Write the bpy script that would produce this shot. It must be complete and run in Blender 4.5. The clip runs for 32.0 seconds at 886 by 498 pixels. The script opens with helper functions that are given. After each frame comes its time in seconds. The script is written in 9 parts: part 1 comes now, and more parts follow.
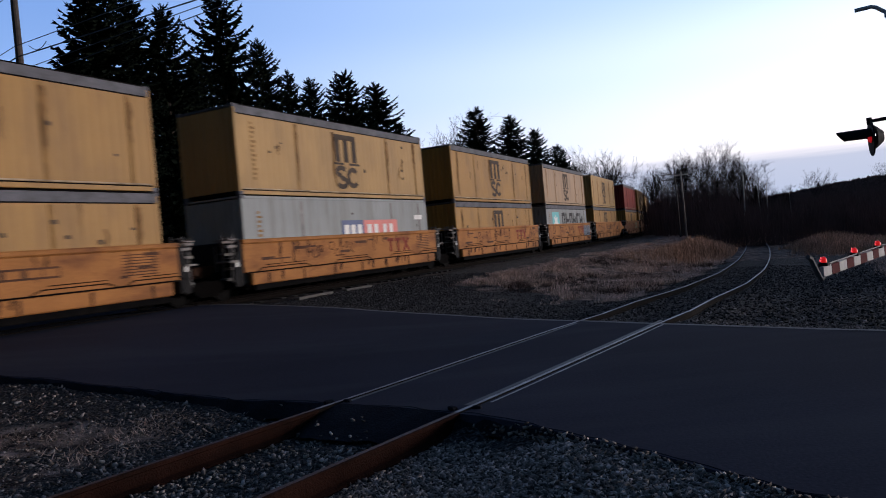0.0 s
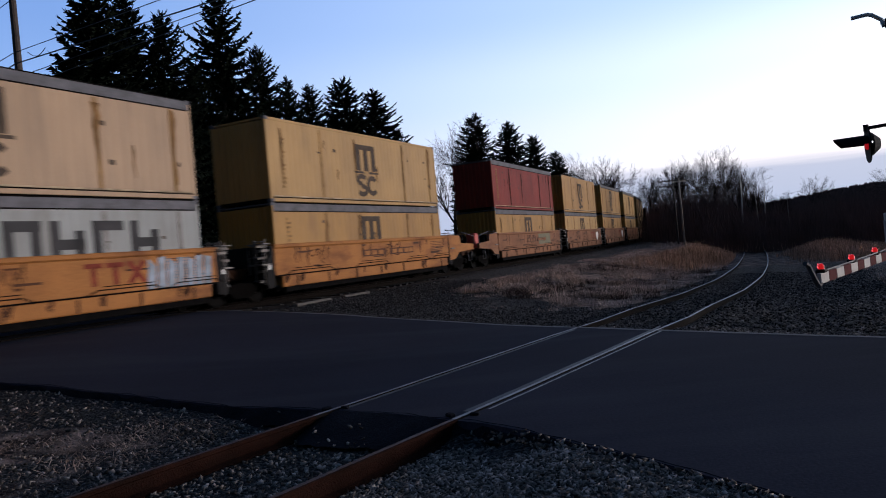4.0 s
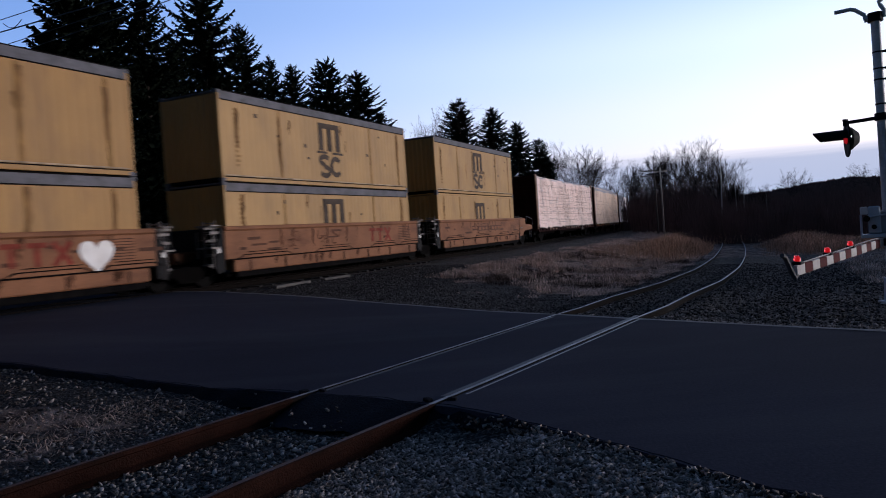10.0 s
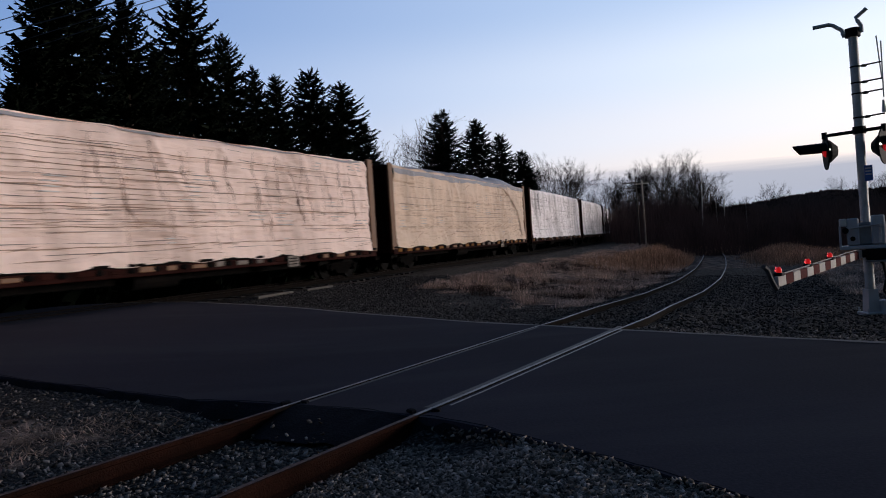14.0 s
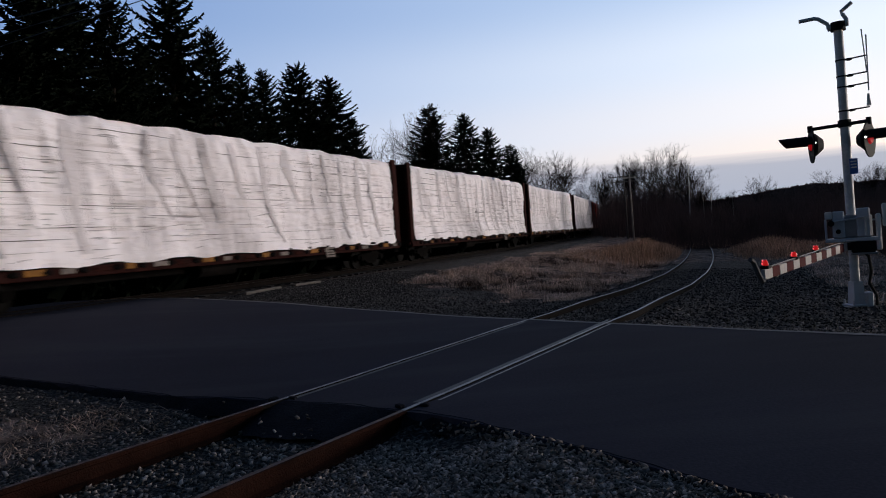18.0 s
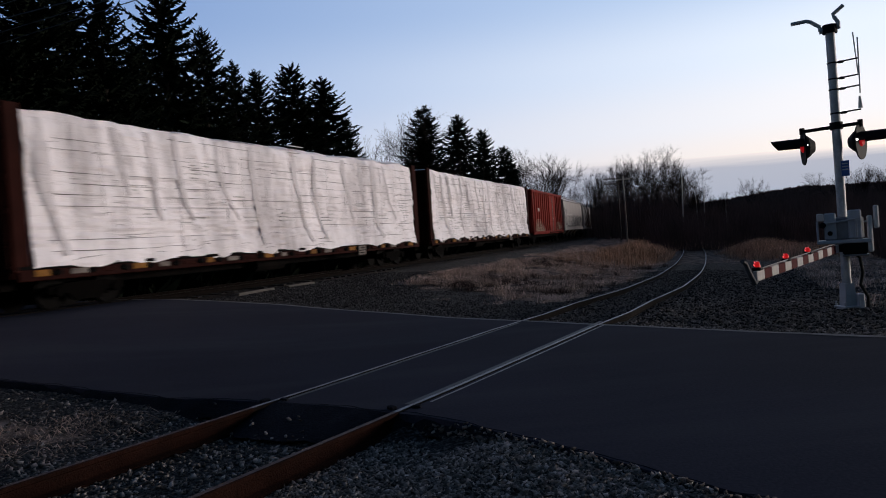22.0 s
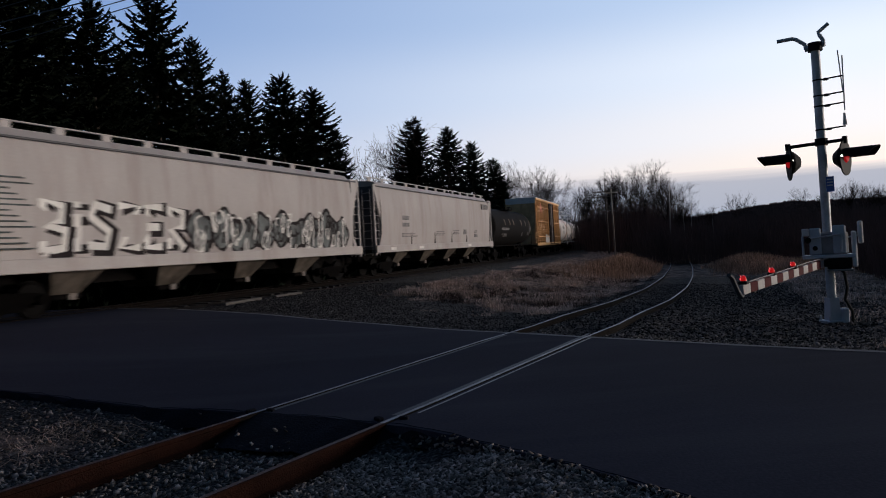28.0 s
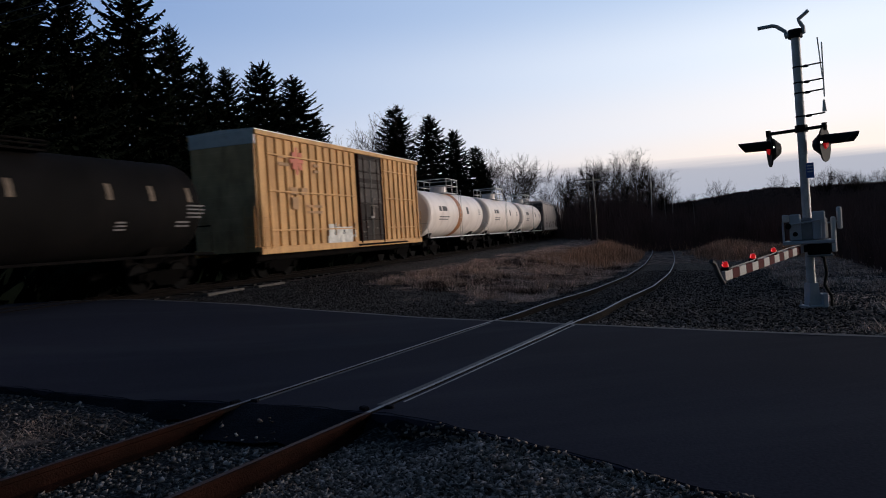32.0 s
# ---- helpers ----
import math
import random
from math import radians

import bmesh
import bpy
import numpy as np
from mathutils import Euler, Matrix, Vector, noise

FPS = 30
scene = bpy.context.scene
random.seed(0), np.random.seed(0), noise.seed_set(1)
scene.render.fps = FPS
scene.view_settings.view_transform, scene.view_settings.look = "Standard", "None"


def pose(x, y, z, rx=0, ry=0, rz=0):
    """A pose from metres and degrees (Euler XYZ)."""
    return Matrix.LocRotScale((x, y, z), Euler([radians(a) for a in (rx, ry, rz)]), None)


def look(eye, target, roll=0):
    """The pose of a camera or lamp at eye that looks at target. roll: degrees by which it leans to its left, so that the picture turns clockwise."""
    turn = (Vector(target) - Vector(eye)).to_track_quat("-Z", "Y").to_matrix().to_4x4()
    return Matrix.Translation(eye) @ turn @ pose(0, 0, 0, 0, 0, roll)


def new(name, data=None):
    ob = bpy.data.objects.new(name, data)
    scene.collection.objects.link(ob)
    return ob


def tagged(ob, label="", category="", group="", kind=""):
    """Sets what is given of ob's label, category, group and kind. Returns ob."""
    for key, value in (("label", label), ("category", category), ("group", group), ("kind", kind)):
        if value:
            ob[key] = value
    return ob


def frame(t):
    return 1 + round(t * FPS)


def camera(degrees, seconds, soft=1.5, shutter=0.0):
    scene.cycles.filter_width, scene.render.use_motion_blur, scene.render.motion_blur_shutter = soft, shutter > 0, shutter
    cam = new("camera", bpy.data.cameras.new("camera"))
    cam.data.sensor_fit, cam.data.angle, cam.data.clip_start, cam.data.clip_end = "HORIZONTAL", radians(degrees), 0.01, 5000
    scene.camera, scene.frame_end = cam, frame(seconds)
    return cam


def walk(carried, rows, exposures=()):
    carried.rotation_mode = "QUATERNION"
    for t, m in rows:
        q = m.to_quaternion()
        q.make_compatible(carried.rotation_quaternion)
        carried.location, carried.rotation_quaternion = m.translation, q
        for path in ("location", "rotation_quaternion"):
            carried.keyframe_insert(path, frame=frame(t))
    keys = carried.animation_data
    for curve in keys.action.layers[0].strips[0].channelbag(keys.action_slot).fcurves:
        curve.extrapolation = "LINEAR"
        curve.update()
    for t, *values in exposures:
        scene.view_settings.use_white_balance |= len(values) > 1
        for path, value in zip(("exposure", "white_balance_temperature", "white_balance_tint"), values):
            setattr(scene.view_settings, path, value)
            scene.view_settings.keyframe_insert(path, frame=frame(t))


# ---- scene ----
cam = camera(63.68, 32.0, soft=1.0, shutter=0.5)
PATH = [
    (0.0, pose(-0.003, -0.081, 1.449, 89.76, 5.52, 1.57)),
    (0.5, pose(-0.006, -0.083, 1.447, 89.69, 5.28, 1.22)),
    (1.0, pose(-0.003, -0.072, 1.448, 89.87, 5.29, 1.30)),
    (1.5, pose(-0.009, -0.082, 1.447, 89.84, 5.25, 1.27)),
    (2.0, pose(0.001, -0.081, 1.449, 90.07, 5.49, 1.28)),
    (2.5, pose(0.003, -0.074, 1.449, 90.35, 5.75, 1.39)),
    (3.0, pose(0.006, -0.087, 1.453, 90.67, 5.77, 1.53)),
    (3.5, pose(0.004, -0.088, 1.452, 90.49, 5.62, 1.58)),
    (5.5, pose(-0.003, -0.084, 1.450, 89.43, 5.37, 0.80)),
    (6.0, pose(-0.002, -0.090, 1.453, 89.13, 5.82, 0.55)),
    (6.5, pose(0.003, -0.084, 1.451, 89.27, 5.81, 0.43)),
    (7.0, pose(0.005, -0.085, 1.447, 89.52, 5.39, 0.21)),
    (7.5, pose(-0.006, -0.069, 1.445, 89.67, 3.40, -0.37)),
    (8.0, pose(-0.001, -0.061, 1.441, 89.38, 3.75, -0.43)),
    (8.5, pose(-0.002, -0.068, 1.443, 89.19, 4.16, -0.24)),
    (9.0, pose(-0.001, -0.071, 1.442, 88.89, 4.34, 0.07)),
    (9.5, pose(0.004, -0.066, 1.443, 88.93, 4.29, 0.06)),
    (10.0, pose(0.006, -0.061, 1.447, 88.93, 4.31, -0.07)),
    (10.5, pose(0.008, -0.053, 1.449, 88.75, 4.38, -0.16)),
    (11.0, pose(-0.005, -0.063, 1.445, 88.49, 4.18, -0.27)),
    (11.5, pose(0.002, -0.064, 1.445, 88.47, 4.27, -0.33)),
    (12.0, pose(-0.002, -0.066, 1.443, 88.56, 4.02, -0.53)),
    (12.5, pose(0.004, -0.049, 1.441, 88.61, 3.76, -1.14)),
    (13.0, pose(-0.007, -0.013, 1.442, 89.00, 3.82, -1.63)),
    (13.5, pose(-0.007, -0.033, 1.440, 89.49, 3.95, -1.54)),
    (15.5, pose(0.014, -0.041, 1.443, 90.00, 4.48, -1.35)),
    (16.0, pose(0.016, -0.046, 1.445, 90.33, 4.46, -1.37)),
    (16.5, pose(0.015, -0.046, 1.440, 90.29, 4.32, -1.60)),
    (17.0, pose(0.015, -0.031, 1.438, 90.01, 4.35, -1.80)),
    (17.5, pose(0.023, -0.022, 1.439, 89.65, 4.46, -1.86)),
    (18.0, pose(0.004, -0.013, 1.438, 89.21, 4.37, -2.34)),
    (18.5, pose(0.001, -0.027, 1.440, 89.37, 4.15, -2.34)),
    (19.0, pose(0.008, -0.028, 1.439, 89.44, 4.17, -2.34)),
    (19.5, pose(0.007, -0.034, 1.438, 89.57, 4.21, -2.43)),
    (20.0, pose(0.010, -0.018, 1.435, 89.62, 4.35, -2.75)),
    (20.5, pose(0.002, -0.020, 1.438, 90.01, 4.02, -2.78)),
    (21.0, pose(0.011, -0.023, 1.441, 89.91, 4.00, -2.78)),
    (21.5, pose(0.011, -0.012, 1.439, 89.58, 4.10, -2.69)),
    (22.0, pose(0.017, -0.003, 1.436, 89.28, 4.29, -2.83)),
    (22.5, pose(0.004, 0.001, 1.434, 89.23, 4.12, -3.08)),
    (23.0, pose(-0.000, 0.000, 1.435, 89.42, 3.95, -3.04)),
    (23.5, pose(0.005, -0.007, 1.437, 89.75, 4.08, -2.99)),
    (24.0, pose(0.011, -0.006, 1.435, 89.86, 3.78, -2.82)),
    (24.5, pose(0.005, -0.005, 1.435, 89.61, 3.62, -2.98)),
    (25.0, pose(-0.003, 0.025, 1.432, 89.37, 3.54, -3.24)),
    (25.5, pose(0.002, 0.005, 1.438, 89.37, 3.58, -3.30)),
    (27.5, pose(0.014, -0.004, 1.436, 89.99, 3.76, -4.03)),
    (28.0, pose(0.014, -0.009, 1.433, 90.13, 3.74, -3.76)),
    (28.5, pose(0.016, -0.018, 1.435, 90.05, 3.86, -4.02)),
    (29.0, pose(0.012, -0.003, 1.435, 89.96, 3.96, -4.46)),
    (29.5, pose(0.006, 0.020, 1.429, 89.67, 3.63, -4.75)),
    (30.0, pose(0.007, 0.022, 1.431, 89.02, 3.60, -4.82)),
    (30.5, pose(-0.003, 0.034, 1.428, 88.68, 3.79, -5.12)),
    (31.0, pose(0.006, 0.034, 1.432, 88.64, 3.82, -4.98)),
    (31.5, pose(0.006, 0.030, 1.433, 88.91, 4.19, -5.13)),
    (32.0, pose(0.003, 0.016, 1.431, 89.13, 4.17, -5.13)),
]
EXPOSURES = [(0.0, 0.25, 5980, 12), (3.5, 0.24, 5980, 12), (6.0, 0.29, 6060, 10), (8.0, 0.14, 5640, 14), (10.0, 0.12, 5720, 14), (12.0, 0.03, 6200, 12), (16.0, -0.06, 6400, 10), (24.0, -0.11, 6420, 10), (28.0, -0.09, 6480, 10), (32.0, -0.09, 6530, 10)]
walk(cam, PATH, EXPOSURES)

# ---- light: dusk sky, last glow low on one side ----
GLOW_AZ, GLOW_EL = 84.0, 3.2        # degrees clockwise from +y, and above the horizon
world = bpy.data.worlds.new("dusk")
scene.world = world
world.use_nodes = True
wn = world.node_tree.nodes
sky = wn.new("ShaderNodeTexSky")
sky.sky_type = "NISHITA"
sky.sun_disc = False
sky.sun_elevation = radians(1.6)
sky.sun_rotation = radians(GLOW_AZ)
sky.altitude = 200
sky.air_density = 1.0
sky.dust_density = 1.0
sky.ozone_density = 3.0
wn["Background"].inputs["Strength"].default_value = 0.15
world.node_tree.links.new(sky.outputs["Color"], wn["Background"].inputs["Color"])
sun_data = bpy.data.lights.new("sun", "SUN")
sun_data.energy = 2.8
sun_data.angle = radians(14)
sun_data.color = (1.0, 0.90, 0.83)
sun = new("sun", sun_data)
a, e = radians(GLOW_AZ), radians(GLOW_EL)
sun.matrix_world = look((math.sin(a) * math.cos(e) * 60, math.cos(a) * math.cos(e) * 60, math.sin(e) * 60), (0, 0, 0))


def sky_backdrop():
    """The bright western sky, far behind everything: a shell 2.4 km off, brightest low on the glow's side, with a thin cloud bank."""
    rad, n, m = 2400.0, 36, 16
    v = []
    for i in range(n + 1):
        az = radians(-86 + 146 * i / n)
        for j in range(m + 1):
            el = radians(-4 + 38 * j / m)
            v.append((rad * math.sin(az) * math.cos(el), rad * math.cos(az) * math.cos(el), rad * math.sin(el)))
    f = [(i * (m + 1) + j, (i + 1) * (m + 1) + j, (i + 1) * (m + 1) + j + 1, i * (m + 1) + j + 1) for i in range(n) for j in range(m)]
    me = bpy.data.meshes.new("backdrop_sky")
    me.from_pydata(v, [], f)
    me.shade_smooth()
    mt = bpy.data.materials.new("dusk_sky")
    mt.use_nodes = True
    nt = mt.node_tree
    nd, link = nt.nodes, nt.links.new
    nd.remove(nd["Principled BSDF"])
    em = nd.new("ShaderNodeEmission")
    link(em.outputs["Emission"], nd["Material Output"].inputs["Surface"])
    co = nd.new("ShaderNodeTexCoord")
    sep = nd.new("ShaderNodeSeparateXYZ")
    link(co.outputs["Object"], sep.inputs["Vector"])

    def span(src, lo, hi):
        r = nd.new("ShaderNodeMapRange")
        r.inputs["From Min"].default_value, r.inputs["From Max"].default_value = lo, hi
        link(src, r.inputs["Value"])
        return r.outputs["Result"]

    def ramp(fac, stops):
        r = nd.new("ShaderNodeValToRGB")
        r.color_ramp.interpolation = "EASE"
        els = r.color_ramp.elements
        els[0].position, els[0].color = stops[0][0], (*stops[0][1], 1)
        els[1].position, els[1].color = stops[-1][0], (*stops[-1][1], 1)
        for p, c in stops[1:-1]:
            els.new(p).color = (*c, 1)
        link(fac, r.inputs["Fac"])
        return r.outputs["Color"]

    def mix(fac, a_, b_):
        x = nd.new("ShaderNodeMix")
        x.data_type = "RGBA"
        link(fac, x.inputs["Factor"])
        link(a_, x.inputs["A"])
        link(b_, x.inputs["B"])
        return x.outputs["Result"]

    el = span(sep.outputs["Z"], 0.0, rad * math.sin(radians(30)))          # 1 at 30 degrees up
    glow = ramp(el, ((0.0, (0.80, 0.68, 0.64)), (0.16, (1.12, 1.0, 0.92)), (0.26, (1.05, 1.03, 1.05)), (0.42, (0.92, 1.0, 1.12)), (0.62, (0.61, 0.76, 1.0)), (1.0, (0.32, 0.47, 0.83))))
    blue = ramp(el, ((0.0, (0.60, 0.57, 0.64)), (0.2, (0.43, 0.55, 0.78)), (0.45, (0.265, 0.41, 0.71)), (0.7, (0.20, 0.335, 0.64)), (1.0, (0.15, 0.265, 0.57))))
    base = mix(span(sep.outputs["X"], -rad * 0.45, rad * 0.52), blue, glow)
    # cloud bank, streaked along the horizon
    mp = nd.new("ShaderNodeMapping")
    mp.inputs["Scale"].default_value = (0.0016, 0.0016, 0.040)
    link(co.outputs["Object"], mp.inputs["Vector"])
    ns = nd.new("ShaderNodeTexNoise")
    ns.inputs["Scale"].default_value, ns.inputs["Detail"].default_value = 1.0, 6
    link(mp.outputs["Vector"], ns.inputs["Vector"])
    hz = nd.new("ShaderNodeMath")
    hz.operation = "MULTIPLY_ADD"
    link(ns.outputs["Fac"], hz.inputs[0])
    hz.inputs[1].default_value = -48.0
    flat = nd.new("ShaderNodeMath")            # the bank's top runs straight across the distance
    flat.operation = "DIVIDE"
    link(sep.outputs["Z"], flat.inputs[0])
    link(sep.outputs["Y"], flat.inputs[1])
    wide = nd.new("ShaderNodeMath")
    wide.operation = "MULTIPLY"
    link(flat.outputs["Value"], wide.inputs[0])
    wide.inputs[1].default_value = rad
    link(wide.outputs["Value"], hz.inputs[2])
    bank = span(hz.outputs["Value"], rad * 0.0925 - 24, rad * 0.0765 - 24)
    cl = ramp(el, ((0.0, (0.39, 0.465, 0.61)), (0.11, (0.41, 0.455, 0.57)), (0.18, (0.47, 0.465, 0.54))))
    soft = nd.new("ShaderNodeMath")
    soft.operation = "MULTIPLY"
    link(bank, soft.inputs[0])
    soft.inputs[1].default_value = 0.85
    def calc(op, a_, b_):
        x = nd.new("ShaderNodeMath")
        x.operation = op
        for k, q in enumerate((a_, b_)):
            if isinstance(q, float):
                x.inputs[k].default_value = q
            else:
                link(q, x.inputs[k])
        return x.outputs["Value"]

    # thin lit streaks just over the bank, on the glow's side
    wave = calc("ADD", wide.outputs["Value"], calc("MULTIPLY", ns.outputs["Fac"], -14.0))
    thin = span(calc("ABSOLUTE", calc("SUBTRACT", wave, rad * 0.0925 - 7.0), 0.0), 3.4, 0.4)
    mp2 = nd.new("ShaderNodeMapping")
    mp2.inputs["Scale"].default_value = (0.0065, 0.0065, 0.01)
    link(co.outputs["Object"], mp2.inputs["Vector"])
    ns2 = nd.new("ShaderNodeTexNoise")
    ns2.inputs["Scale"].default_value = 1.0
    link(mp2.outputs["Vector"], ns2.inputs["Vector"])
    lit = calc("MULTIPLY", thin, calc("MULTIPLY", span(ns2.outputs["Fac"], 0.48, 0.60), span(sep.outputs["X"], rad * 0.38, rad * 0.46)))
    st = nd.new("ShaderNodeRGB")
    st.outputs[0].default_value = (1.35, 1.12, 0.92, 1)
    link(mix(lit, mix(soft.outputs["Value"], base, cl), st.outputs[0]), em.inputs["Color"])
    me.materials.append(mt)
    tagged(new("backdrop_sky", me), "pale dusk sky, whitest low down, over a thin grey cloud bank", "sky", kind="structure")


sky_backdrop()

# ---- the plan: main track, siding and road in track coordinates (d to the near side, s along) ----
TX, TY, TH, K = -6.849, 24.858, 0.4526, 1.6184e-3
RAD = 1 / K
MAIN_Z = 0.42


def W(d, s):
    """World x, y of a place d metres to the near side of the main track, s metres along it."""
    if s <= 0:
        cx, cy, h = TX + math.sin(TH) * s, TY + math.cos(TH) * s, TH
    else:
        h = TH - K * s
        cx = TX + (math.cos(h) - math.cos(TH)) / K
        cy = TY + (math.sin(TH) - math.sin(h)) / K
    return cx + math.cos(h) * d, cy - math.sin(h) * d


def heading(s):
    return TH - K * max(0.0, s)


def dist_main(x, y):
    """d and s of a place in the world."""
    px, py = x - TX, y - TY
    s = px * math.sin(TH) + py * math.cos(TH)
    if s <= 0:
        return px * math.cos(TH) - py * math.sin(TH), s
    ox, oy = TX - math.cos(TH) * RAD, TY + math.sin(TH) * RAD
    qx, qy = x - ox, y - oy
    ang = math.atan2(qy, qx)
    return math.hypot(qx, qy) - RAD, (ang + TH) * RAD


def step(a, b, x):
    t = min(1.0, max(0.0, (x - a) / (b - a)))
    return t * t * (3 - 2 * t)


def road_z(d):
    return 0.40 * (1 - step(2.0, 12.0, abs(d)))


def siding_d(s):
    return float(np.interp(s, (-60, -30, -20, -16, -13, -10, -7, -5, -2, 0, 9, 25, 42, 70),
                           (6.0, 11.3, 12.7, 13.15, 13.6, 14.0, 14.38, 14.5, 14.62, 14.68, 14.64, 14.45, 14.3, 14.0)))


def siding_drop(s):
    """The siding and the low ground beyond the road fall away from the crossing."""
    return float(np.interp(s, (-9, -5, 0, 8, 20, 42, 200), (0, -0.05, -0.23, -0.50, -0.75, -0.90, -1.0)))


FAR_EDGE = ((-60, -2, 0, 4, 7, 10.5, 12, 14.4, 16.5, 18.4, 70), (2.0, -3.7, -3.9, -5.0, -5.5, -6.5, -7.3, -8.4, -9.4, -10.2, -33.0))
NEAR_EDGE = ((-60, 0, 8.5, 12, 14.2, 15.4, 16.8, 70), (-16.0, -13.4, -13.4, -13.7, -13.9, -14.5, -15.3, -44.0))


def straw(d, s):
    """How far a place lies inside the dead grass between the tracks."""
    rag = 1.6 * noise.noise((d * 0.7, s * 0.45, 3.0)) + 0.7 * noise.noise((d * 2.3, s * 1.4, 6.0))
    return step(-2.5, 2.5, s + 2.0 * rag - (2 - 0.75 * (d - 8))) * step(4.4, 6.6, d + rag) * (1 - step(12.2, 13.4, d + 0.25 * rag))


def ground_z(x, y):
    d, s = dist_main(x, y)
    z = -0.17 + 0.36 * (1 - step(2.2, 11.5, abs(d)))
    if abs(d) < 3.4:
        z = max(z, 0.42 - 0.20 - 0.35 * max(0.0, abs(d) - 1.5))
    if d > 7:
        z += siding_drop(s) * step(7.0, 13.0, d)
    if abs(d) > 10:
        z -= 0.10 * step(17, 26, d)
    if s > -9 and abs(d - siding_d(s)) < 2.0:
        z += 0.07 * (1 - step(1.1, 2.0, abs(d - siding_d(s))))
    if s < -13.5 and abs(d - siding_d(s)) < 1.6:
        z -= 0.03
    z += 0.05 * noise.noise((x * 0.35, y * 0.35, 0.3)) + 0.02 * noise.noise((x * 1.7, y * 1.7, 4.0))
    far = float(np.interp(d, *FAR_EDGE))
    near = float(np.interp(d, *NEAR_EDGE))
    out = max(s - far, near - s)             # metres outside the road
    off = abs(d - siding_d(s))
    if s < near and off < 2.2:               # the siding's rails stand clear right up to the road
        z += (-0.165 - z) * (1 - step(1.1, 2.2, off))
        if out < 0.35 and off < 1.4:
            return z if out > 0.05 else road_z(d) - 0.10
    if -70 < d < 70 and out < 1.5:
        z = min(z, road_z(d) - 0.10) if out < -0.3 else z + (road_z(d) - 0.07 + 0.035 * step(14.9, 15.5, d) - z) * (1 - step(0.0, 1.5, out)) * (step(1.1, 2.2, off) if s < near else 1.0)
    return z


# ---- materials ----
def mat(name, color, rough=0.7, metal=0.0, var=0.2, scale=1.5, fine=0.0, bump=0.0, bscale=60.0, dirt_or_shade=None, dirt_amount=0.5,
        streak=(1.0, 1.0, 1.0), spec=0.5, emit=None, emit_strength=0.0, rand=0.0):
    m = bpy.data.materials.new(name)
    m.use_nodes = True
    nt = m.node_tree
    n, link = nt.nodes, nt.links.new
    bsdf = n["Principled BSDF"]
    bsdf.inputs["Roughness"].default_value = rough
    bsdf.inputs["Metallic"].default_value = metal
    bsdf.inputs["Specular IOR Level"].default_value = spec
    co = n.new("ShaderNodeTexCoord")
    big = n.new("ShaderNodeTexNoise")
    big.inputs["Scale"].default_value = scale
    big.inputs["Detail"].default_value = 5
    link(co.outputs["Object"], big.inputs["Vector"])
    ramp = n.new("ShaderNodeValToRGB")
    ramp.color_ramp.elements[0].position, ramp.color_ramp.elements[1].position = 0.3, 0.7
    ramp.color_ramp.elements[0].color = (*[c * (1 - var) for c in color], 1)
    ramp.color_ramp.elements[1].color = (*[min(1, c * (1 + var)) for c in color], 1)
    link(big.outputs["Fac"], ramp.inputs["Fac"])
    out = ramp.outputs["Color"]
    if fine:
        fn = n.new("ShaderNodeTexNoise")
        fn.inputs["Scale"].default_value = bscale
        fn.inputs["Detail"].default_value = 3
        link(co.outputs["Object"], fn.inputs["Vector"])
        mr = n.new("ShaderNodeMapRange")
        mr.inputs["From Min"].default_value, mr.inputs["From Max"].default_value = 0.3, 0.7
        mr.inputs["To Min"].default_value, mr.inputs["To Max"].default_value = 1 - fine, 1 + fine
        link(fn.outputs["Fac"], mr.inputs["Value"])
        mx = n.new("ShaderNodeMix")
        mx.data_type, mx.blend_type = "RGBA", "MULTIPLY"
        mx.inputs["Factor"].default_value = 1
        link(out, mx.inputs["A"])
        link(mr.outputs["Result"], mx.inputs["B"])
        out = mx.outputs["Result"]
    if dirt_or_shade:
        mp = n.new("ShaderNodeMapping")
        mp.inputs["Scale"].default_value = streak
        dn = n.new("ShaderNodeTexNoise")
        dn.inputs["Scale"].default_value = 1.0
        dn.inputs["Detail"].default_value = 6
        dn.inputs["Roughness"].default_value = 0.65
        link(co.outputs["Object"], mp.inputs["Vector"])
        link(mp.outputs["Vector"], dn.inputs["Vector"])
        dr = n.new("ShaderNodeMapRange")
        dr.inputs["From Min"].default_value, dr.inputs["From Max"].default_value = 0.48, 0.72
        dr.inputs["To Max"].default_value = dirt_amount
        link(dn.outputs["Fac"], dr.inputs["Value"])
        mx = n.new("ShaderNodeMix")
        mx.data_type = "RGBA"
        link(dr.outputs["Result"], mx.inputs["Factor"])
        link(out, mx.inputs["A"])
        mx.inputs["B"].default_value = (*dirt_or_shade, 1)
        out = mx.outputs["Result"]
    if rand:
        oi = n.new("ShaderNodeObjectInfo")
        mr = n.new("ShaderNodeMapRange")
        mr.inputs["To Min"].default_value, mr.inputs["To Max"].default_value = 1 - rand, 1 + rand
        link(oi.outputs["Random"], mr.inputs["Value"])
        mx = n.new("ShaderNodeMix")
        mx.data_type, mx.blend_type = "RGBA", "MULTIPLY"
        mx.inputs["Factor"].default_value = 1
        link(out, mx.inputs["A"])
        link(mr.outputs["Result"], mx.inputs["B"])
        out = mx.outputs["Result"]
    link(out, bsdf.inputs["Base Color"])
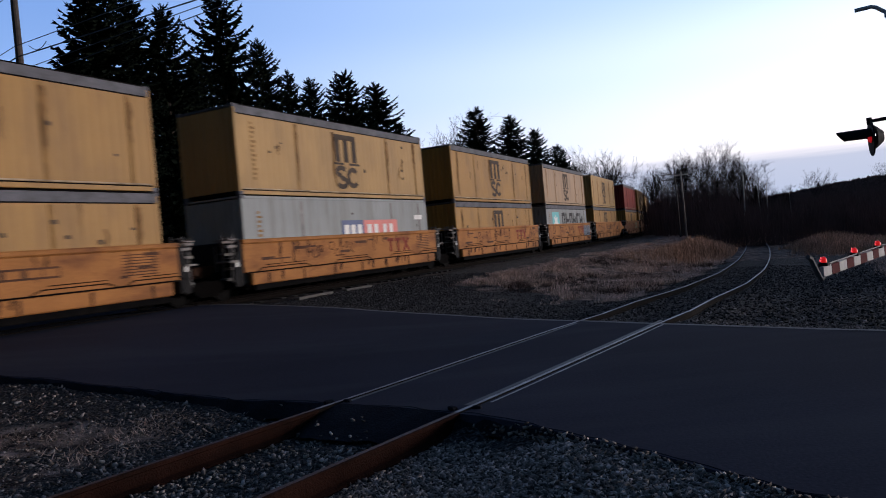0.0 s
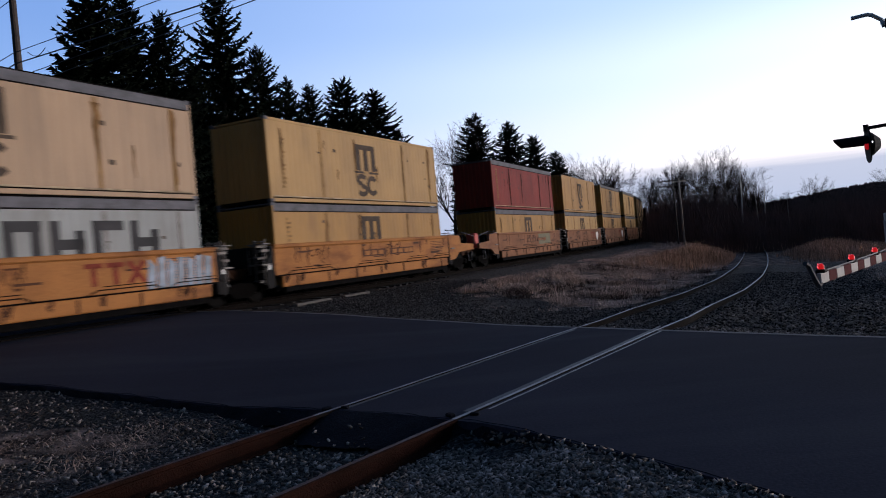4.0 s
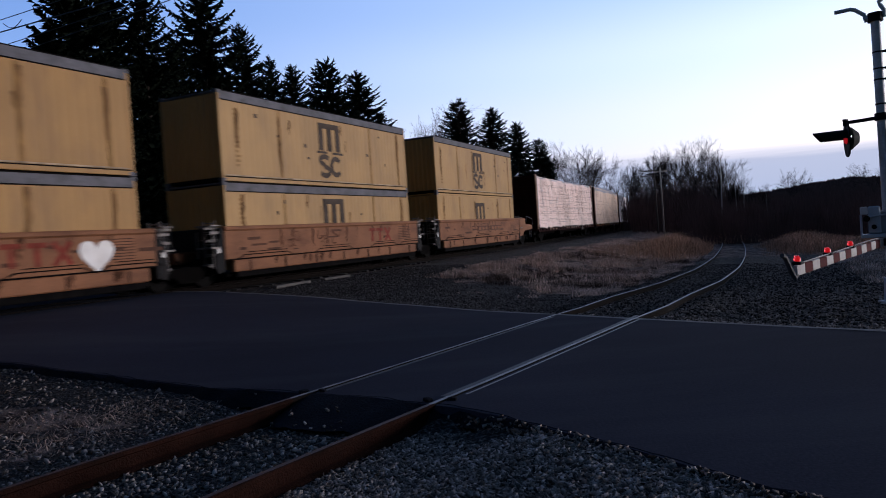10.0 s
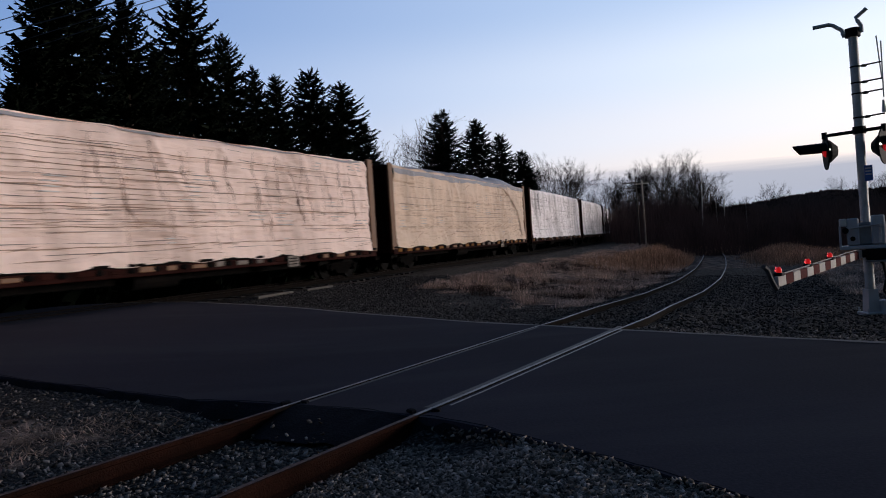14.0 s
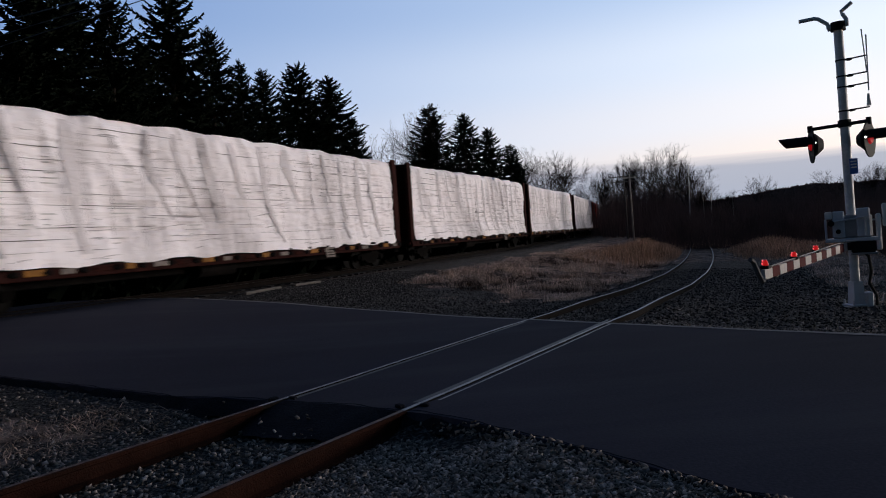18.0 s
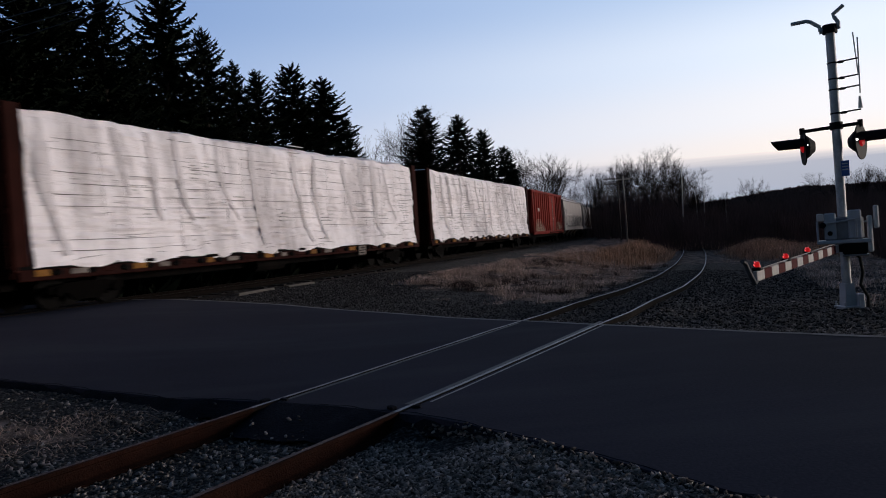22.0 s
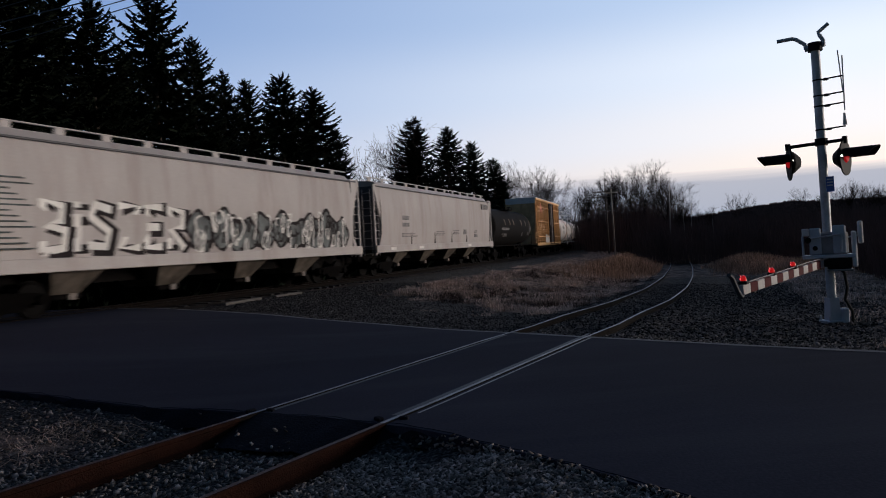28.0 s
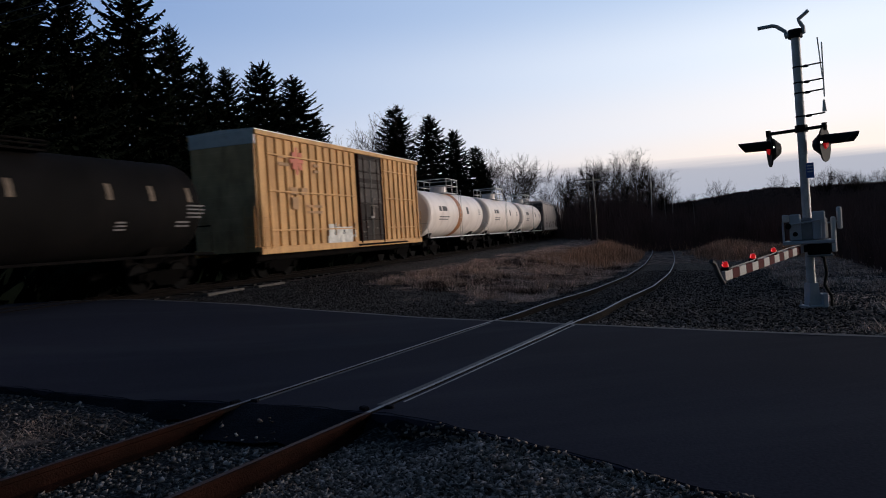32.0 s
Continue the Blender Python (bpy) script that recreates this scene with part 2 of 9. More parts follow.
    if bump:
        bn = n.new("ShaderNodeTexNoise")
        bn.inputs["Scale"].default_value = bscale
        bn.inputs["Detail"].default_value = 4
        link(co.outputs["Object"], bn.inputs["Vector"])
        bp = n.new("ShaderNodeBump")
        bp.inputs["Strength"].default_value = bump
        bp.inputs["Distance"].default_value = 0.02
        link(bn.outputs["Fac"], bp.inputs["Height"])
        link(bp.outputs["Normal"], bsdf.inputs["Normal"])
    if emit:
        bsdf.inputs["Emission Color"].default_value = (*emit, 1)
        bsdf.inputs["Emission Strength"].default_value = emit_strength
    return m


M = {}
M["asphalt"] = mat("asphalt", (0.0300, 0.0318, 0.0475), rough=0.95, var=0.22, scale=0.22, fine=0.16, bump=0.10, bscale=38, dirt_or_shade=(0.050, 0.053, 0.066), dirt_amount=0.75, streak=(0.12, 0.6, 1), spec=0.05)
M["rail_side"] = mat("rail_rust", (0.019, 0.0078, 0.0056), spec=0.03, rough=0.9, metal=0.0, var=0.45, scale=3, fine=0.35, bump=0.5, bscale=70, dirt_or_shade=(0.008, 0.005, 0.004), dirt_amount=0.85, streak=(2, 2, 6))
M["rail_top"] = mat("rail_worn_steel", (0.225, 0.21, 0.205), rough=0.52, metal=0.7, var=0.3, scale=4, fine=0.3, bscale=30, dirt_or_shade=(0.08, 0.065, 0.06), dirt_amount=0.75, streak=(3, 3, 3))
M["rail_brown"] = mat("rail_rusted_head", (0.085, 0.050, 0.040), spec=0.2, rough=0.6, metal=0.1, var=0.3, scale=4, fine=0.2, bscale=40, dirt_or_shade=(0.05, 0.026, 0.018), dirt_amount=0.8, streak=(4, 4, 4))
# grimy rail sides, with shade under the train put into the colour
M["rail_dark"] = mat("rail_grime_shade", (0.007, 0.005, 0.0042), spec=0.08, rough=0.95, metal=0.0, var=0.35, scale=3, fine=0.3, bump=0.3, bscale=70)
M["rail_main"] = mat("main_rail_steel", (0.055, 0.048, 0.045), rough=0.6, metal=0.3, var=0.2, scale=2, dirt_or_shade=(0.12, 0.09, 0.075), dirt_amount=0.6, streak=(0.5, 0.5, 2))
M["tie"] = mat("weathered_tie", (0.016, 0.012, 0.0105), rough=0.9, var=0.3, scale=3, fine=0.3, bump=0.6, bscale=40, rand=0.3)
M["yellow"] = mat("container_yellow", (0.30, 0.155, 0.030), rough=0.55, spec=0.25, var=0.10, scale=0.5, fine=0.05, bscale=30, dirt_or_shade=(0.15, 0.075, 0.022), dirt_amount=0.55, streak=(1, 0.9, 0.30))
M["yellow_pale"] = mat("container_pale_yellow", (0.345, 0.20, 0.060), rough=0.55, spec=0.25, var=0.10, scale=0.5, fine=0.05, bscale=30, dirt_or_shade=(0.20, 0.115, 0.042), dirt_amount=0.55, streak=(1, 0.9, 0.30))
M["beige"] = mat("container_beige", (0.33, 0.21, 0.115), rough=0.55, spec=0.3, var=0.08, scale=0.6, fine=0.05, bscale=30, dirt_or_shade=(0.17, 0.11, 0.065), dirt_amount=0.6, streak=(1, 2.2, 0.25))
M["grey"] = mat("container_grey", (0.215, 0.225, 0.22), rough=0.55, spec=0.3, var=0.08, scale=0.6, fine=0.05, bscale=30, dirt_or_shade=(0.11, 0.09, 0.07), dirt_amount=0.5, streak=(1, 2.2, 0.25))
M["red"] = mat("container_red", (0.175, 0.024, 0.017), rough=0.6, spec=0.12, var=0.15, scale=0.6, fine=0.05, bscale=30, dirt_or_shade=(0.085, 0.02, 0.015), dirt_amount=0.6, streak=(1, 2.2, 0.3))
M["band"] = mat("grey_steel_band", (0.080, 0.078, 0.090), rough=0.6, spec=0.2, metal=0.1, var=0.3, scale=2, fine=0.1, bscale=20, dirt_or_shade=(0.04, 0.036, 0.036), dirt_amount=0.7, streak=(1, 1.5, 3))
M["steel_light"] = mat("light_steel", (0.34, 0.32, 0.30), rough=0.5, metal=0.3, var=0.2, scale=3)
M["well"] = mat("faded_orange_paint", (0.315, 0.130, 0.036), rough=0.7, spec=0.15, var=0.18, scale=0.8, fine=0.15, bscale=25, dirt_or_shade=(0.13, 0.045, 0.019), dirt_amount=0.9, streak=(1, 0.7, 1.8))
M["well_brown"] = mat("browned_orange_paint", (0.205, 0.090, 0.042), rough=0.7, spec=0.15, var=0.18, scale=0.8, fine=0.15, bscale=25, dirt_or_shade=(0.105, 0.042, 0.022), dirt_amount=0.85, streak=(1, 0.7, 1.8))
M["well_red"] = mat("worn_red_brown_paint", (0.17, 0.030, 0.017), rough=0.7, spec=0.12, var=0.3, scale=3)
# chute grime, darkened further to carry the shade under the body
M["chute"] = mat("grimy_shaded_chute_grey", (0.10, 0.084, 0.070), rough=0.7, spec=0.12, var=0.3, scale=2.0, dirt_or_shade=(0.025, 0.019, 0.016), dirt_amount=0.9, streak=(1.5, 1.5, 0.6))
M["well_dark"] = mat("grimy_orange_paint", (0.075, 0.030, 0.014), rough=0.7, spec=0.15, var=0.25, scale=1.2, dirt_or_shade=(0.03, 0.015, 0.010), dirt_amount=0.85, streak=(1, 2, 1))
# next three: near-black, with the shade under the cars in the colour
M["black"] = mat("grimy_shade_black_steel", (0.0045, 0.004, 0.004), rough=0.9, spec=0.04, var=0.4, scale=4, dirt_or_shade=(0.011, 0.008, 0.0065), dirt_amount=0.6, streak=(2, 2, 2))
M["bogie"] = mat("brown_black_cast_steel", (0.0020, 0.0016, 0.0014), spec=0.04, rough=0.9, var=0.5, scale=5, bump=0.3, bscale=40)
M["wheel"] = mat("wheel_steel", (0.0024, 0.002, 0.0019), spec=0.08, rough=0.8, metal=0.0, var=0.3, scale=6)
M["logo_dark"] = mat("dark_brown_paint", (0.055, 0.038, 0.026), rough=0.7, spec=0.15, var=0.3, scale=3)
M["white_paint"] = mat("white_paint", (0.62, 0.60, 0.57), rough=0.55, var=0.12, scale=2, dirt_or_shade=(0.35, 0.3, 0.26), dirt_amount=0.4, streak=(2, 2, 1))
M["red_paint"] = mat("red_paint", (0.42, 0.05, 0.035), rough=0.55, var=0.2, scale=2)
M["blue_paint"] = mat("blue_paint", (0.04, 0.06, 0.16), rough=0.55, var=0.2, scale=2)
M["teal"] = mat("teal_paint", (0.12, 0.42, 0.44), rough=0.55, var=0.1, scale=2)
M["pink"] = mat("faded_red_paint", (0.55, 0.14, 0.11), rough=0.55, var=0.1, scale=2)
M["rust_brown"] = mat("brown_car_paint", (0.027, 0.0078, 0.006), spec=0.05, rough=0.85, var=0.25, scale=1.2, fine=0.12, bscale=20, dirt_or_shade=(0.013, 0.005, 0.0042), dirt_amount=0.8, streak=(1, 2, 0.6))
M["sill_maroon"] = mat("faded_maroon_paint", (0.020, 0.0058, 0.0048), spec=0.05, rough=0.85, var=0.4, scale=1.6, fine=0.12, bscale=20, dirt_or_shade=(0.040, 0.018, 0.016), dirt_amount=0.8, streak=(1.5, 0.6, 2))
M["amber"] = mat("amber_paint", (0.22, 0.095, 0.016), rough=0.7, spec=0.15, var=0.3, scale=3, dirt_or_shade=(0.06, 0.026, 0.012), dirt_amount=0.9, streak=(4, 4, 4))
M["boxcar_red"] = mat("boxcar_red", (0.19, 0.018, 0.0115), rough=0.65, spec=0.06, var=0.18, scale=0.8, fine=0.08, bscale=20, dirt_or_shade=(0.06, 0.014, 0.010), dirt_amount=0.7, streak=(1, 2, 0.4))
M["boxcar_yellow"] = mat("boxcar_yellow", (0.62, 0.355, 0.145), rough=0.6, spec=0.25, var=0.12, scale=0.8, fine=0.1, bscale=20, dirt_or_shade=(0.33, 0.165, 0.065), dirt_amount=0.7, streak=(1, 2, 0.4))
M["door_brown"] = mat("dark_door", (0.028, 0.022, 0.020), rough=0.7, spec=0.15, var=0.3, scale=1, dirt_or_shade=(0.075, 0.048, 0.032), dirt_amount=0.5, streak=(1, 2, 0.5))
M["hopper"] = mat("hopper_grey_white", (0.355, 0.325, 0.312), rough=0.55, spec=0.3, var=0.07, scale=0.5, fine=0.06, bscale=20, dirt_or_shade=(0.22, 0.165, 0.145), dirt_amount=0.55, streak=(1, 1.5, 0.2))
M["hopper_dark"] = mat("dark_grey_paint", (0.075, 0.072, 0.074), rough=0.6, spec=0.2, var=0.2, scale=1.5)
M["graffiti_grey"] = mat("grey_spray_paint", (0.065, 0.075, 0.078), rough=0.7, spec=0.1, var=0.5, scale=3)
M["graffiti_dark"] = mat("black_spray_paint", (0.016, 0.012, 0.013), rough=0.7, spec=0.1, var=0.3, scale=3)
M["tank_black"] = mat("tank_black", (0.0065, 0.006, 0.0062), rough=0.8, spec=0.05, var=0.25, scale=0.8, dirt_or_shade=(0.012, 0.010, 0.0095), dirt_amount=0.6, streak=(1, 1.5, 0.4))
M["tank_white"] = mat("tank_white", (0.90, 0.81, 0.76), rough=0.4, spec=0.45, var=0.06, scale=0.6, dirt_or_shade=(0.46, 0.37, 0.32), dirt_amount=0.4, streak=(1, 1.5, 0.3))
M["orange_band"] = mat("orange_band", (0.42, 0.17, 0.06), rough=0.5, var=0.1)
M["galv"] = mat("galvanised_steel", (0.42, 0.43, 0.44), rough=0.6, metal=0.4, spec=0.3, var=0.18, scale=6, fine=0.12, bscale=40)
M["alu"] = mat("grey_enamel_box", (0.42, 0.44, 0.48), rough=0.5, metal=0.1, var=0.15, scale=3, dirt_or_shade=(0.24, 0.23, 0.23), dirt_amount=0.5, streak=(3, 3, 1))
M["sign_black"] = mat("signal_black", (0.006, 0.006, 0.0065), rough=0.7, spec=0.12, var=0.2, scale=5)
M["lamp_red"] = mat("lit_red_lens", (0.35, 0.01, 0.01), rough=0.3, emit=(1.0, 0.012, 0.014), emit_strength=0.36)
M["lamp_dim"] = mat("red_lens", (0.25, 0.010, 0.012), rough=0.7, spec=0.2, emit=(1.0, 0.02, 0.03), emit_strength=0.24)
M["lamp_core"] = mat("glowing_red_bulb", (0.5, 0.05, 0.05), rough=0.4, emit=(1.0, 0.09, 0.10), emit_strength=1.6)
M["stripe_red"] = mat("retroreflective_red", (0.062, 0.003, 0.005), spec=0.08, rough=0.8, var=0.15, scale=4)
M["stripe_white"] = mat("retroreflective_white", (0.36, 0.335, 0.33), rough=0.6, spec=0.2, var=0.15, scale=4, dirt_or_shade=(0.18, 0.155, 0.14), dirt_amount=0.6, streak=(4, 4, 4))
M["sign_blue"] = mat("blue_sign", (0.03, 0.09, 0.32), rough=0.4)
M["concrete"] = mat("concrete", (0.36, 0.35, 0.34), rough=0.9, var=0.15, scale=4, fine=0.2, bscale=60)
M["pole"] = mat("weathered_pole", (0.20, 0.165, 0.14), rough=0.9, var=0.3, scale=4, fine=0.2, bscale=30)
M["pole_dark"] = mat("creosoted_pole", (0.05, 0.038, 0.033), rough=0.9, var=0.3, scale=4, fine=0.2, bscale=30)
M["cable"] = mat("black_cable", (0.012, 0.012, 0.013), rough=0.6)
M["plank"] = mat("pale_old_timber", (0.085, 0.074, 0.066), rough=0.9, var=0.3, scale=3, fine=0.2, bscale=40)
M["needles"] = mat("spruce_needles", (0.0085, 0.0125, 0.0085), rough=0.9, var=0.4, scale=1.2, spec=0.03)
M["bark"] = mat("bark", (0.04, 0.032, 0.027), rough=0.95, var=0.3, scale=3, spec=0.2)
M["twig"] = mat("bare_twigs", (0.019, 0.0135, 0.0125), rough=0.95, var=0.3, scale=0.8, spec=0.05)
M["twig_dark"] = mat("dark_twigs", (0.115, 0.077, 0.070), rough=0.95, var=0.4, scale=0.5, spec=0.05)
M["birch"] = mat("pale_bark", (0.40, 0.37, 0.33), rough=0.8, var=0.3, scale=3)
M["dead_grass"] = mat("dead_grass", (0.72, 0.505, 0.41), rough=0.95, var=0.5, scale=0.9, spec=0.1)
M["verge"] = mat("trodden_dead_grass", (0.50, 0.345, 0.255), rough=0.95, var=0.45, scale=1.5, spec=0.05)
M["weeds_dark"] = mat("rotted_weeds", (0.055, 0.030, 0.022), rough=0.95, var=0.4, scale=0.8, spec=0.05)
M["weeds"] = mat("rusty_dead_weeds", (0.52, 0.33, 0.225), rough=0.95, var=0.35, scale=0.3, spec=0.05)


# ---- mesh helpers ----
class Bag:
    """Gathers plain geometry for one mesh."""

    def __init__(self):
        self.v, self.f = [], []

    def add(self, verts, faces):
        o = len(self.v)
        self.v.extend(tuple(p) for p in verts)
        self.f.extend(tuple(i + o for i in q) for q in faces)
        return self

    def box(self, x0, x1, y0, y1, z0, z1, b=0.0):
        """A box with chamfered edges of width b."""
        if b <= 0:
            v = [(x, y, z) for x in (x0, x1) for y in (y0, y1) for z in (z0, z1)]
            return self.add(v, [(0, 1, 3, 2), (4, 6, 7, 5), (0, 4, 5, 1), (2, 3, 7, 6), (0, 2, 6, 4), (1, 5, 7, 3)])
        b = min(b, (x1 - x0) * 0.45, (y1 - y0) * 0.45, (z1 - z0) * 0.45)
        v, ix = [], {}
        lo, hi = (x0, y0, z0), (x1, y1, z1)
        for sx in (0, 1):
            for sy in (0, 1):
                for sz in (0, 1):
                    sg = (sx, sy, sz)
                    for ax in range(3):
                        p = [(hi[i] - (b if i != ax else 0)) if sg[i] else (lo[i] + (b if i != ax else 0)) for i in range(3)]
                        ix[sg, ax] = len(v)
                        v.append(p)
        f = []
        for ax in range(3):
            u, w = (ax + 1) % 3, (ax + 2) % 3
            for sd in (0, 1):
                q = []
                for a_, b_ in ((0, 0), (1, 0), (1, 1), (0, 1)):
                    sg = [0, 0, 0]
                    sg[ax], sg[u], sg[w] = sd, a_, b_
                    q.append(ix[tuple(sg), ax])
                f.append(q if sd else q[::-1])
            for a_ in (0, 1):
                for b_ in (0, 1):
                    q = []
                    for c_, axis in ((0, u), (1, u), (1, w), (0, w)):
                        sg = [0, 0, 0]
                        sg[ax], sg[u], sg[w] = c_, a_, b_
                        q.append(ix[tuple(sg), axis])
                    f.append(q if a_ == b_ else q[::-1])
        for sx in (0, 1):
            for sy in (0, 1):
                for sz in (0, 1):
                    q = [ix[(sx, sy, sz), i] for i in range(3)]
                    f.append(q if (sx + sy + sz) % 2 else q[::-1])
        return self.add(v, f)

    def tube(self, p0, p1, r0, r1=None, n=8, caps=True):
        r1 = r0 if r1 is None else r1
        p0, p1 = Vector(p0), Vector(p1)
        ax = (p1 - p0).normalized()
        u = ax.orthogonal().normalized()
        w = ax.cross(u)
        v = []
        for p, r in ((p0, r0), (p1, r1)):
            for i in range(n):
                t = 2 * math.pi * i / n
                v.append(p + (u * math.cos(t) + w * math.sin(t)) * r)
        f = [(i, (i + 1) % n, n + (i + 1) % n, n + i) for i in range(n)]
        if caps:
            f += [tuple(range(n))[::-1], tuple(range(n, 2 * n))]
        return self.add(v, f)

    def path(self, pts, r, n=6):
        """One bent round bar through the points."""
        pts = [Vector(p) for p in pts]
        u = None
        v, f = [], []
        for i, p in enumerate(pts):
            ax = (pts[min(i + 1, len(pts) - 1)] - pts[max(i - 1, 0)]).normalized()
            u = (ax.orthogonal() if u is None else u - ax * u.dot(ax)).normalized()
            w = ax.cross(u)
            v += [p + (u * math.cos(2 * math.pi * k / n) + w * math.sin(2 * math.pi * k / n)) * r for k in range(n)]
        for i in range(len(pts) - 1):
            f += [(i * n + k, i * n + (k + 1) % n, (i + 1) * n + (k + 1) % n, (i + 1) * n + k) for k in range(n)]
        f += [tuple(range(n))[::-1], tuple(range((len(pts) - 1) * n, len(pts) * n))]
        return self.add(v, f)

    def extrude_y(self, prof, y0, y1):
        """A closed profile of (x, z) drawn out along y."""
        n = len(prof)
        v = [(x, y0, z) for x, z in prof] + [(x, y1, z) for x, z in prof]
        f = [(i, (i + 1) % n, n + (i + 1) % n, n + i) for i in range(n)] + [tuple(range(n))[::-1], tuple(range(n, 2 * n))]
        return self.add(v, f)

    def extrude_x(self, prof, x0, x1):
        """A closed profile of (y, z) drawn out along x."""
        n = len(prof)
        v = [(x0, y, z) for y, z in prof] + [(x1, y, z) for y, z in prof]
        f = [(i, (i + 1) % n, n + (i + 1) % n, n + i) for i in range(n)] + [tuple(range(n))[::-1], tuple(range(n, 2 * n))]
        return self.add(v, f)

    def lathe_y(self, prof, n=28, cx=0.0, cz=0.0):
        """(r, y) turned about an axis along y."""
        m = len(prof)
        v = [(cx + r * math.cos(2 * math.pi * j / n), y, cz + r * math.sin(2 * math.pi * j / n)) for r, y in prof for j in range(n)]
        f = [(i * n + j, i * n + (j + 1) % n, (i + 1) * n + (j + 1) % n, (i + 1) * n + j) for i in range(m - 1) for j in range(n)]
        return self.add(v, f)

    def mesh(self, name, material, smooth=False):
        me = bpy.data.meshes.new(name)
        me.from_pydata(self.v, [], self.f)
        bm = bmesh.new()
        bm.from_mesh(me)
        bmesh.ops.recalc_face_normals(bm, faces=bm.faces)
        bm.to_mesh(me)
        bm.free()
        me.materials.append(material)
        if smooth:
            me.shade_smooth()
            me.set_sharp_from_angle(angle=radians(14))
        return me


def ribbon(bag, pts, wide, x, lift=0.0):
    """A painted stroke along (y, z) points on a wall whose x is a function of z; its width may change on the way."""
    n, v = len(pts), []
    for i, (y, z) in enumerate(pts):
        ya, za = pts[max(0, i - 1)]
        yb, zb = pts[min(n - 1, i + 1)]
        ln = math.hypot(yb - ya, zb - za) or 1.0
        w = (wide[i] if isinstance(wide, (list, tuple)) else wide) / 2
        oy, oz = -(zb - za) / ln * w, (yb - ya) / ln * w
        v += [(x(z + oz) + lift, y + oy, z + oz), (x(z - oz) + lift, y - oy, z - oz)]
    return bag.add(v, [(2 * i, 2 * i + 1, 2 * i + 3, 2 * i + 2) for i in range(n - 1)])


def drip(bag, rnd, y, z1, z0, wide, x):
    """A rust run from z1 down to z0, wavering and thinning out."""
    n = 9
    pts = [(y + 0.03 * rnd.uniform(-1, 1) + 0.03 * math.sin(k * 0.9), z1 + (z0 - z1) * k / (n - 1)) for k in range(n)]
    return ribbon(bag, pts, [wide * rnd.uniform(0.55, 1.15) * (1 - 0.55 * (k / (n - 1)) ** 2) for k in range(n)], x)


def scrawl(bag, rnd, y0, y1, z0, z1, strokes, wide, x, lift=0.0):
    """Looping strokes of a spray can or grease marker."""
    for k in range(strokes):
        yc, zc = rnd.uniform(y0, y1), rnd.uniform(z0, z1)
        ry, rz = (y1 - y0) * rnd.uniform(0.06, 0.16), (z1 - z0) * rnd.uniform(0.2, 0.5)
        t0, t1, ph = rnd.uniform(0, 6.28), rnd.uniform(2.5, 6.5), rnd.uniform(0, 6.28)
        pts = []
        for i in range(13):
            t = t0 + t1 * i / 12
            pts.append((min(y1, max(y0, yc + ry * math.cos(t) + 0.25 * ry * i / 6)), min(z1, max(z0, zc + rz * math.sin(t + 0.6 * math.sin(ph + t))))))
        ribbon(bag, pts, [wide * rnd.uniform(0.6, 1.2) for _ in pts], x, lift)
    return bag


SPLIT = {"scuffed_edge", "stained_post", "step_plate", "corner_casting", "side_post", "side_belt", "panel_seam", "stencil_bar", "sill_plate", "end_rib", "door_rib", "bulkhead_rib", "bulkhead_post", "side_rib", "sill_bracket", "name_plate",
         "painted_bar", "sprayed_letter", "end_frame", "locking_bar", "mast_clamp", "strap_plate", "painted_emblem", "counterweight_arm", "support_plate", "antenna", "crossover_rail", "platform_railing", "end_rail"}
JOINED = {"code_column", "repair_patch", "stencil_line", "printed_mark", "pack_joint", "sprayed_tangle", "sprayed_highlight", "sprayed_tag", "notice_bar", "insulator", "rust_run", "wrap_crease", "grease_scrawl", "sprayed_outline", "sprayed_fill"}


def islands(bag):
    """The bag's separate pieces, each as a bag of its own."""
    root = list(range(len(bag.v)))

    def find(i):
        while root[i] != i:
            root[i] = root[root[i]]
            i = root[i]
        return i

    for q in bag.f:
        a_ = find(q[0])
        for i in q[1:]:
            root[find(i)] = a_
    out = {}
    for q in bag.f:
        out.setdefault(find(q[0]), []).append(q)
    for faces in out.values():
        ix = {}
        for q in faces:
            for i in q:
                ix.setdefault(i, len(ix))
        piece = Bag()
        piece.add([bag.v[i] for i in ix], [tuple(ix[i] for i in q) for q in faces])
        yield piece


def part(name, bag, material, parent, label="", smooth=False):
    """A mesh of its own under its thing; a bag of loose repeats becomes one part for each piece."""
    if name in SPLIT and isinstance(bag, Bag):
        bags = list(islands(bag))
    else:
        bags = [bag]
    for one in bags:
        me = one if isinstance(one, bpy.types.Mesh) else one.mesh(name, material, smooth)
        ob = new(name, me)
        ob.parent = parent
        if label:
            ob["label"] = label
        if name in JOINED:
            ob["kind"] = "stuff"
    return ob


def thing(name, label, category, group="", kind="", m=None):
    ob = new(name)
    ob.empty_display_size = 0.3
    tagged(ob, label, category, group, kind)
    if m is not None:
        ob.matrix_basis = m
    return ob

# ---- ground: one sheet, fine near the crossing, coarse to the horizon ----
def thicket_front(az):
    """How far off the thicket begins along a bearing."""
    return float(np.interp(az, (12, 16, 18, 20, 22, 25, 28, 31, 33, 35, 37, 44, 60), (110, 105, 84, 66, 62, 62, 66, 62, 50, 34, 25, 21, 20)))


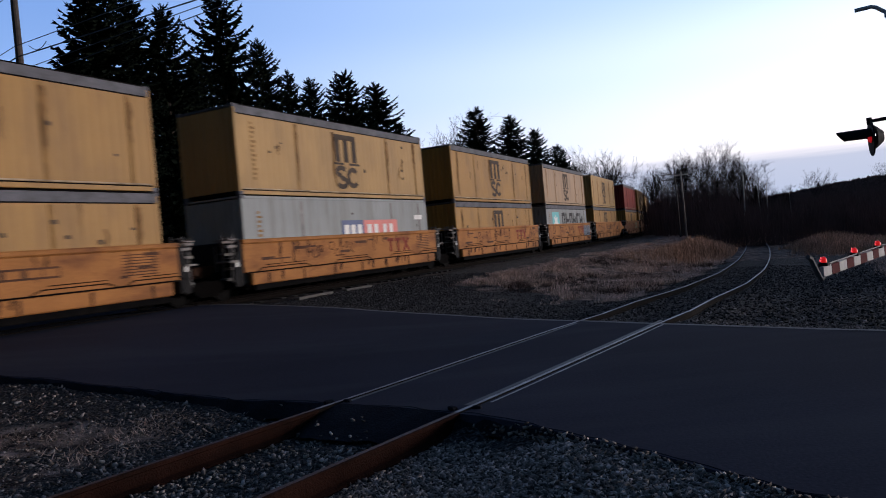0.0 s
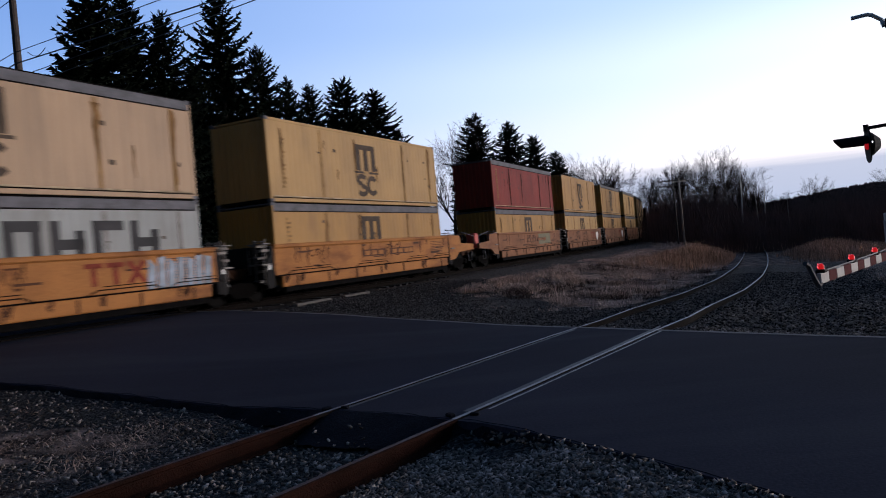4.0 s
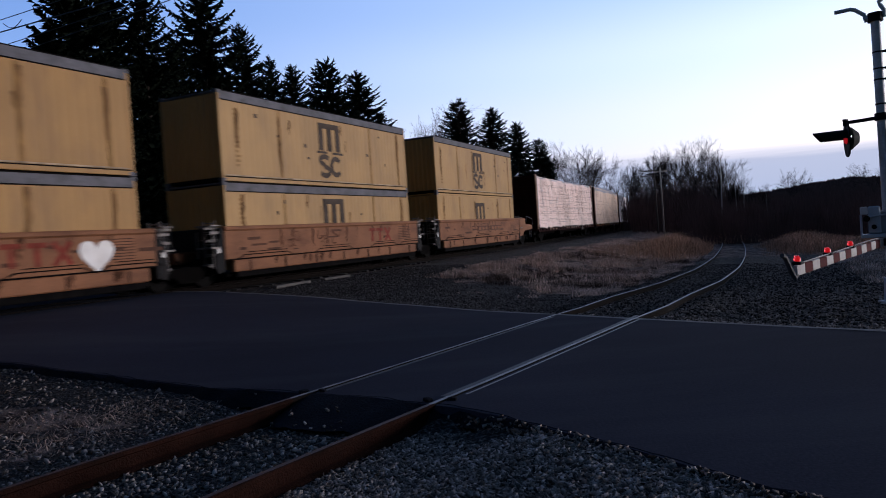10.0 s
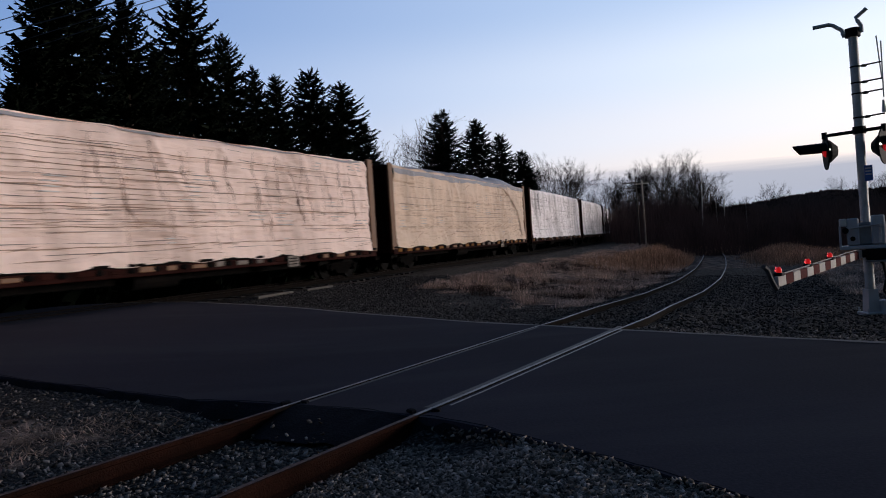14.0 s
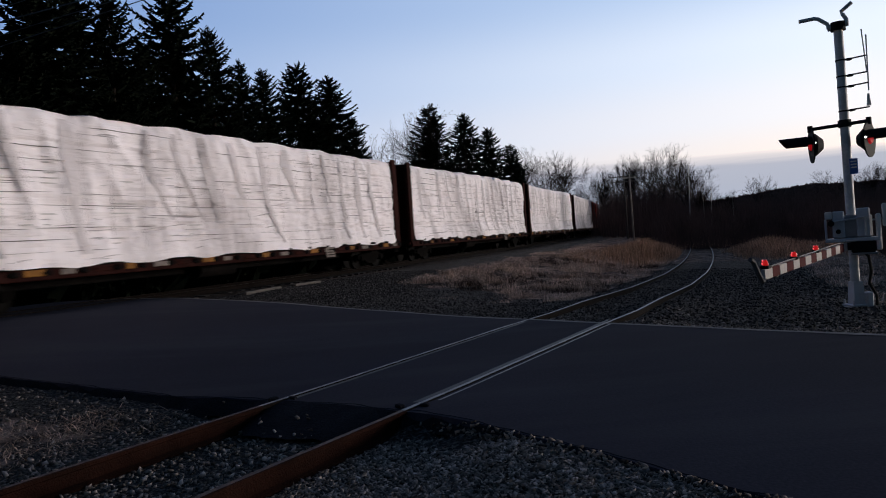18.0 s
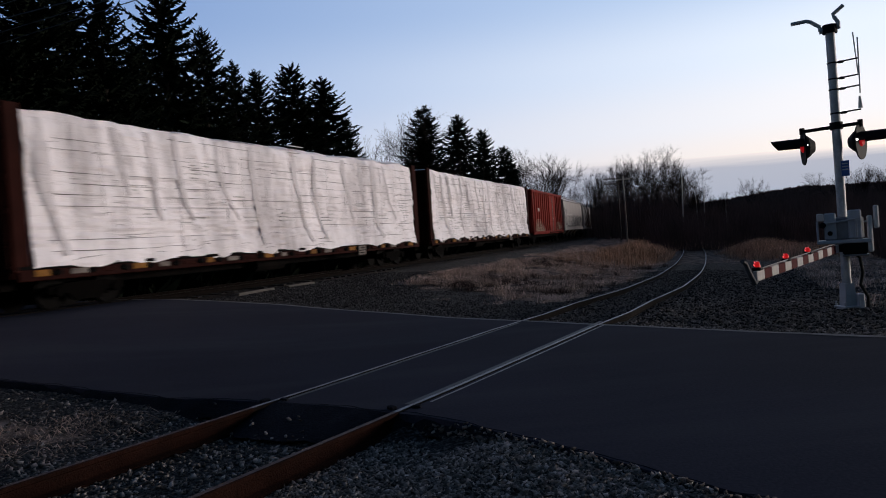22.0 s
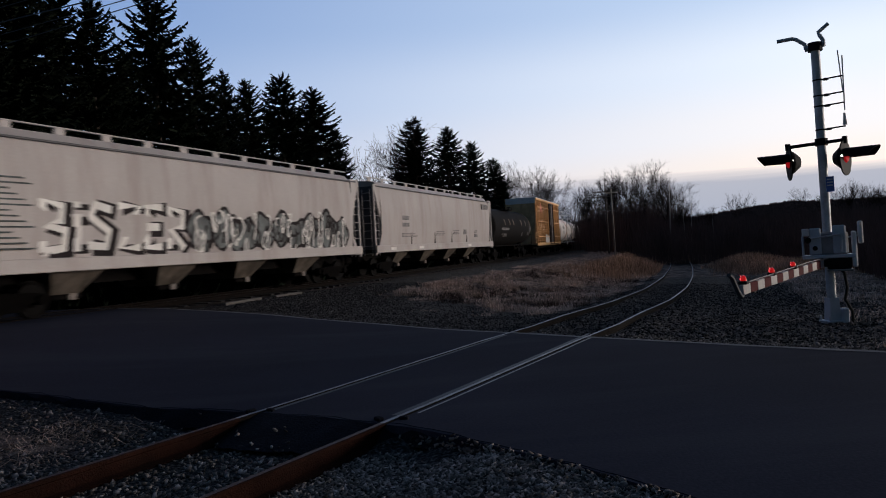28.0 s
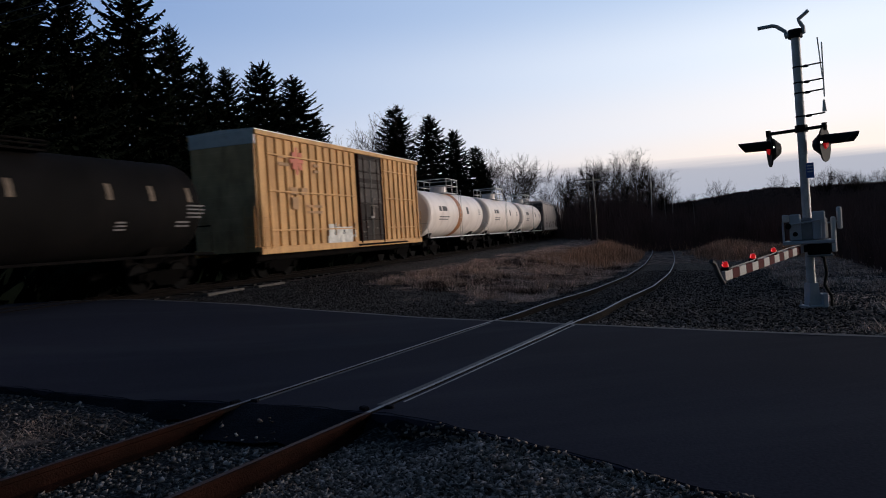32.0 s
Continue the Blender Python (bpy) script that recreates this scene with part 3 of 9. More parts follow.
def litter_shade_at(x, y):
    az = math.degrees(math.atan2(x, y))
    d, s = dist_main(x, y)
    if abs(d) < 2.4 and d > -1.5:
        return 1 - step(1.7, 2.4, d)         # main track bed, shade under the train put into its colour
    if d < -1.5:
        # behind the track the litter tone also paints the shade under the spruces
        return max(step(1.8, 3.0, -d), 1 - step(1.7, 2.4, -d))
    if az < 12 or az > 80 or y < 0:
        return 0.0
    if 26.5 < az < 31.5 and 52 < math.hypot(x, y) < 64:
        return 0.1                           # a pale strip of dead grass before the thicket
    # darker ground round the siding beyond the road
    darker = 0.35 * step(13.0, 13.8, d) * step(-8.5, -7.0, s + 0.43 * (d - 18.4)) * (1 - 0.9 * step(18.6, 19.4, d) * (1 - step(4, 12, s)))
    return max(darker, step(-1.5, 1.5, math.hypot(x, y) - thicket_front(az) + 1.5 * noise.noise((x * 0.4, y * 0.4, 6.0))))


def ground_sheet():
    xs = np.concatenate([[-2500, -1200, -600, -300, -160, -100], np.arange(-70, -24, 3.0), np.arange(-24, 20, 0.4), np.arange(20, 60, 2.0), [60, 80, 110, 160, 300, 600, 1200, 2500]])
    ys = np.concatenate([[-2500, -800, -300, -100, -40, -15, -6], np.arange(0, 34, 0.4), np.arange(34, 100, 2.0), [100, 130, 170, 230, 320, 600, 1200, 2500]])
    v = []
    for y in ys:
        for x in xs:
            near = abs(x) < 200 and -100 < y < 200
            v.append((x, y, ground_z(float(x), float(y)) if near else -0.25))
    nx = len(xs)
    f = [(j * nx + i, j * nx + i + 1, (j + 1) * nx + i + 1, (j + 1) * nx + i) for j in range(len(ys) - 1) for i in range(nx - 1)]
    me = bpy.data.meshes.new("ground")
    me.from_pydata(v, [], f)
    me.shade_smooth()
    turf = me.attributes.new("turf", "FLOAT", "POINT")
    vals = []
    for x, y, z in v:
        d, s = dist_main(x, y)
        g = 0.0
        if 4.4 < d < 13.2 and s > -6:
            g = straw(d, s)
        if s > 16:
            g = max(g, step(16, 26, s) * step(4.5, 6.5, d))
        if d < -5:
            g = max(g, step(5, 8, -d))
        if d > 19:
            g = max(g, step(18.5, 19.8, d) * step(-8, -5, s + 0.43 * (d - 18)))
        if d < 11.8 and s < -14:
            g = max(g, (1 - step(10.6, 12.2, d)) * step(14.0, 14.6, -s) * 0.62)
        if 26.5 < math.degrees(math.atan2(x, max(y, 0.1))) < 31.5 and 52 < math.hypot(x, y) < 64:
            g = 1.0
        if abs(x) > 60 or y > 100 or y < -10:
            g = 1.0
        vals.append(g)
    turf.data.foreach_set("value", vals)
    litter_shade = me.attributes.new("litter_shade", "FLOAT", "POINT")
    litter_shade.data.foreach_set("value", [litter_shade_at(x, y) for x, y, z in v])
    m = bpy.data.materials.new("ground_mix")
    m.use_nodes = True
    nt = m.node_tree
    n, link = nt.nodes, nt.links.new
    bsdf = n["Principled BSDF"]
    bsdf.inputs["Roughness"].default_value = 0.95
    bsdf.inputs["Specular IOR Level"].default_value = 0.15
    co = n.new("ShaderNodeTexCoord")

    def tex(scale, detail=5):
        t = n.new("ShaderNodeTexNoise")
        t.inputs["Scale"].default_value, t.inputs["Detail"].default_value = scale, detail
        link(co.outputs["Object"], t.inputs["Vector"])
        return t.outputs["Fac"]

    def ramp(fac, stops):
        r = n.new("ShaderNodeValToRGB")
        r.color_ramp.elements[0].position, r.color_ramp.elements[0].color = stops[0][0], (*stops[0][1], 1)
        r.color_ramp.elements[1].position, r.color_ramp.elements[1].color = stops[-1][0], (*stops[-1][1], 1)
        for p, c in stops[1:-1]:
            r.color_ramp.elements.new(p).color = (*c, 1)
        link(fac, r.inputs["Fac"])
        return r.outputs["Color"]

    gravel = ramp(tex(30, 3), ((0.36, (0.006, 0.0055, 0.005)), (0.5, (0.032, 0.029, 0.027)), (0.68, (0.15, 0.138, 0.128))))
    grass = ramp(tex(2.4, 9), ((0.40, (0.022, 0.014, 0.012)), (0.50, (0.16, 0.11, 0.086)), (0.68, (0.50, 0.36, 0.285))))
    at = n.new("ShaderNodeAttribute")
    at.attribute_name = "turf"
    edge = n.new("ShaderNodeMath")
    edge.operation = "ADD"
    link(at.outputs["Fac"], edge.inputs[0])
    sp = n.new("ShaderNodeMapRange")
    sp.inputs["To Min"].default_value, sp.inputs["To Max"].default_value = -1.1, 1.1
    link(tex(0.9, 7), sp.inputs["Value"])
    link(sp.outputs["Result"], edge.inputs[1])
    cut = n.new("ShaderNodeMapRange")
    cut.inputs["From Min"].default_value, cut.inputs["From Max"].default_value = 0.40, 0.60
    link(edge.outputs["Value"], cut.inputs["Value"])
    mx = n.new("ShaderNodeMix")
    mx.data_type = "RGBA"
    link(cut.outputs["Result"], mx.inputs["Factor"])
    link(gravel, mx.inputs["A"])
    link(grass, mx.inputs["B"])
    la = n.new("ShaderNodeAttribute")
    la.attribute_name = "litter_shade"
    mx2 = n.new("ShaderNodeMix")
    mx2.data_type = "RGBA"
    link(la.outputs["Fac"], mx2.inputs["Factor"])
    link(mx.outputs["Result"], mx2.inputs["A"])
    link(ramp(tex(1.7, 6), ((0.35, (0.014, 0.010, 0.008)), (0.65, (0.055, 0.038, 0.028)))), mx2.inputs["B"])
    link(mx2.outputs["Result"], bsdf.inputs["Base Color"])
    bp = n.new("ShaderNodeBump")
    bp.inputs["Strength"].default_value, bp.inputs["Distance"].default_value = 1.0, 0.05
    link(tex(30, 3), bp.inputs["Height"])
    link(bp.outputs["Normal"], bsdf.inputs["Normal"])
    me.materials.append(m)
    tagged(new("ground", me), "dark crushed stone and patches of dead grass round the crossing", "ground", kind="structure")


ground_sheet()


def near_edge(d):
    """The uneven near edge of the road."""
    return float(np.interp(d, *NEAR_EDGE)) + 0.10 * noise.noise((d * 1.1, 7.0, 0)) + 0.05 * noise.noise((d * 4, 3.0, 0))


def road():
    ds = np.concatenate([np.arange(-60, -6, 6.0), np.arange(-6, 24, 0.5), np.arange(24, 71, 4.0)])
    rows = 22
    v, f = [], []
    for d in ds:
        far, near = float(np.interp(d, *FAR_EDGE)), near_edge(d)
        far += 0.06 * noise.noise((d * 0.9, 1.0, 0))
        for k in range(rows + 1):
            s = near + (far - near) * k / rows
            x, y = W(d, s)
            v.append((x, y, road_z(d) + 0.004 * noise.noise((x, y, 2.0))))
        for s, dz in ((far + 0.02, -0.16), (near - 0.02, -0.16)):
            x, y = W(d, s)
            v.append((x, y, road_z(d) + dz))
    c = rows + 3
    for i in range(len(ds) - 1):
        a0, b0 = i * c, (i + 1) * c
        for k in range(rows):
            f.append((a0 + k, a0 + k + 1, b0 + k + 1, b0 + k))
        f.append((a0 + rows, a0 + rows + 1, b0 + rows + 1, b0 + rows))
        f.append((a0 + rows + 2, a0, b0, b0 + rows + 2))
    bag = Bag().add(v, f)
    me = bag.mesh("road", M["asphalt"], True)
    tagged(new("road", me), "dark patched asphalt road across both tracks", "road", kind="structure")
    # pale worn strip of the far edge
    v, f = [], []
    ds = np.arange(-1.5, 40, 0.5)
    for d in ds:
        far = float(np.interp(d, *FAR_EDGE))
        far += 0.06 * noise.noise((d * 0.9, 1.0, 0))
        wd = 0.10 + 0.06 * noise.noise((d * 1.3, 0, 9.0))
        for s in (far - wd, far + 0.02):
            x, y = W(d, s)
            v.append((x, y, road_z(d) + 0.006))
    f = [(2 * i, 2 * i + 1, 2 * i + 3, 2 * i + 2) for i in range(len(ds) - 1)]
    tagged(new("road_edge_line", Bag().add(v, f).mesh("road_edge_line", M["edge_line"])), "faded pale line along the road's edge", "road marking", kind="structure")


M["edge_line"] = mat("faded_line_paint", (0.115, 0.112, 0.115), rough=0.8, var=0.3, scale=2, dirt_or_shade=(0.07, 0.07, 0.07), dirt_amount=0.8, streak=(2, 2, 2))
road()


def lip_width(d):
    return 0.11 - 0.03 * step(14.4, 15.0, d) + 0.07 * noise.noise((d * 1.7, 2.0, 5.0)) + 0.035 * noise.noise((d * 6.0, 1.0, 2.0)) + 0.55 * math.exp(-((d - 13.35) / 0.74) ** 8) + 0.14 * math.exp(-((d - 11.9) / 0.8) ** 2)


def lip_height(d, t):
    return road_z(d) + 0.004 - (0.135 - 0.085 * step(14.9, 15.5, d)) * t ** 1.2


def road_lip():
    """Fresh black asphalt feathered out over the gravel along the near edge and between the siding's rails."""
    ds = np.arange(5.0, 19.0, 0.1)
    v, n = [], 6
    for d in ds:
        near = near_edge(d)
        wd = lip_width(d)
        for k in range(n):
            t = k / (n - 1)
            s = near + 0.03 - (wd + 0.03) * t
            x, y = W(d, s)
            z = lip_height(d, t) + 0.02 * noise.noise((x * 5, y * 5, 1.0)) * t
            v.append((x, y, z))
    f = [(i * n + k, (i + 1) * n + k, (i + 1) * n + k + 1, i * n + k + 1) for i in range(len(ds) - 1) for k in range(n - 1)]
    tagged(new("road_lip", Bag().add(v, f).mesh("road_lip", M["asphalt_black"], True)), "black asphalt lip feathered out over the gravel", "road edge", kind="structure")


M["asphalt_black"] = mat("fresh_black_asphalt", (0.013, 0.014, 0.019), rough=0.95, var=0.3, scale=2.5, fine=0.4, bump=0.5, bscale=50, spec=0.04)
road_lip()

RAIL = ((-0.065, -0.172), (0.065, -0.172), (0.065, -0.158), (0.012, -0.135), (0.009, -0.045), (0.036, -0.032), (0.036, -0.007), (0.023, 0.0), (-0.023, 0.0),
        (-0.036, -0.007), (-0.036, -0.032), (-0.009, -0.045), (-0.012, -0.135), (-0.065, -0.158))


def sweep_rail(name, centre, top_z, offs, s0, s1, step_s, worn, label, side="rail_side"):
    """A rail along centre(s) + offs, rusted, with its own head."""
    ss = np.arange(s0, s1 + 0.001, step_s)
    n = len(RAIL)
    v, f, mi = [], [], []
    for s in ss:
        d = centre(s) + offs
        x, y = W(d, s)
        x2, y2 = W(centre(s + 0.1) + offs, s + 0.1)
        hx, hy = x2 - x, y2 - y
        ln = math.hypot(hx, hy)
        nx, ny = hy / ln, -hx / ln
        z0 = top_z(d, s)
        for px, pz in RAIL:
            v.append((x + nx * px, y + ny * px, z0 + pz))
    for i in range(len(ss) - 1):
        for k in range(n):
            f.append((i * n + k, i * n + (k + 1) % n, (i + 1) * n + (k + 1) % n, (i + 1) * n + k))
            mi.append(1 if k == 7 else 0)
    f += [tuple(range(n))[::-1], tuple(range((len(ss) - 1) * n, len(ss) * n))]
    mi += [0, 0]
    me = bpy.data.meshes.new(name)
    me.from_pydata(v, [], f)
    me.materials.append(M[side])
    me.materials.append(worn)
    me.polygons.foreach_set("material_index", mi)
    return tagged(new(name, me), label, "rail", "rails", "structure")


def siding_z(d, s):
    return 0.012 + siding_drop(s)


for offs in (-0.7525, 0.7525):
    sweep_rail("siding_rail", siding_d, siding_z, offs, -30.0, -14.0, 0.5, M["rail_brown"], "rust-brown rail standing clear of the gravel")
    sweep_rail("siding_rail", siding_d, siding_z, offs, -14.0, 62.0, 0.5, M["rail_top"], "worn bright rail let into the road and curving away", "rail_dark")
    sweep_rail("main_rail", lambda s: 0.0, lambda d, s: MAIN_Z, offs, -60.0, 470.0, 2.0, M["rail_main"], "bright rail of the main track", "rail_dark")


def flangeway(offs):
    """Dark groove beside a siding rail in the road, 4 mm above the asphalt."""
    ss = np.arange(-13.7, -8.0, 0.3)
    v, f = [], []
    for s in ss:
        for w in (0.05, 0.11):
            x, y = W(siding_d(s) + offs + math.copysign(w, -offs), s)
            v.append((x, y, 0.005))
    f = [(2 * i, 2 * i + 1, 2 * i + 3, 2 * i + 2) for i in range(len(ss) - 1)]
    tagged(new("flangeway", Bag().add(v, f).mesh("flangeway", M["cable"])), "dark groove beside the rail", "groove", kind="structure")


def guard_strip():
    """Thin worn steel strip outside the near siding rail, across the road."""
    ss = np.arange(-13.6, -8.5, 0.3)
    v = []
    for s in ss:
        for w in (0.084, 0.112):
            x, y = W(siding_d(s) + 0.7525 + w, s)
            v.append((x, y, 0.007 + siding_drop(s)))
    f = [(2 * i, 2 * i + 1, 2 * i + 3, 2 * i + 2) for i in range(len(ss) - 1)]
    tagged(new("guard_strip", Bag().add(v, f).mesh("guard_strip", M["rail_top"])), "thin worn steel strip beside the rail", "steel strip", kind="structure")


guard_strip()
flangeway(-0.7525)
flangeway(0.7525)


def rail_lumps():
    """Black asphalt crumbs where the rails run into the road."""
    rnd = random.Random(12)
    for offs in (-0.7525, 0.7525):
        for k, side in enumerate((-0.10, 0.10)):
            s = float(np.interp(siding_d(-14.0) + offs, *NEAR_EDGE)) + 0.02 + 0.08 * k
            x, y = W(siding_d(s) + offs + side, s)
            b = Bag()
            for q in range(3):
                r = rnd.uniform(0.02, 0.035)
                b.box(-r + 0.02 * q, r + 0.02 * q, -r, r, -0.03, r * 0.6, r * 0.35)
            ob = new("asphalt_lump", b.mesh("asphalt_lump", M["asphalt_black"]))
            ob.matrix_basis = pose(x, y, 0.012, 0, 0, rnd.uniform(0, 180))
            tagged(ob, "small black lump of asphalt beside a rail", "asphalt lump", "asphalt lumps")


rail_lumps()


def ties(centre, z_top, s0, s1, gap, group, label):
    me = Bag().box(-1.3, 1.3, -0.11, 0.11, -0.18, 0.0, 0.015).mesh("tie", M["tie"])
    rnd = random.Random(5)
    s = s0
    while s < s1:
        far, near = float(np.interp(centre(s), *FAR_EDGE)), float(np.interp(centre(s), *NEAR_EDGE))
        if not near - 0.3 < s < far + 0.3:
            ob = new("tie", me)
            x, y = W(centre(s), s)
            ob.matrix_basis = pose(x, y, z_top(s) + rnd.uniform(-0.015, 0.01), 0, 0, -math.degrees(heading(s)) + rnd.uniform(-2, 2))
            tagged(ob, label, "railway tie", group, "structure")
        s += gap * rnd.uniform(0.95, 1.05)


ties(lambda s: 0.0, lambda s: MAIN_Z - 0.172, -20, 90, 0.55, "main track ties", "dark weathered wooden tie under the main track")
ties(siding_d, lambda s: siding_drop(s) - 0.175, -7, 40, 0.58, "siding ties", "old wooden tie sunk in the siding's gravel")


def stones(name, want, rest, tones, label):
    """Crushed stone lying loose on the ground: rest of them on the far side of the road, beside the main track."""
    rng = np.random.default_rng(3)
    base = np.array([(x, y, z) for x in (-1, 1) for y in (-1, 1) for z in (-1, 1)], float) * 0.8
    tri = np.array([(0, 1, 3), (0, 3, 2), (4, 6, 7), (4, 7, 5), (0, 4, 5), (0, 5, 1), (2, 3, 7), (2, 7, 6), (0, 2, 6), (0, 6, 4), (1, 5, 7), (1, 7, 3)])
    pts = []
    while len(pts) < want:
        r = 3.2 + 18 * rng.random() ** 1.6
        az = radians(rng.uniform(-40, 44))
        if rng.random() < 0.16:              # thinner all round
            r, az = 0.5 + 7 * rng.random() ** 0.6, radians(rng.uniform(-180, 180))
        x, y = r * math.sin(az), r * math.cos(az)
        if len(pts) >= want - rest:
            if rng.random() < 0.45:
                x, y = W(rng.uniform(2.0, 7.6), -5.5 + 14 * rng.random() ** 1.6)
            else:
                d = rng.uniform(7.0, 24.0)
                x, y = W(d, float(np.interp(d, *FAR_EDGE)) + 0.1 + 22 * rng.random() ** 1.9)
            r = 14.0
        d, s = dist_main(x, y)
        far, near = float(np.interp(d, *FAR_EDGE)), near_edge(d)
        if near - 0.05 + 0.07 * step(14.4, 15.0, d) * rng.random() < s < far + 0.1:
            continue
        if s > near and not rest:
            continue
        off = abs(d - siding_d(s))
        if 0.68 < off < 0.83:
            continue
        if off < 0.7 and s < -10 and rng.random() < (0.86 if s < -14 else 0.5):
            continue
        if d < siding_d(s) - 0.7 and s < -13.5 and rng.random() < (0.925 if d < 11.6 else 0.80):
            continue
        t = (near - s) / lip_width(d) if s < near else 9
        if t < 1.0 and rng.random() > 0.005 + 0.30 * t ** 4 + 0.95 * step(14.4, 15.0, d) * t ** 0.6:
            continue
        if straw(d, s) > rng.random() * 0.6:
            continue
        if d > 20.5 and rng.random() < 0.7:
            continue
        pts.append((x, y, r))
    v = np.zeros((want, 8, 3))
    for i, (x, y, r) in enumerate(pts):
        d, s = dist_main(x, y)
        size = rng.uniform(0.0070, 0.0165) * ((1.2 if s > -11 and d > 15.2 else 1) + 0.02 * r)
        q = base * (0.35 + 0.95 * rng.random((8, 1))) * (0.75 + 0.5 * rng.random((8, 3))) * size * np.array([1.45, 0.95, 0.8])
        a_ = rng.uniform(0, 6.28)
        c_, s_ = math.cos(a_), math.sin(a_)
        q = np.stack([q[:, 0] * c_ - q[:, 1] * s_, q[:, 0] * s_ + q[:, 1] * c_, q[:, 2] + rng.uniform(-0.6, 0.6) * q[:, 0] + rng.uniform(-0.5, 0.5) * q[:, 1]], 1)
        z = ground_z(x, y)
        t = (near_edge(d) - s) / lip_width(d)
        if 0 <= t <= 1 and 5 < d < 19:
            z = max(z, lip_height(d, t) - size * 0.2)
        v[i] = q + (x, y, z + size * 0.35)
    f = (tri[None] + 8 * np.arange(want)[:, None, None]).reshape(-1, 3)
    me = bpy.data.meshes.new(name)
    me.vertices.add(want * 8)
    me.vertices.foreach_set("co", v.reshape(-1))
    me.loops.add(len(f) * 3)
    me.loops.foreach_set("vertex_index", f.reshape(-1).astype(np.int32))
    me.polygons.add(len(f))
    me.polygons.foreach_set("loop_start", np.arange(0, len(f) * 3, 3, dtype=np.int32))
    me.update(calc_edges=True)
    m = mat(name, (0.2, 0.19, 0.18), rough=0.85, var=0.35, scale=9, spec=0.2)
    n = m.node_tree.nodes
    geo = n.new("ShaderNodeNewGeometry")
    rp = n.new("ShaderNodeValToRGB")
    rp.color_ramp.elements[0].color = (*tones[0], 1)
    rp.color_ramp.elements[1].color = (*tones[2], 1)
    rp.color_ramp.elements.new(0.6).color = (*tones[1], 1)
    m.node_tree.links.new(geo.outputs["Random Per Island"], rp.inputs["Fac"])
    m.node_tree.links.new(rp.outputs["Color"], n["Principled BSDF"].inputs["Base Color"])
    me.materials.append(m)
    tagged(new(name, me), label, "gravel", kind="stuff")


stones("crushed_stone", 98000, 0, ((0.019, 0.0155, 0.0132), (0.19, 0.156, 0.132), (0.54, 0.44, 0.375)), "loose grey crushed stone beside road and rails")
stones("dark_ballast", 60000, 60000, ((0.005, 0.0046, 0.0046), (0.024, 0.022, 0.0225), (0.135, 0.125, 0.125)), "dark oily ballast spilled beside the main track")


def blades(name, spots, material, label, category):
    """Grass: each spot is x, y, height, lean; one narrow bent blade of two triangles' length."""
    rng = np.random.default_rng(len(name))
    v, f = [], []
    for x, y, h, lean in spots:
        a_ = rng.uniform(0, 6.28)
        dx, dy = math.cos(a_), math.sin(a_)
        w = 0.004 + 0.008 * h
        z = ground_z(x, y) - 0.01
        bx, by = -dy * w, dx * w
        lx, ly = dx * lean * h, dy * lean * h
        o = len(v)
        v += [(x - bx, y - by, z), (x + bx, y + by, z), (x - bx * 0.7 + lx * 0.35, y - by * 0.7 + ly * 0.35, z + h * 0.6),
              (x + bx * 0.7 + lx * 0.35, y + by * 0.7 + ly * 0.35, z + h * 0.6), (x + lx, y + ly, z + h * (1 - 0.25 * lean))]
        f += [(o, o + 1, o + 3, o + 2), (o + 2, o + 3, o + 4)]
    me = bpy.data.meshes.new(name)
    me.from_pydata(v, [], f)
    nt = material.node_tree
    nd = nt.nodes
    geo, tone, mul = nd.new("ShaderNodeNewGeometry"), nd.new("ShaderNodeMapRange"), nd.new("ShaderNodeMix")
    tone.inputs["To Min"].default_value, tone.inputs["To Max"].default_value = 0.22, 1.5
    mul.data_type, mul.blend_type = "RGBA", "MULTIPLY"
    mul.inputs["Factor"].default_value = 1
    base = nd["Principled BSDF"].inputs["Base Color"]
    nt.links.new(geo.outputs["Random Per Island"], tone.inputs["Value"])
    nt.links.new(base.links[0].from_socket, mul.inputs["A"])
    nt.links.new(tone.outputs["Result"], mul.inputs["B"])
    nt.links.new(mul.outputs["Result"], base)
    me.materials.append(material)
    tagged(new(name, me), label, category, kind="stuff")


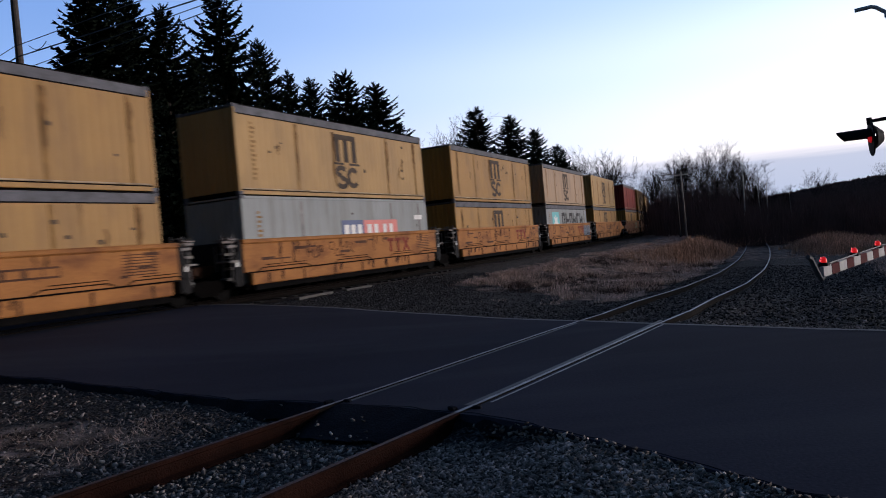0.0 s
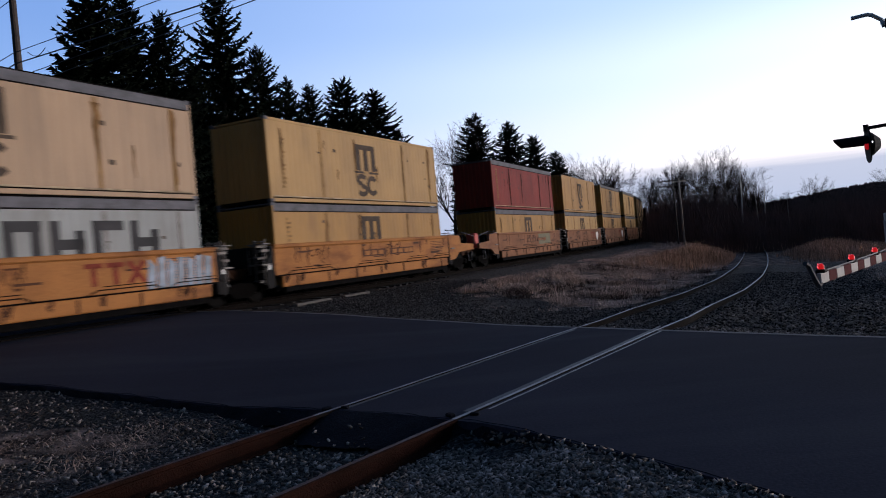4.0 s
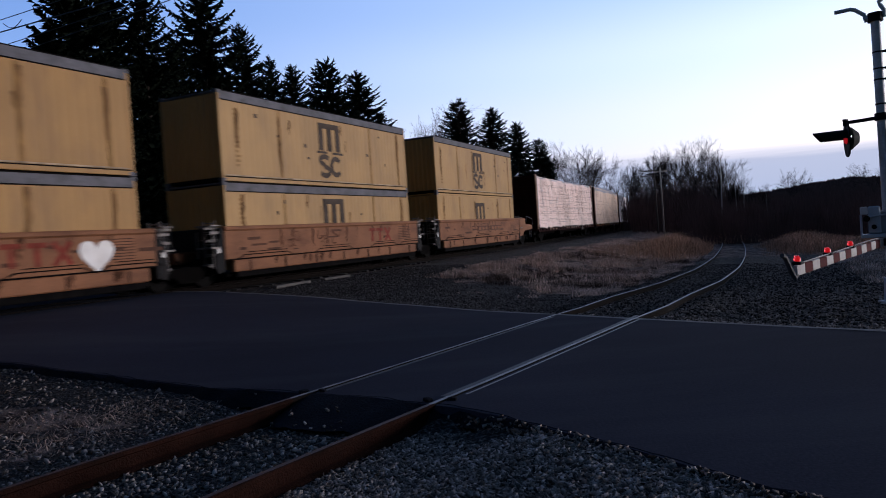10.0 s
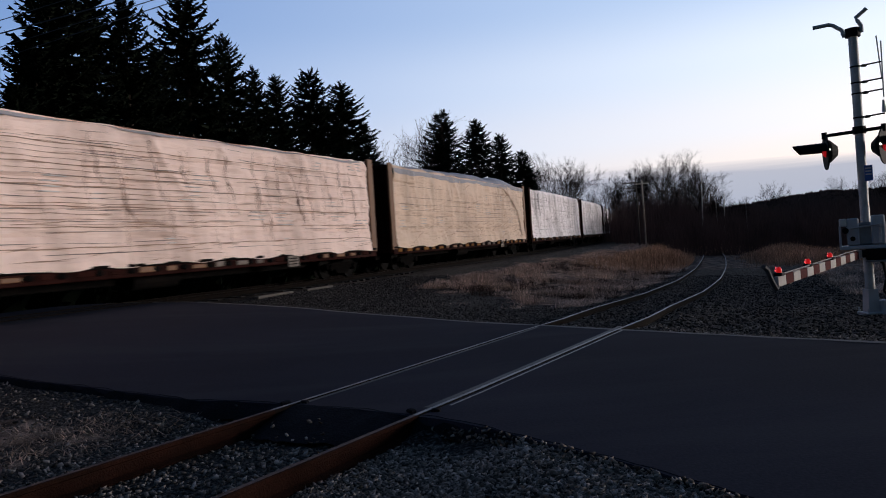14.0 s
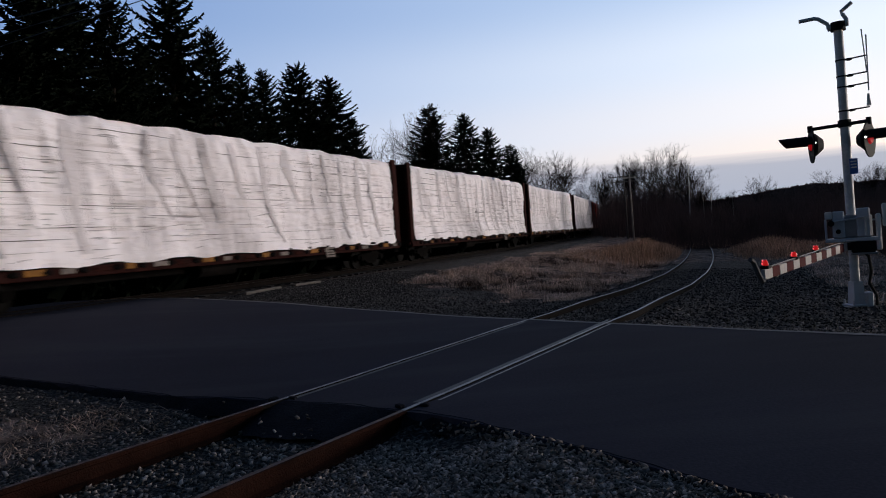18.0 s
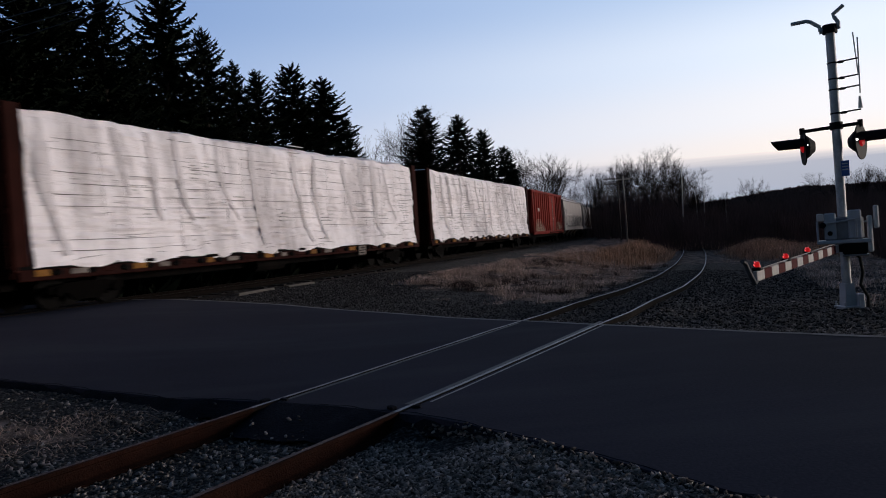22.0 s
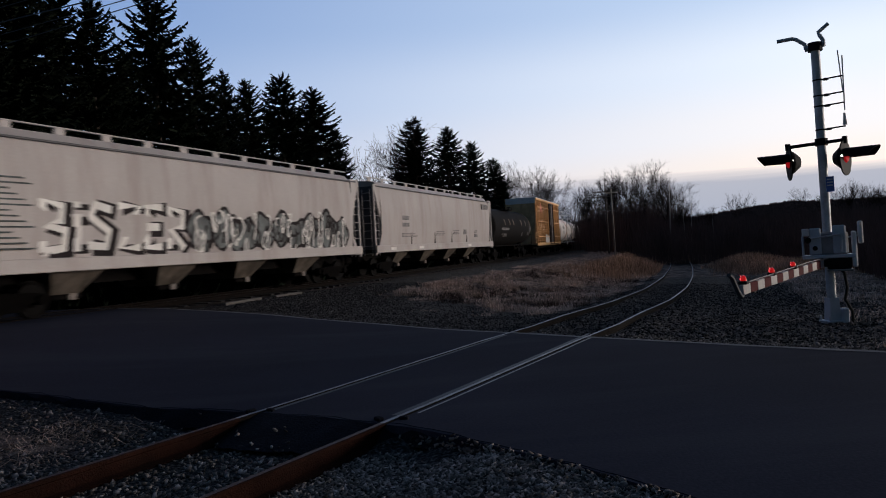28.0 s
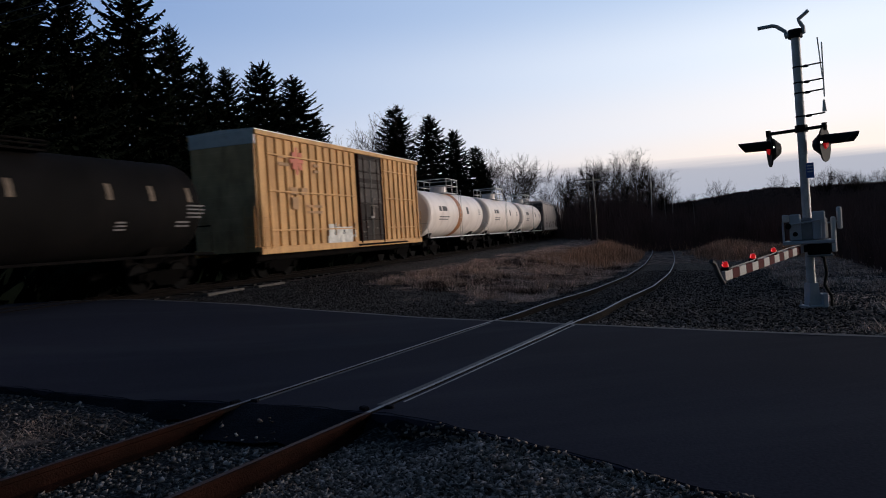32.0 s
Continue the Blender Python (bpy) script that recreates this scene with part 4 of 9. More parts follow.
def grass_spots():
    rng = np.random.default_rng(11)
    near, patch, tall, dark = [], [], [], []

    def clump(out, x, y, n, wide, h0, h1, l0, l1):
        for _ in range(n):
            out.append((x + rng.normal(0, wide), y + rng.normal(0, wide), rng.uniform(h0, h1), rng.uniform(l0, l1)))

    while len(near) < 16000:             # verge on the near side of the road, beaten down
        d, s = rng.uniform(2, 11.6), -14.1 - 6.5 * rng.random()
        x, y = W(d, s)
        if y > 2.4 and noise.noise((x * 0.8, y * 0.8, 5.0)) > rng.uniform(-0.25, 0.5):
            clump(near, x, y, rng.integers(2, 12), 0.12, 0.02, 0.09, 1.5, 6.5)
    while len(near) < 24000:             # long broken straws lying flat
        d, s = rng.uniform(5, 11.8), -14.2 - 5.5 * rng.random()
        x, y = W(d, s)
        if y > 2.4:
            near.append((x, y, rng.uniform(0.012, 0.03), rng.uniform(2.5, 9.0)))
    while len(patch) < 50000:            # strip between the two tracks
        d, s = rng.uniform(5.2, 13.0), -5 + 42 * rng.random() ** 1.3
        x, y = W(d, s)
        if straw(d, s) < 0.15 + rng.random() * 0.6:
            continue
        if noise.noise((x * 0.45, y * 0.8, 2.0)) + 0.7 * noise.noise((x * 1.3, y * 1.9, 7.0)) > rng.uniform(0.10, 0.24):
            clump(patch, x, y, rng.integers(8, 40), rng.uniform(0.06, 0.2), 0.03, rng.uniform(0.10, 0.30), 0.6, 3.5)
    while len(patch) < 62000:            # paler tufts standing up
        d, s = rng.uniform(6.0, 12.6), -2 + 26 * rng.random() ** 1.2
        x, y = W(d, s)
        if straw(d, s) > 0.5 and noise.noise((x * 0.6, y * 0.6, 9.0)) > 0.12:
            clump(patch, x, y, 70, rng.uniform(0.10, 0.22), 0.10, rng.uniform(0.22, 0.42), 0.4, 1.8)
    for k in range(95):                  # dark rotted weeds among the straw
        d, s = rng.uniform(6.6, 12.4), -1 + 20 * rng.random()
        if straw(d, s) < 0.6 or noise.noise((d * 0.5, s * 0.35, 5.0)) < -0.05:
            continue
        for q in range(6):
            x, y = W(d + rng.normal(0, 0.45), s + rng.normal(0, 0.16))
            clump(dark, x, y, 26, 0.11, 0.08, 0.30, 0.3, 2.2)
    while len(patch) < 80000:            # beyond the signal
        d, s = 18.8 + 12 * rng.random() ** 1.6, -12 + 30 * rng.random() ** 1.3
        if s > -9.0 - 0.44 * (d - 18.4) and noise.noise((d * 0.6, s * 0.4, 4.0)) > rng.uniform(-0.3, 0.25):
            clump(patch, *W(d, s), rng.integers(4, 16), 0.12, 0.06, 0.25, 0.5, 2.0)
    while len(tall) < 34000:             # tall rusty weeds heaped where the siding is lost
        s, d = 10 + 52 * rng.random(), rng.uniform(4.4, 25.5)
        if abs(d - siding_d(s)) < 1.3 and s < 43:
            continue
        hump = 1.35 * math.exp(-((s - 31) / 8.5) ** 2 - ((d - 11.0) / 2.0) ** 2) * (0.8 + 0.5 * noise.noise((d * 0.9, s * 0.35, 3.0))) + 1.0 * math.exp(-((s - 31) / 8) ** 2 - ((d - 18.6) / 2.0) ** 2) + 0.8 * math.exp(-((s - 50) / 6) ** 2 - ((d - 14.5) / 4) ** 2)
        hump += 0.5 * math.exp(-((s - 30) / 8) ** 2 - ((d - 22.5) / 2.5) ** 2) + 0.25 * math.exp(-((s - 20) / 7) ** 2 - ((d - 9.5) / 2.5) ** 2)
        if hump + 0.25 * noise.noise((d * 0.5, s * 0.3, 8.0)) < rng.uniform(0.12, 0.8):
            continue
        tall.append((*W(d, s), rng.uniform(0.3, 1.0) ** 0.8 * (0.22 + 1.05 * hump), rng.uniform(0.05, 0.8)))
    return near, patch, tall, dark


near_spots, patch_spots, tall_spots, dark_spots = grass_spots()
blades("verge_grass", near_spots, M["verge"], "sparse pale dead grass on the gravel verge", "grass")
blades("dry_grass", patch_spots, M["dead_grass"], "matted dry straw-coloured grass between the tracks", "grass")
blades("dark_weeds", dark_spots, M["weeds_dark"], "dark rotted weeds among the dry grass", "weeds")
blades("tall_weeds", tall_spots, M["weeds"], "tall rust-brown dead weeds over the old siding", "weeds")

# ---- the train ----
M["ochre_post"] = mat("ochre_brown_paint", (0.15, 0.066, 0.026), rough=0.65, var=0.2, scale=1.2, dirt_or_shade=(0.12, 0.06, 0.03), dirt_amount=0.6, streak=(1, 2, 0.6))
M["end_grey"] = mat("grimy_dark_grey_paint", (0.009, 0.008, 0.0082), rough=0.75, spec=0.15, var=0.35, scale=2, dirt_or_shade=(0.014, 0.011, 0.010), dirt_amount=0.8, streak=(2, 2, 1))
M["end_steel"] = mat("dull_step_steel", (0.17, 0.152, 0.142), rough=0.6, spec=0.3, metal=0.2, var=0.4, scale=4, dirt_or_shade=(0.04, 0.03, 0.025), dirt_amount=0.8, streak=(3, 3, 3))
M["logo_grey"] = mat("dark_grey_paint_mark", (0.045, 0.043, 0.045), rough=0.7, spec=0.1, var=0.2)
M["strap_buff"] = mat("dull_buff_plate", (0.13, 0.10, 0.075), rough=0.7, spec=0.15, var=0.3, scale=4)
M["tank_print"] = mat("dim_white_stencil", (0.17, 0.162, 0.162), rough=0.7, spec=0.15, var=0.4, scale=6)
M["roof_white"] = mat("chalky_roof_paint", (0.80, 0.79, 0.79), rough=0.6, spec=0.2, var=0.2, scale=2, dirt_or_shade=(0.25, 0.22, 0.2), dirt_amount=0.6, streak=(2, 2, 2))
M["dusty_white"] = mat("dusty_white_paint", (0.17, 0.145, 0.13), rough=0.7, spec=0.2, var=0.4, scale=5, dirt_or_shade=(0.08, 0.06, 0.05), dirt_amount=0.8, streak=(4, 4, 4))
M["stain"] = mat("brown_stain", (0.17, 0.092, 0.036), rough=0.8, spec=0.1, var=0.5, scale=2, dirt_or_shade=(0.09, 0.04, 0.018), dirt_amount=0.8, streak=(2, 2, 1.5))
M["stain_pale"] = mat("faint_brown_stain", (0.235, 0.128, 0.040), rough=0.75, spec=0.15, var=0.35, scale=2, dirt_or_shade=(0.12, 0.055, 0.02), dirt_amount=0.7, streak=(2, 2, 1.2))
M["dusty_edge"] = mat("road_dust_edge", (0.36, 0.27, 0.17), rough=0.8, spec=0.15, var=0.4, scale=3, dirt_or_shade=(0.10, 0.07, 0.045), dirt_amount=0.7, streak=(2, 2, 2))
M["scrawl"] = mat("brown_grease", (0.070, 0.028, 0.013), rough=0.8, spec=0.1, var=0.5, scale=4)
M["spray_teal"] = mat("grey_green_spray", (0.115, 0.125, 0.125), rough=0.7, spec=0.1, var=0.45, scale=1.5)
M["blue_grey"] = mat("blue_grey_spray", (0.10, 0.13, 0.18), rough=0.5, var=0.5, scale=3)
M["green_grey"] = mat("grey_green_paint", (0.105, 0.092, 0.034), rough=0.6, var=0.2, scale=2)
M["print_grey"] = mat("grey_print", (0.40, 0.385, 0.39), rough=0.5, var=0.4, scale=2)
M["joint"] = mat("joint_line", (0.085, 0.072, 0.07), rough=0.6, var=0.4, scale=1)
M["tag_faint"] = mat("faint_buff_spray", (0.27, 0.12, 0.085), rough=0.6, var=0.4, scale=3)
M["tag_buff"] = mat("buff_spray", (0.27, 0.17, 0.11), rough=0.5, var=0.4, scale=3)
# boxcar ends: the warmer light on them is put into this tan
M["end_warm_lit"] = mat("warm_lit_tan_paint", (0.60, 0.40, 0.22), rough=0.7, spec=0.15, var=0.2, scale=1.5, dirt_or_shade=(0.25, 0.14, 0.07), dirt_amount=0.7, streak=(2, 2, 0.6))
M["door_grey"] = mat("worn_grey_door_paint", (0.085, 0.074, 0.070), rough=0.7, spec=0.15, var=0.35, scale=2, dirt_or_shade=(0.03, 0.022, 0.018), dirt_amount=0.8, streak=(1, 2, 0.7))
M["emblem_red"] = mat("faded_emblem_red", (0.50, 0.12, 0.06), rough=0.6, var=0.2)
M["ochre"] = mat("ochre_mark", (0.36, 0.185, 0.065), rough=0.6, var=0.3)
M["tag_pale"] = mat("pale_spray", (0.60, 0.58, 0.54), rough=0.5, var=0.4, scale=3)
SPEED = 11.115
MOVERS = []                                  # thing, u of its centre at the start, half wheelbase, height above the rail


def mover(ob, u, half, z=0.0):
    MOVERS.append((ob, u, half, z))
    return ob


def bogie(parent, y, wheelbase=1.73):
    """One truck: side frames with spring nests, bolster, axles and wheels."""
    for sx in (-1, 1):
        x = sx * 1.0
        b = Bag()
        b.extrude_x([(y - 1.15, 0.40), (y - 1.15, 0.58), (y - 0.55, 0.66), (y + 0.55, 0.66), (y + 1.15, 0.58), (y + 1.15, 0.40), (y + 0.6, 0.40), (y + 0.38, 0.20), (y - 0.38, 0.20), (y - 0.6, 0.40)], x - 0.07, x + 0.07)
        for k in (-0.2, 0, 0.2):
            b.tube((x, y + k, 0.26), (x, y + k, 0.5), 0.07)
        for k in (-1, 1):
            b.tube((x - 0.1 * sx, y + k * wheelbase / 2, 0.455), (x + 0.14 * sx, y + k * wheelbase / 2, 0.455), 0.13, n=10)
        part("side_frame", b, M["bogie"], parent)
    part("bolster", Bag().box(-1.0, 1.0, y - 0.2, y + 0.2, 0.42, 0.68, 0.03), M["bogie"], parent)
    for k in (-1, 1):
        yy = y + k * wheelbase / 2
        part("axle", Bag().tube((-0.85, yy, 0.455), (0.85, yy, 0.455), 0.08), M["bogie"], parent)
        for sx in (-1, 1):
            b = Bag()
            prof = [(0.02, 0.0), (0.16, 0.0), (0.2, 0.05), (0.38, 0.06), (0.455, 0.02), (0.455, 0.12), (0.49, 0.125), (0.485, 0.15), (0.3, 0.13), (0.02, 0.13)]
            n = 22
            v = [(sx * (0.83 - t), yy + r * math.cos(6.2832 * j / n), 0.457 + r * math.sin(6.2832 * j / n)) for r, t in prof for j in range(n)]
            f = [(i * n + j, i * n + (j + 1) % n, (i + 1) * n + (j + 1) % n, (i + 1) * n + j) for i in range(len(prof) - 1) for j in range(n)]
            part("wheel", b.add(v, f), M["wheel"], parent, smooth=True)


def ladder(parent, x, y, z0, z1, w=0.42, material=None, along="y"):
    b = Bag()
    z = z0
    for k in (-1, 1):
        p = (x, y + k * w / 2) if along == "y" else (x + k * w / 2, y)
        b.tube((*p, z0 - 0.1), (*p, z1 + 0.1), 0.018, n=6)
    while z <= z1:
        if along == "y":
            b.tube((x, y - w / 2, z), (x, y + w / 2, z), 0.014, n=6)
        else:
            b.tube((x - w / 2, y, z), (x + w / 2, y, z), 0.014, n=6)
        z += 0.36
    part("ladder", b, material or M["steel_light"], parent)


def coupler(parent, y, sy):
    b = Bag().box(-0.12, 0.12, min(y, y + sy * 0.5), max(y, y + sy * 0.5), 0.72, 0.96, 0.03)
    b.box(-0.16, 0.20, min(y + sy * 0.4, y + sy * 0.72), max(y + sy * 0.4, y + sy * 0.72), 0.66, 1.0, 0.05)
    part("coupler", b, M["bogie"], parent)


CL, CW, CH = 12.192, 2.438, 2.896


def corrugated(bag, x, y0, y1, z0, z1, side, pitch=0.278, depth=0.004):
    """A pressed wall in the plane x, its ribs upright, open towards +side."""
    ys, xs = [], []
    y = y0
    while y < y1 - 0.01:
        for t, k in ((0.0, 0), (0.25, 0), (0.38, 1), (0.87, 1)):
            if y + t * pitch <= y1:
                ys.append(y + t * pitch)
                xs.append(x - side * depth * k)
        y += pitch
    ys.append(y1)
    xs.append(x)
    n = len(ys)
    v = [(a_, b_, z0) for a_, b_ in zip(xs, ys)] + [(a_, b_, z1) for a_, b_ in zip(xs, ys)]
    return bag.add(v, [(i, i + 1, n + i + 1, n + i) for i in range(n - 1)])


def container(u, base_z, paint, label, band=True, logo="block", flat=False):
    c = thing("shipping_container", label, "container", "containers on the train")
    p = M[paint]
    hw, hl = CW / 2, CL / 2
    top = CH - (0.30 if band else 0.12)
    for sx, nm in ((1, "side_wall"), (-1, "side_wall")):
        b = Bag()
        if flat:
            b.box(min(sx * (hw - 0.06), sx * (hw - 0.012)), max(sx * (hw - 0.06), sx * (hw - 0.012)), -hl + 0.1, hl - 0.1, 0.15, top)
        else:
            corrugated(b, sx * (hw - 0.010), -hl + 0.1, hl - 0.1, 0.15, top, sx)
        part(nm, b, p, c)
        b = Bag().box(min(sx * (hw - 0.08), sx * hw), max(sx * (hw - 0.08), sx * hw), -hl + 0.05, hl - 0.05, top, CH - 0.02, 0.012)
        part("top_rail", b, M["band"] if band else p, c, "grey steel top rail" if band else "")
        b = Bag().box(min(sx * (hw - 0.08), sx * (hw - 0.004)), max(sx * (hw - 0.08), sx * (hw - 0.004)), -hl + 0.05, hl - 0.05, 0.02, 0.16, 0.012)
        for k in (-1, 1):
            b.box(min(sx * (hw - 0.07), sx * (hw + 0.001)), max(sx * (hw - 0.07), sx * (hw + 0.001)), k * 1.03 - 0.18, k * 1.03 + 0.18, 0.03, 0.14)
        part("bottom_rail", b, p, c)
    # black strips paint in the shadowed gaps beside the rails
    b = Bag()
    for z in ((top, CH - 0.015, 0.165) if band else (0.165,)):
        b.box(hw - 0.03, hw + 0.002, -hl + 0.12, hl - 0.12, z - 0.022, z + 0.012)
    part("rail_seam", b, M["black"], c, "dark strips painting the shadowed gaps along the rails")
    part("roof", Bag().box(-hw + 0.05, hw - 0.05, -hl + 0.06, hl - 0.06, CH - 0.07, CH - 0.015), M["band"] if band else p, c)
    part("floor", Bag().box(-hw + 0.05, hw - 0.05, -hl + 0.06, hl - 0.06, 0.05, 0.14), M["black"], c)
    for sy in (-1, 1):
        for sx in (-1, 1):
            part("corner_post", Bag().box(min(sx * (hw - 0.13), sx * hw), max(sx * (hw - 0.13), sx * hw), min(sy * (hl - 0.12), sy * hl), max(sy * (hl - 0.12), sy * hl), 0.1, CH - 0.1, 0.015), p, c)
            b = Bag()
            for z in (0.0, CH - 0.118):
                b.box(min(sx * (hw - 0.16), sx * (hw + 0.003)), max(sx * (hw - 0.16), sx * (hw + 0.003)), min(sy * (hl - 0.178), sy * (hl + 0.003)), max(sy * (hl - 0.178), sy * (hl + 0.003)), z, z + 0.118, 0.01)
            part("corner_casting", b, M["band"], c)
    # pressed front wall towards the head of the train
    v, f, x, i = [], [], -hw + 0.12, 0
    while x < hw - 0.12:
        for t, k in ((0, 0), (0.07, 0), (0.11, 1), (0.19, 1)):
            xx = min(x + t, hw - 0.12)
            v += [(xx, -hl + 0.02 + 0.045 * k, 0.14), (xx, -hl + 0.02 + 0.045 * k, CH - 0.12)]
        x += 0.25
    f = [(2 * i, 2 * i + 2, 2 * i + 3, 2 * i + 1) for i in range(len(v) // 2 - 1)]
    part("front_wall", Bag().add(v, f), p, c)
    for k in (-1, 1):
        d = part("door", Bag().box(min(k * 0.01, k * (hw - 0.12)), max(k * 0.01, k * (hw - 0.12)), hl - 0.07, hl - 0.02, 0.14, CH - 0.12, 0.01), p, c)
        b = Bag()
        for x in (0.3, 0.8):
            b.tube((k * x, hl, 0.1), (k * x, hl, CH - 0.1), 0.017, n=6)
        part("locking_bar", b, M["steel_light"], d)
    # markings on the side towards the road
    x0, x1 = hw - 0.006, hw + 0.002
    dk = M["logo_dark"]
    if logo in ("block", "block_low"):
        y0, z0 = -0.65, 1.05
        b = Bag()
        b.box(x0, x1, y0, y0 + 1.15, z0 + 1.05, z0 + 1.22)
        for k in range(3):
            b.box(x0, x1, y0 + k * 0.46, y0 + k * 0.46 + 0.24, z0 + 0.35, z0 + 1.1)
        b.box(x0, x1, y0 - 0.12, y0 + 0.42, z0 + 0.26, z0 + 0.33)
        b.box(x0, x1, y0 + 0.72, y0 + 1.3, z0 + 0.26, z0 + 0.33)
        if logo == "block":
            wave = [(y0 + 0.30 + 0.21 * math.cos(a_), z0 + 0.03 + 0.10 * math.sin(a_)) for a_ in np.linspace(0.5, 4.4, 8)]
            wave += [(y0 + 0.30 + 0.21 * math.cos(a_), z0 - 0.24 + 0.11 * math.sin(a_)) for a_ in np.linspace(1.5, -2.7, 9)]
            ribbon(b, [(y0 + 0.30 + (y - y0 - 0.30) * 1.2 - 0.04, z0 - 0.12 + (z - z0 + 0.10) * 1.25) for y, z in wave], 0.16, lambda z: x1)
            for k in (1,):
                ring = [(y0 + k * 0.60 + 0.28 + r * math.cos(a_), z0 - 0.13 + r * math.sin(a_)) for r, turn in ((0.34, 1), (0.18, -1)) for a_ in (np.linspace(0.7, 5.6, 12) if turn > 0 else np.linspace(5.6, 0.7, 12))]
                b.extrude_x(ring, x0, x1)
        cy, cz = y0 + 0.57, z0 + 0.5
        b.v = [(x, cy + (y - cy) * 1.22, cz + (z - cz) * 1.22) for x, y, z in b.v]
        part("painted_emblem", b, dk, c, "dark brown painted block emblem")
    elif logo == "band":
        part("painted_panel", Bag().box(x0, x1, -0.75, 0.75, 1.28, 2.02), M["blue_paint"], c, "dark blue painted panel")
        part("painted_panel", Bag().box(x0, x1, 0.75, 3.35, 1.28, 2.02), M["pink"], c, "faded red painted panel")
        b = Bag()
        for k, w in ((-0.6, 0.32), (-0.15, 0.3), (0.3, 0.3), (1.0, 0.3), (1.5, 0.3), (2.2, 0.25), (2.7, 0.25)):
            b.box(x0, x1 + 0.003, k, k + w, 1.42, 1.85)
        part("painted_bar", b, M["white_paint"], c)
        part("painted_bar", Bag().box(x0, x1, 4.9, 5.6, 2.0, 2.2), M["white_paint"], c)
    elif logo == "star":
        part("painted_square", Bag().box(x0, x1, -4.6, -2.7, 0.95, 2.35), M["teal"], c, "pale blue square")
        b, pts = Bag(), []
        for i in range(14):
            r = 0.62 if i % 2 == 0 else 0.30
            t = 2 * math.pi * i / 14 + math.pi / 2
            pts.append((-3.65 + r * math.cos(t), 1.62 + r * math.sin(t)))
        part("painted_star", b.extrude_x(pts, x0, x1 + 0.003), M["white_paint"], c)
        b = Bag()
        for k in range(6):
            y = -1.9 + k * 1.12
            b.box(x0, x1, y, y + 0.24, 0.75, 2.3)
            b.box(x0, x1, y + 0.24, y + 0.9, 2.05 - 0.45 * (k % 2), 2.3 - 0.45 * (k % 2))
            if k % 3 != 1:
                b.box(x0, x1, y + 0.64, y + 0.88, 0.75, 2.06)
        part("painted_bar", b, M["logo_grey"], c, "dark grey painted bars")
    # upright code column and small plates
    b = Bag()
    for k in range(13):
        b.box(x0, x1, -5.40, -5.28 + 0.05 * ((k * 7) % 3), 0.5 + k * 0.15, 0.575 + k * 0.15)
    part("code_column", b, M["stain_pale"], c)
    rnd = random.Random(int(u * 10) + int(base_z * 7))
    b = Bag()
    for k in range(7):
        y, z = rnd.uniform(-5, 5.5), rnd.uniform(0.7, 2.3)
        b.box(x0, x1, y, y + rnd.uniform(0.06, 0.16), z, z + rnd.uniform(0.05, 0.14))
    part("repair_patch", b, dk, c)
    b = Bag()
    for y in (-3.1, 2.95, 5.35):
        b.box(x0 - 0.02, x1 - 0.004, y - 0.055, y + 0.055, 0.2, top - 0.05)
    part("stained_post", b, M["rust_brown" if paint == "red" else ("end_steel" if paint == "grey" else "stain_pale")], c, "upright lashing recess")
    if paint != "grey":
        b = Bag()
        for y in (-3.1, 2.95, 5.35, -5.3, -0.9):
            if rnd.random() < 0.8:
                drip(b, rnd, y + rnd.uniform(-0.06, 0.06), top - rnd.uniform(0.02, 0.3), rnd.uniform(0.35, 1.5), rnd.uniform(0.12, 0.24), lambda z: x1)
        for k in range(4):
            y, z = rnd.uniform(-5.2, 5.2), rnd.uniform(1.2, top)
            drip(b, rnd, y, z, z - rnd.uniform(0.2, 0.9), rnd.uniform(0.04, 0.12), lambda z: x1)
        part("rust_run", b, M["rust_brown" if paint == "red" else "stain"], c, "brown rust runs down the side")
        b = Bag()
        for k in range(3):
            y = rnd.uniform(-5, 3.5)
            b.box(x0, x1 + 0.002, y, y + rnd.uniform(0.5, 1.3), 0.145, 0.175)
        part("scuffed_edge", b, M["black"], c, "dark scuffs along the lower rail")
    part("dusty_edge", Bag().box(hw - 0.02, hw + 0.003, -hl + 0.2, hl - 0.2, 0.185, 0.225), M["dusty_edge"], c, "pale dusty line above the lower rail")
    mover(c, u, 6.3, base_z)
    return c


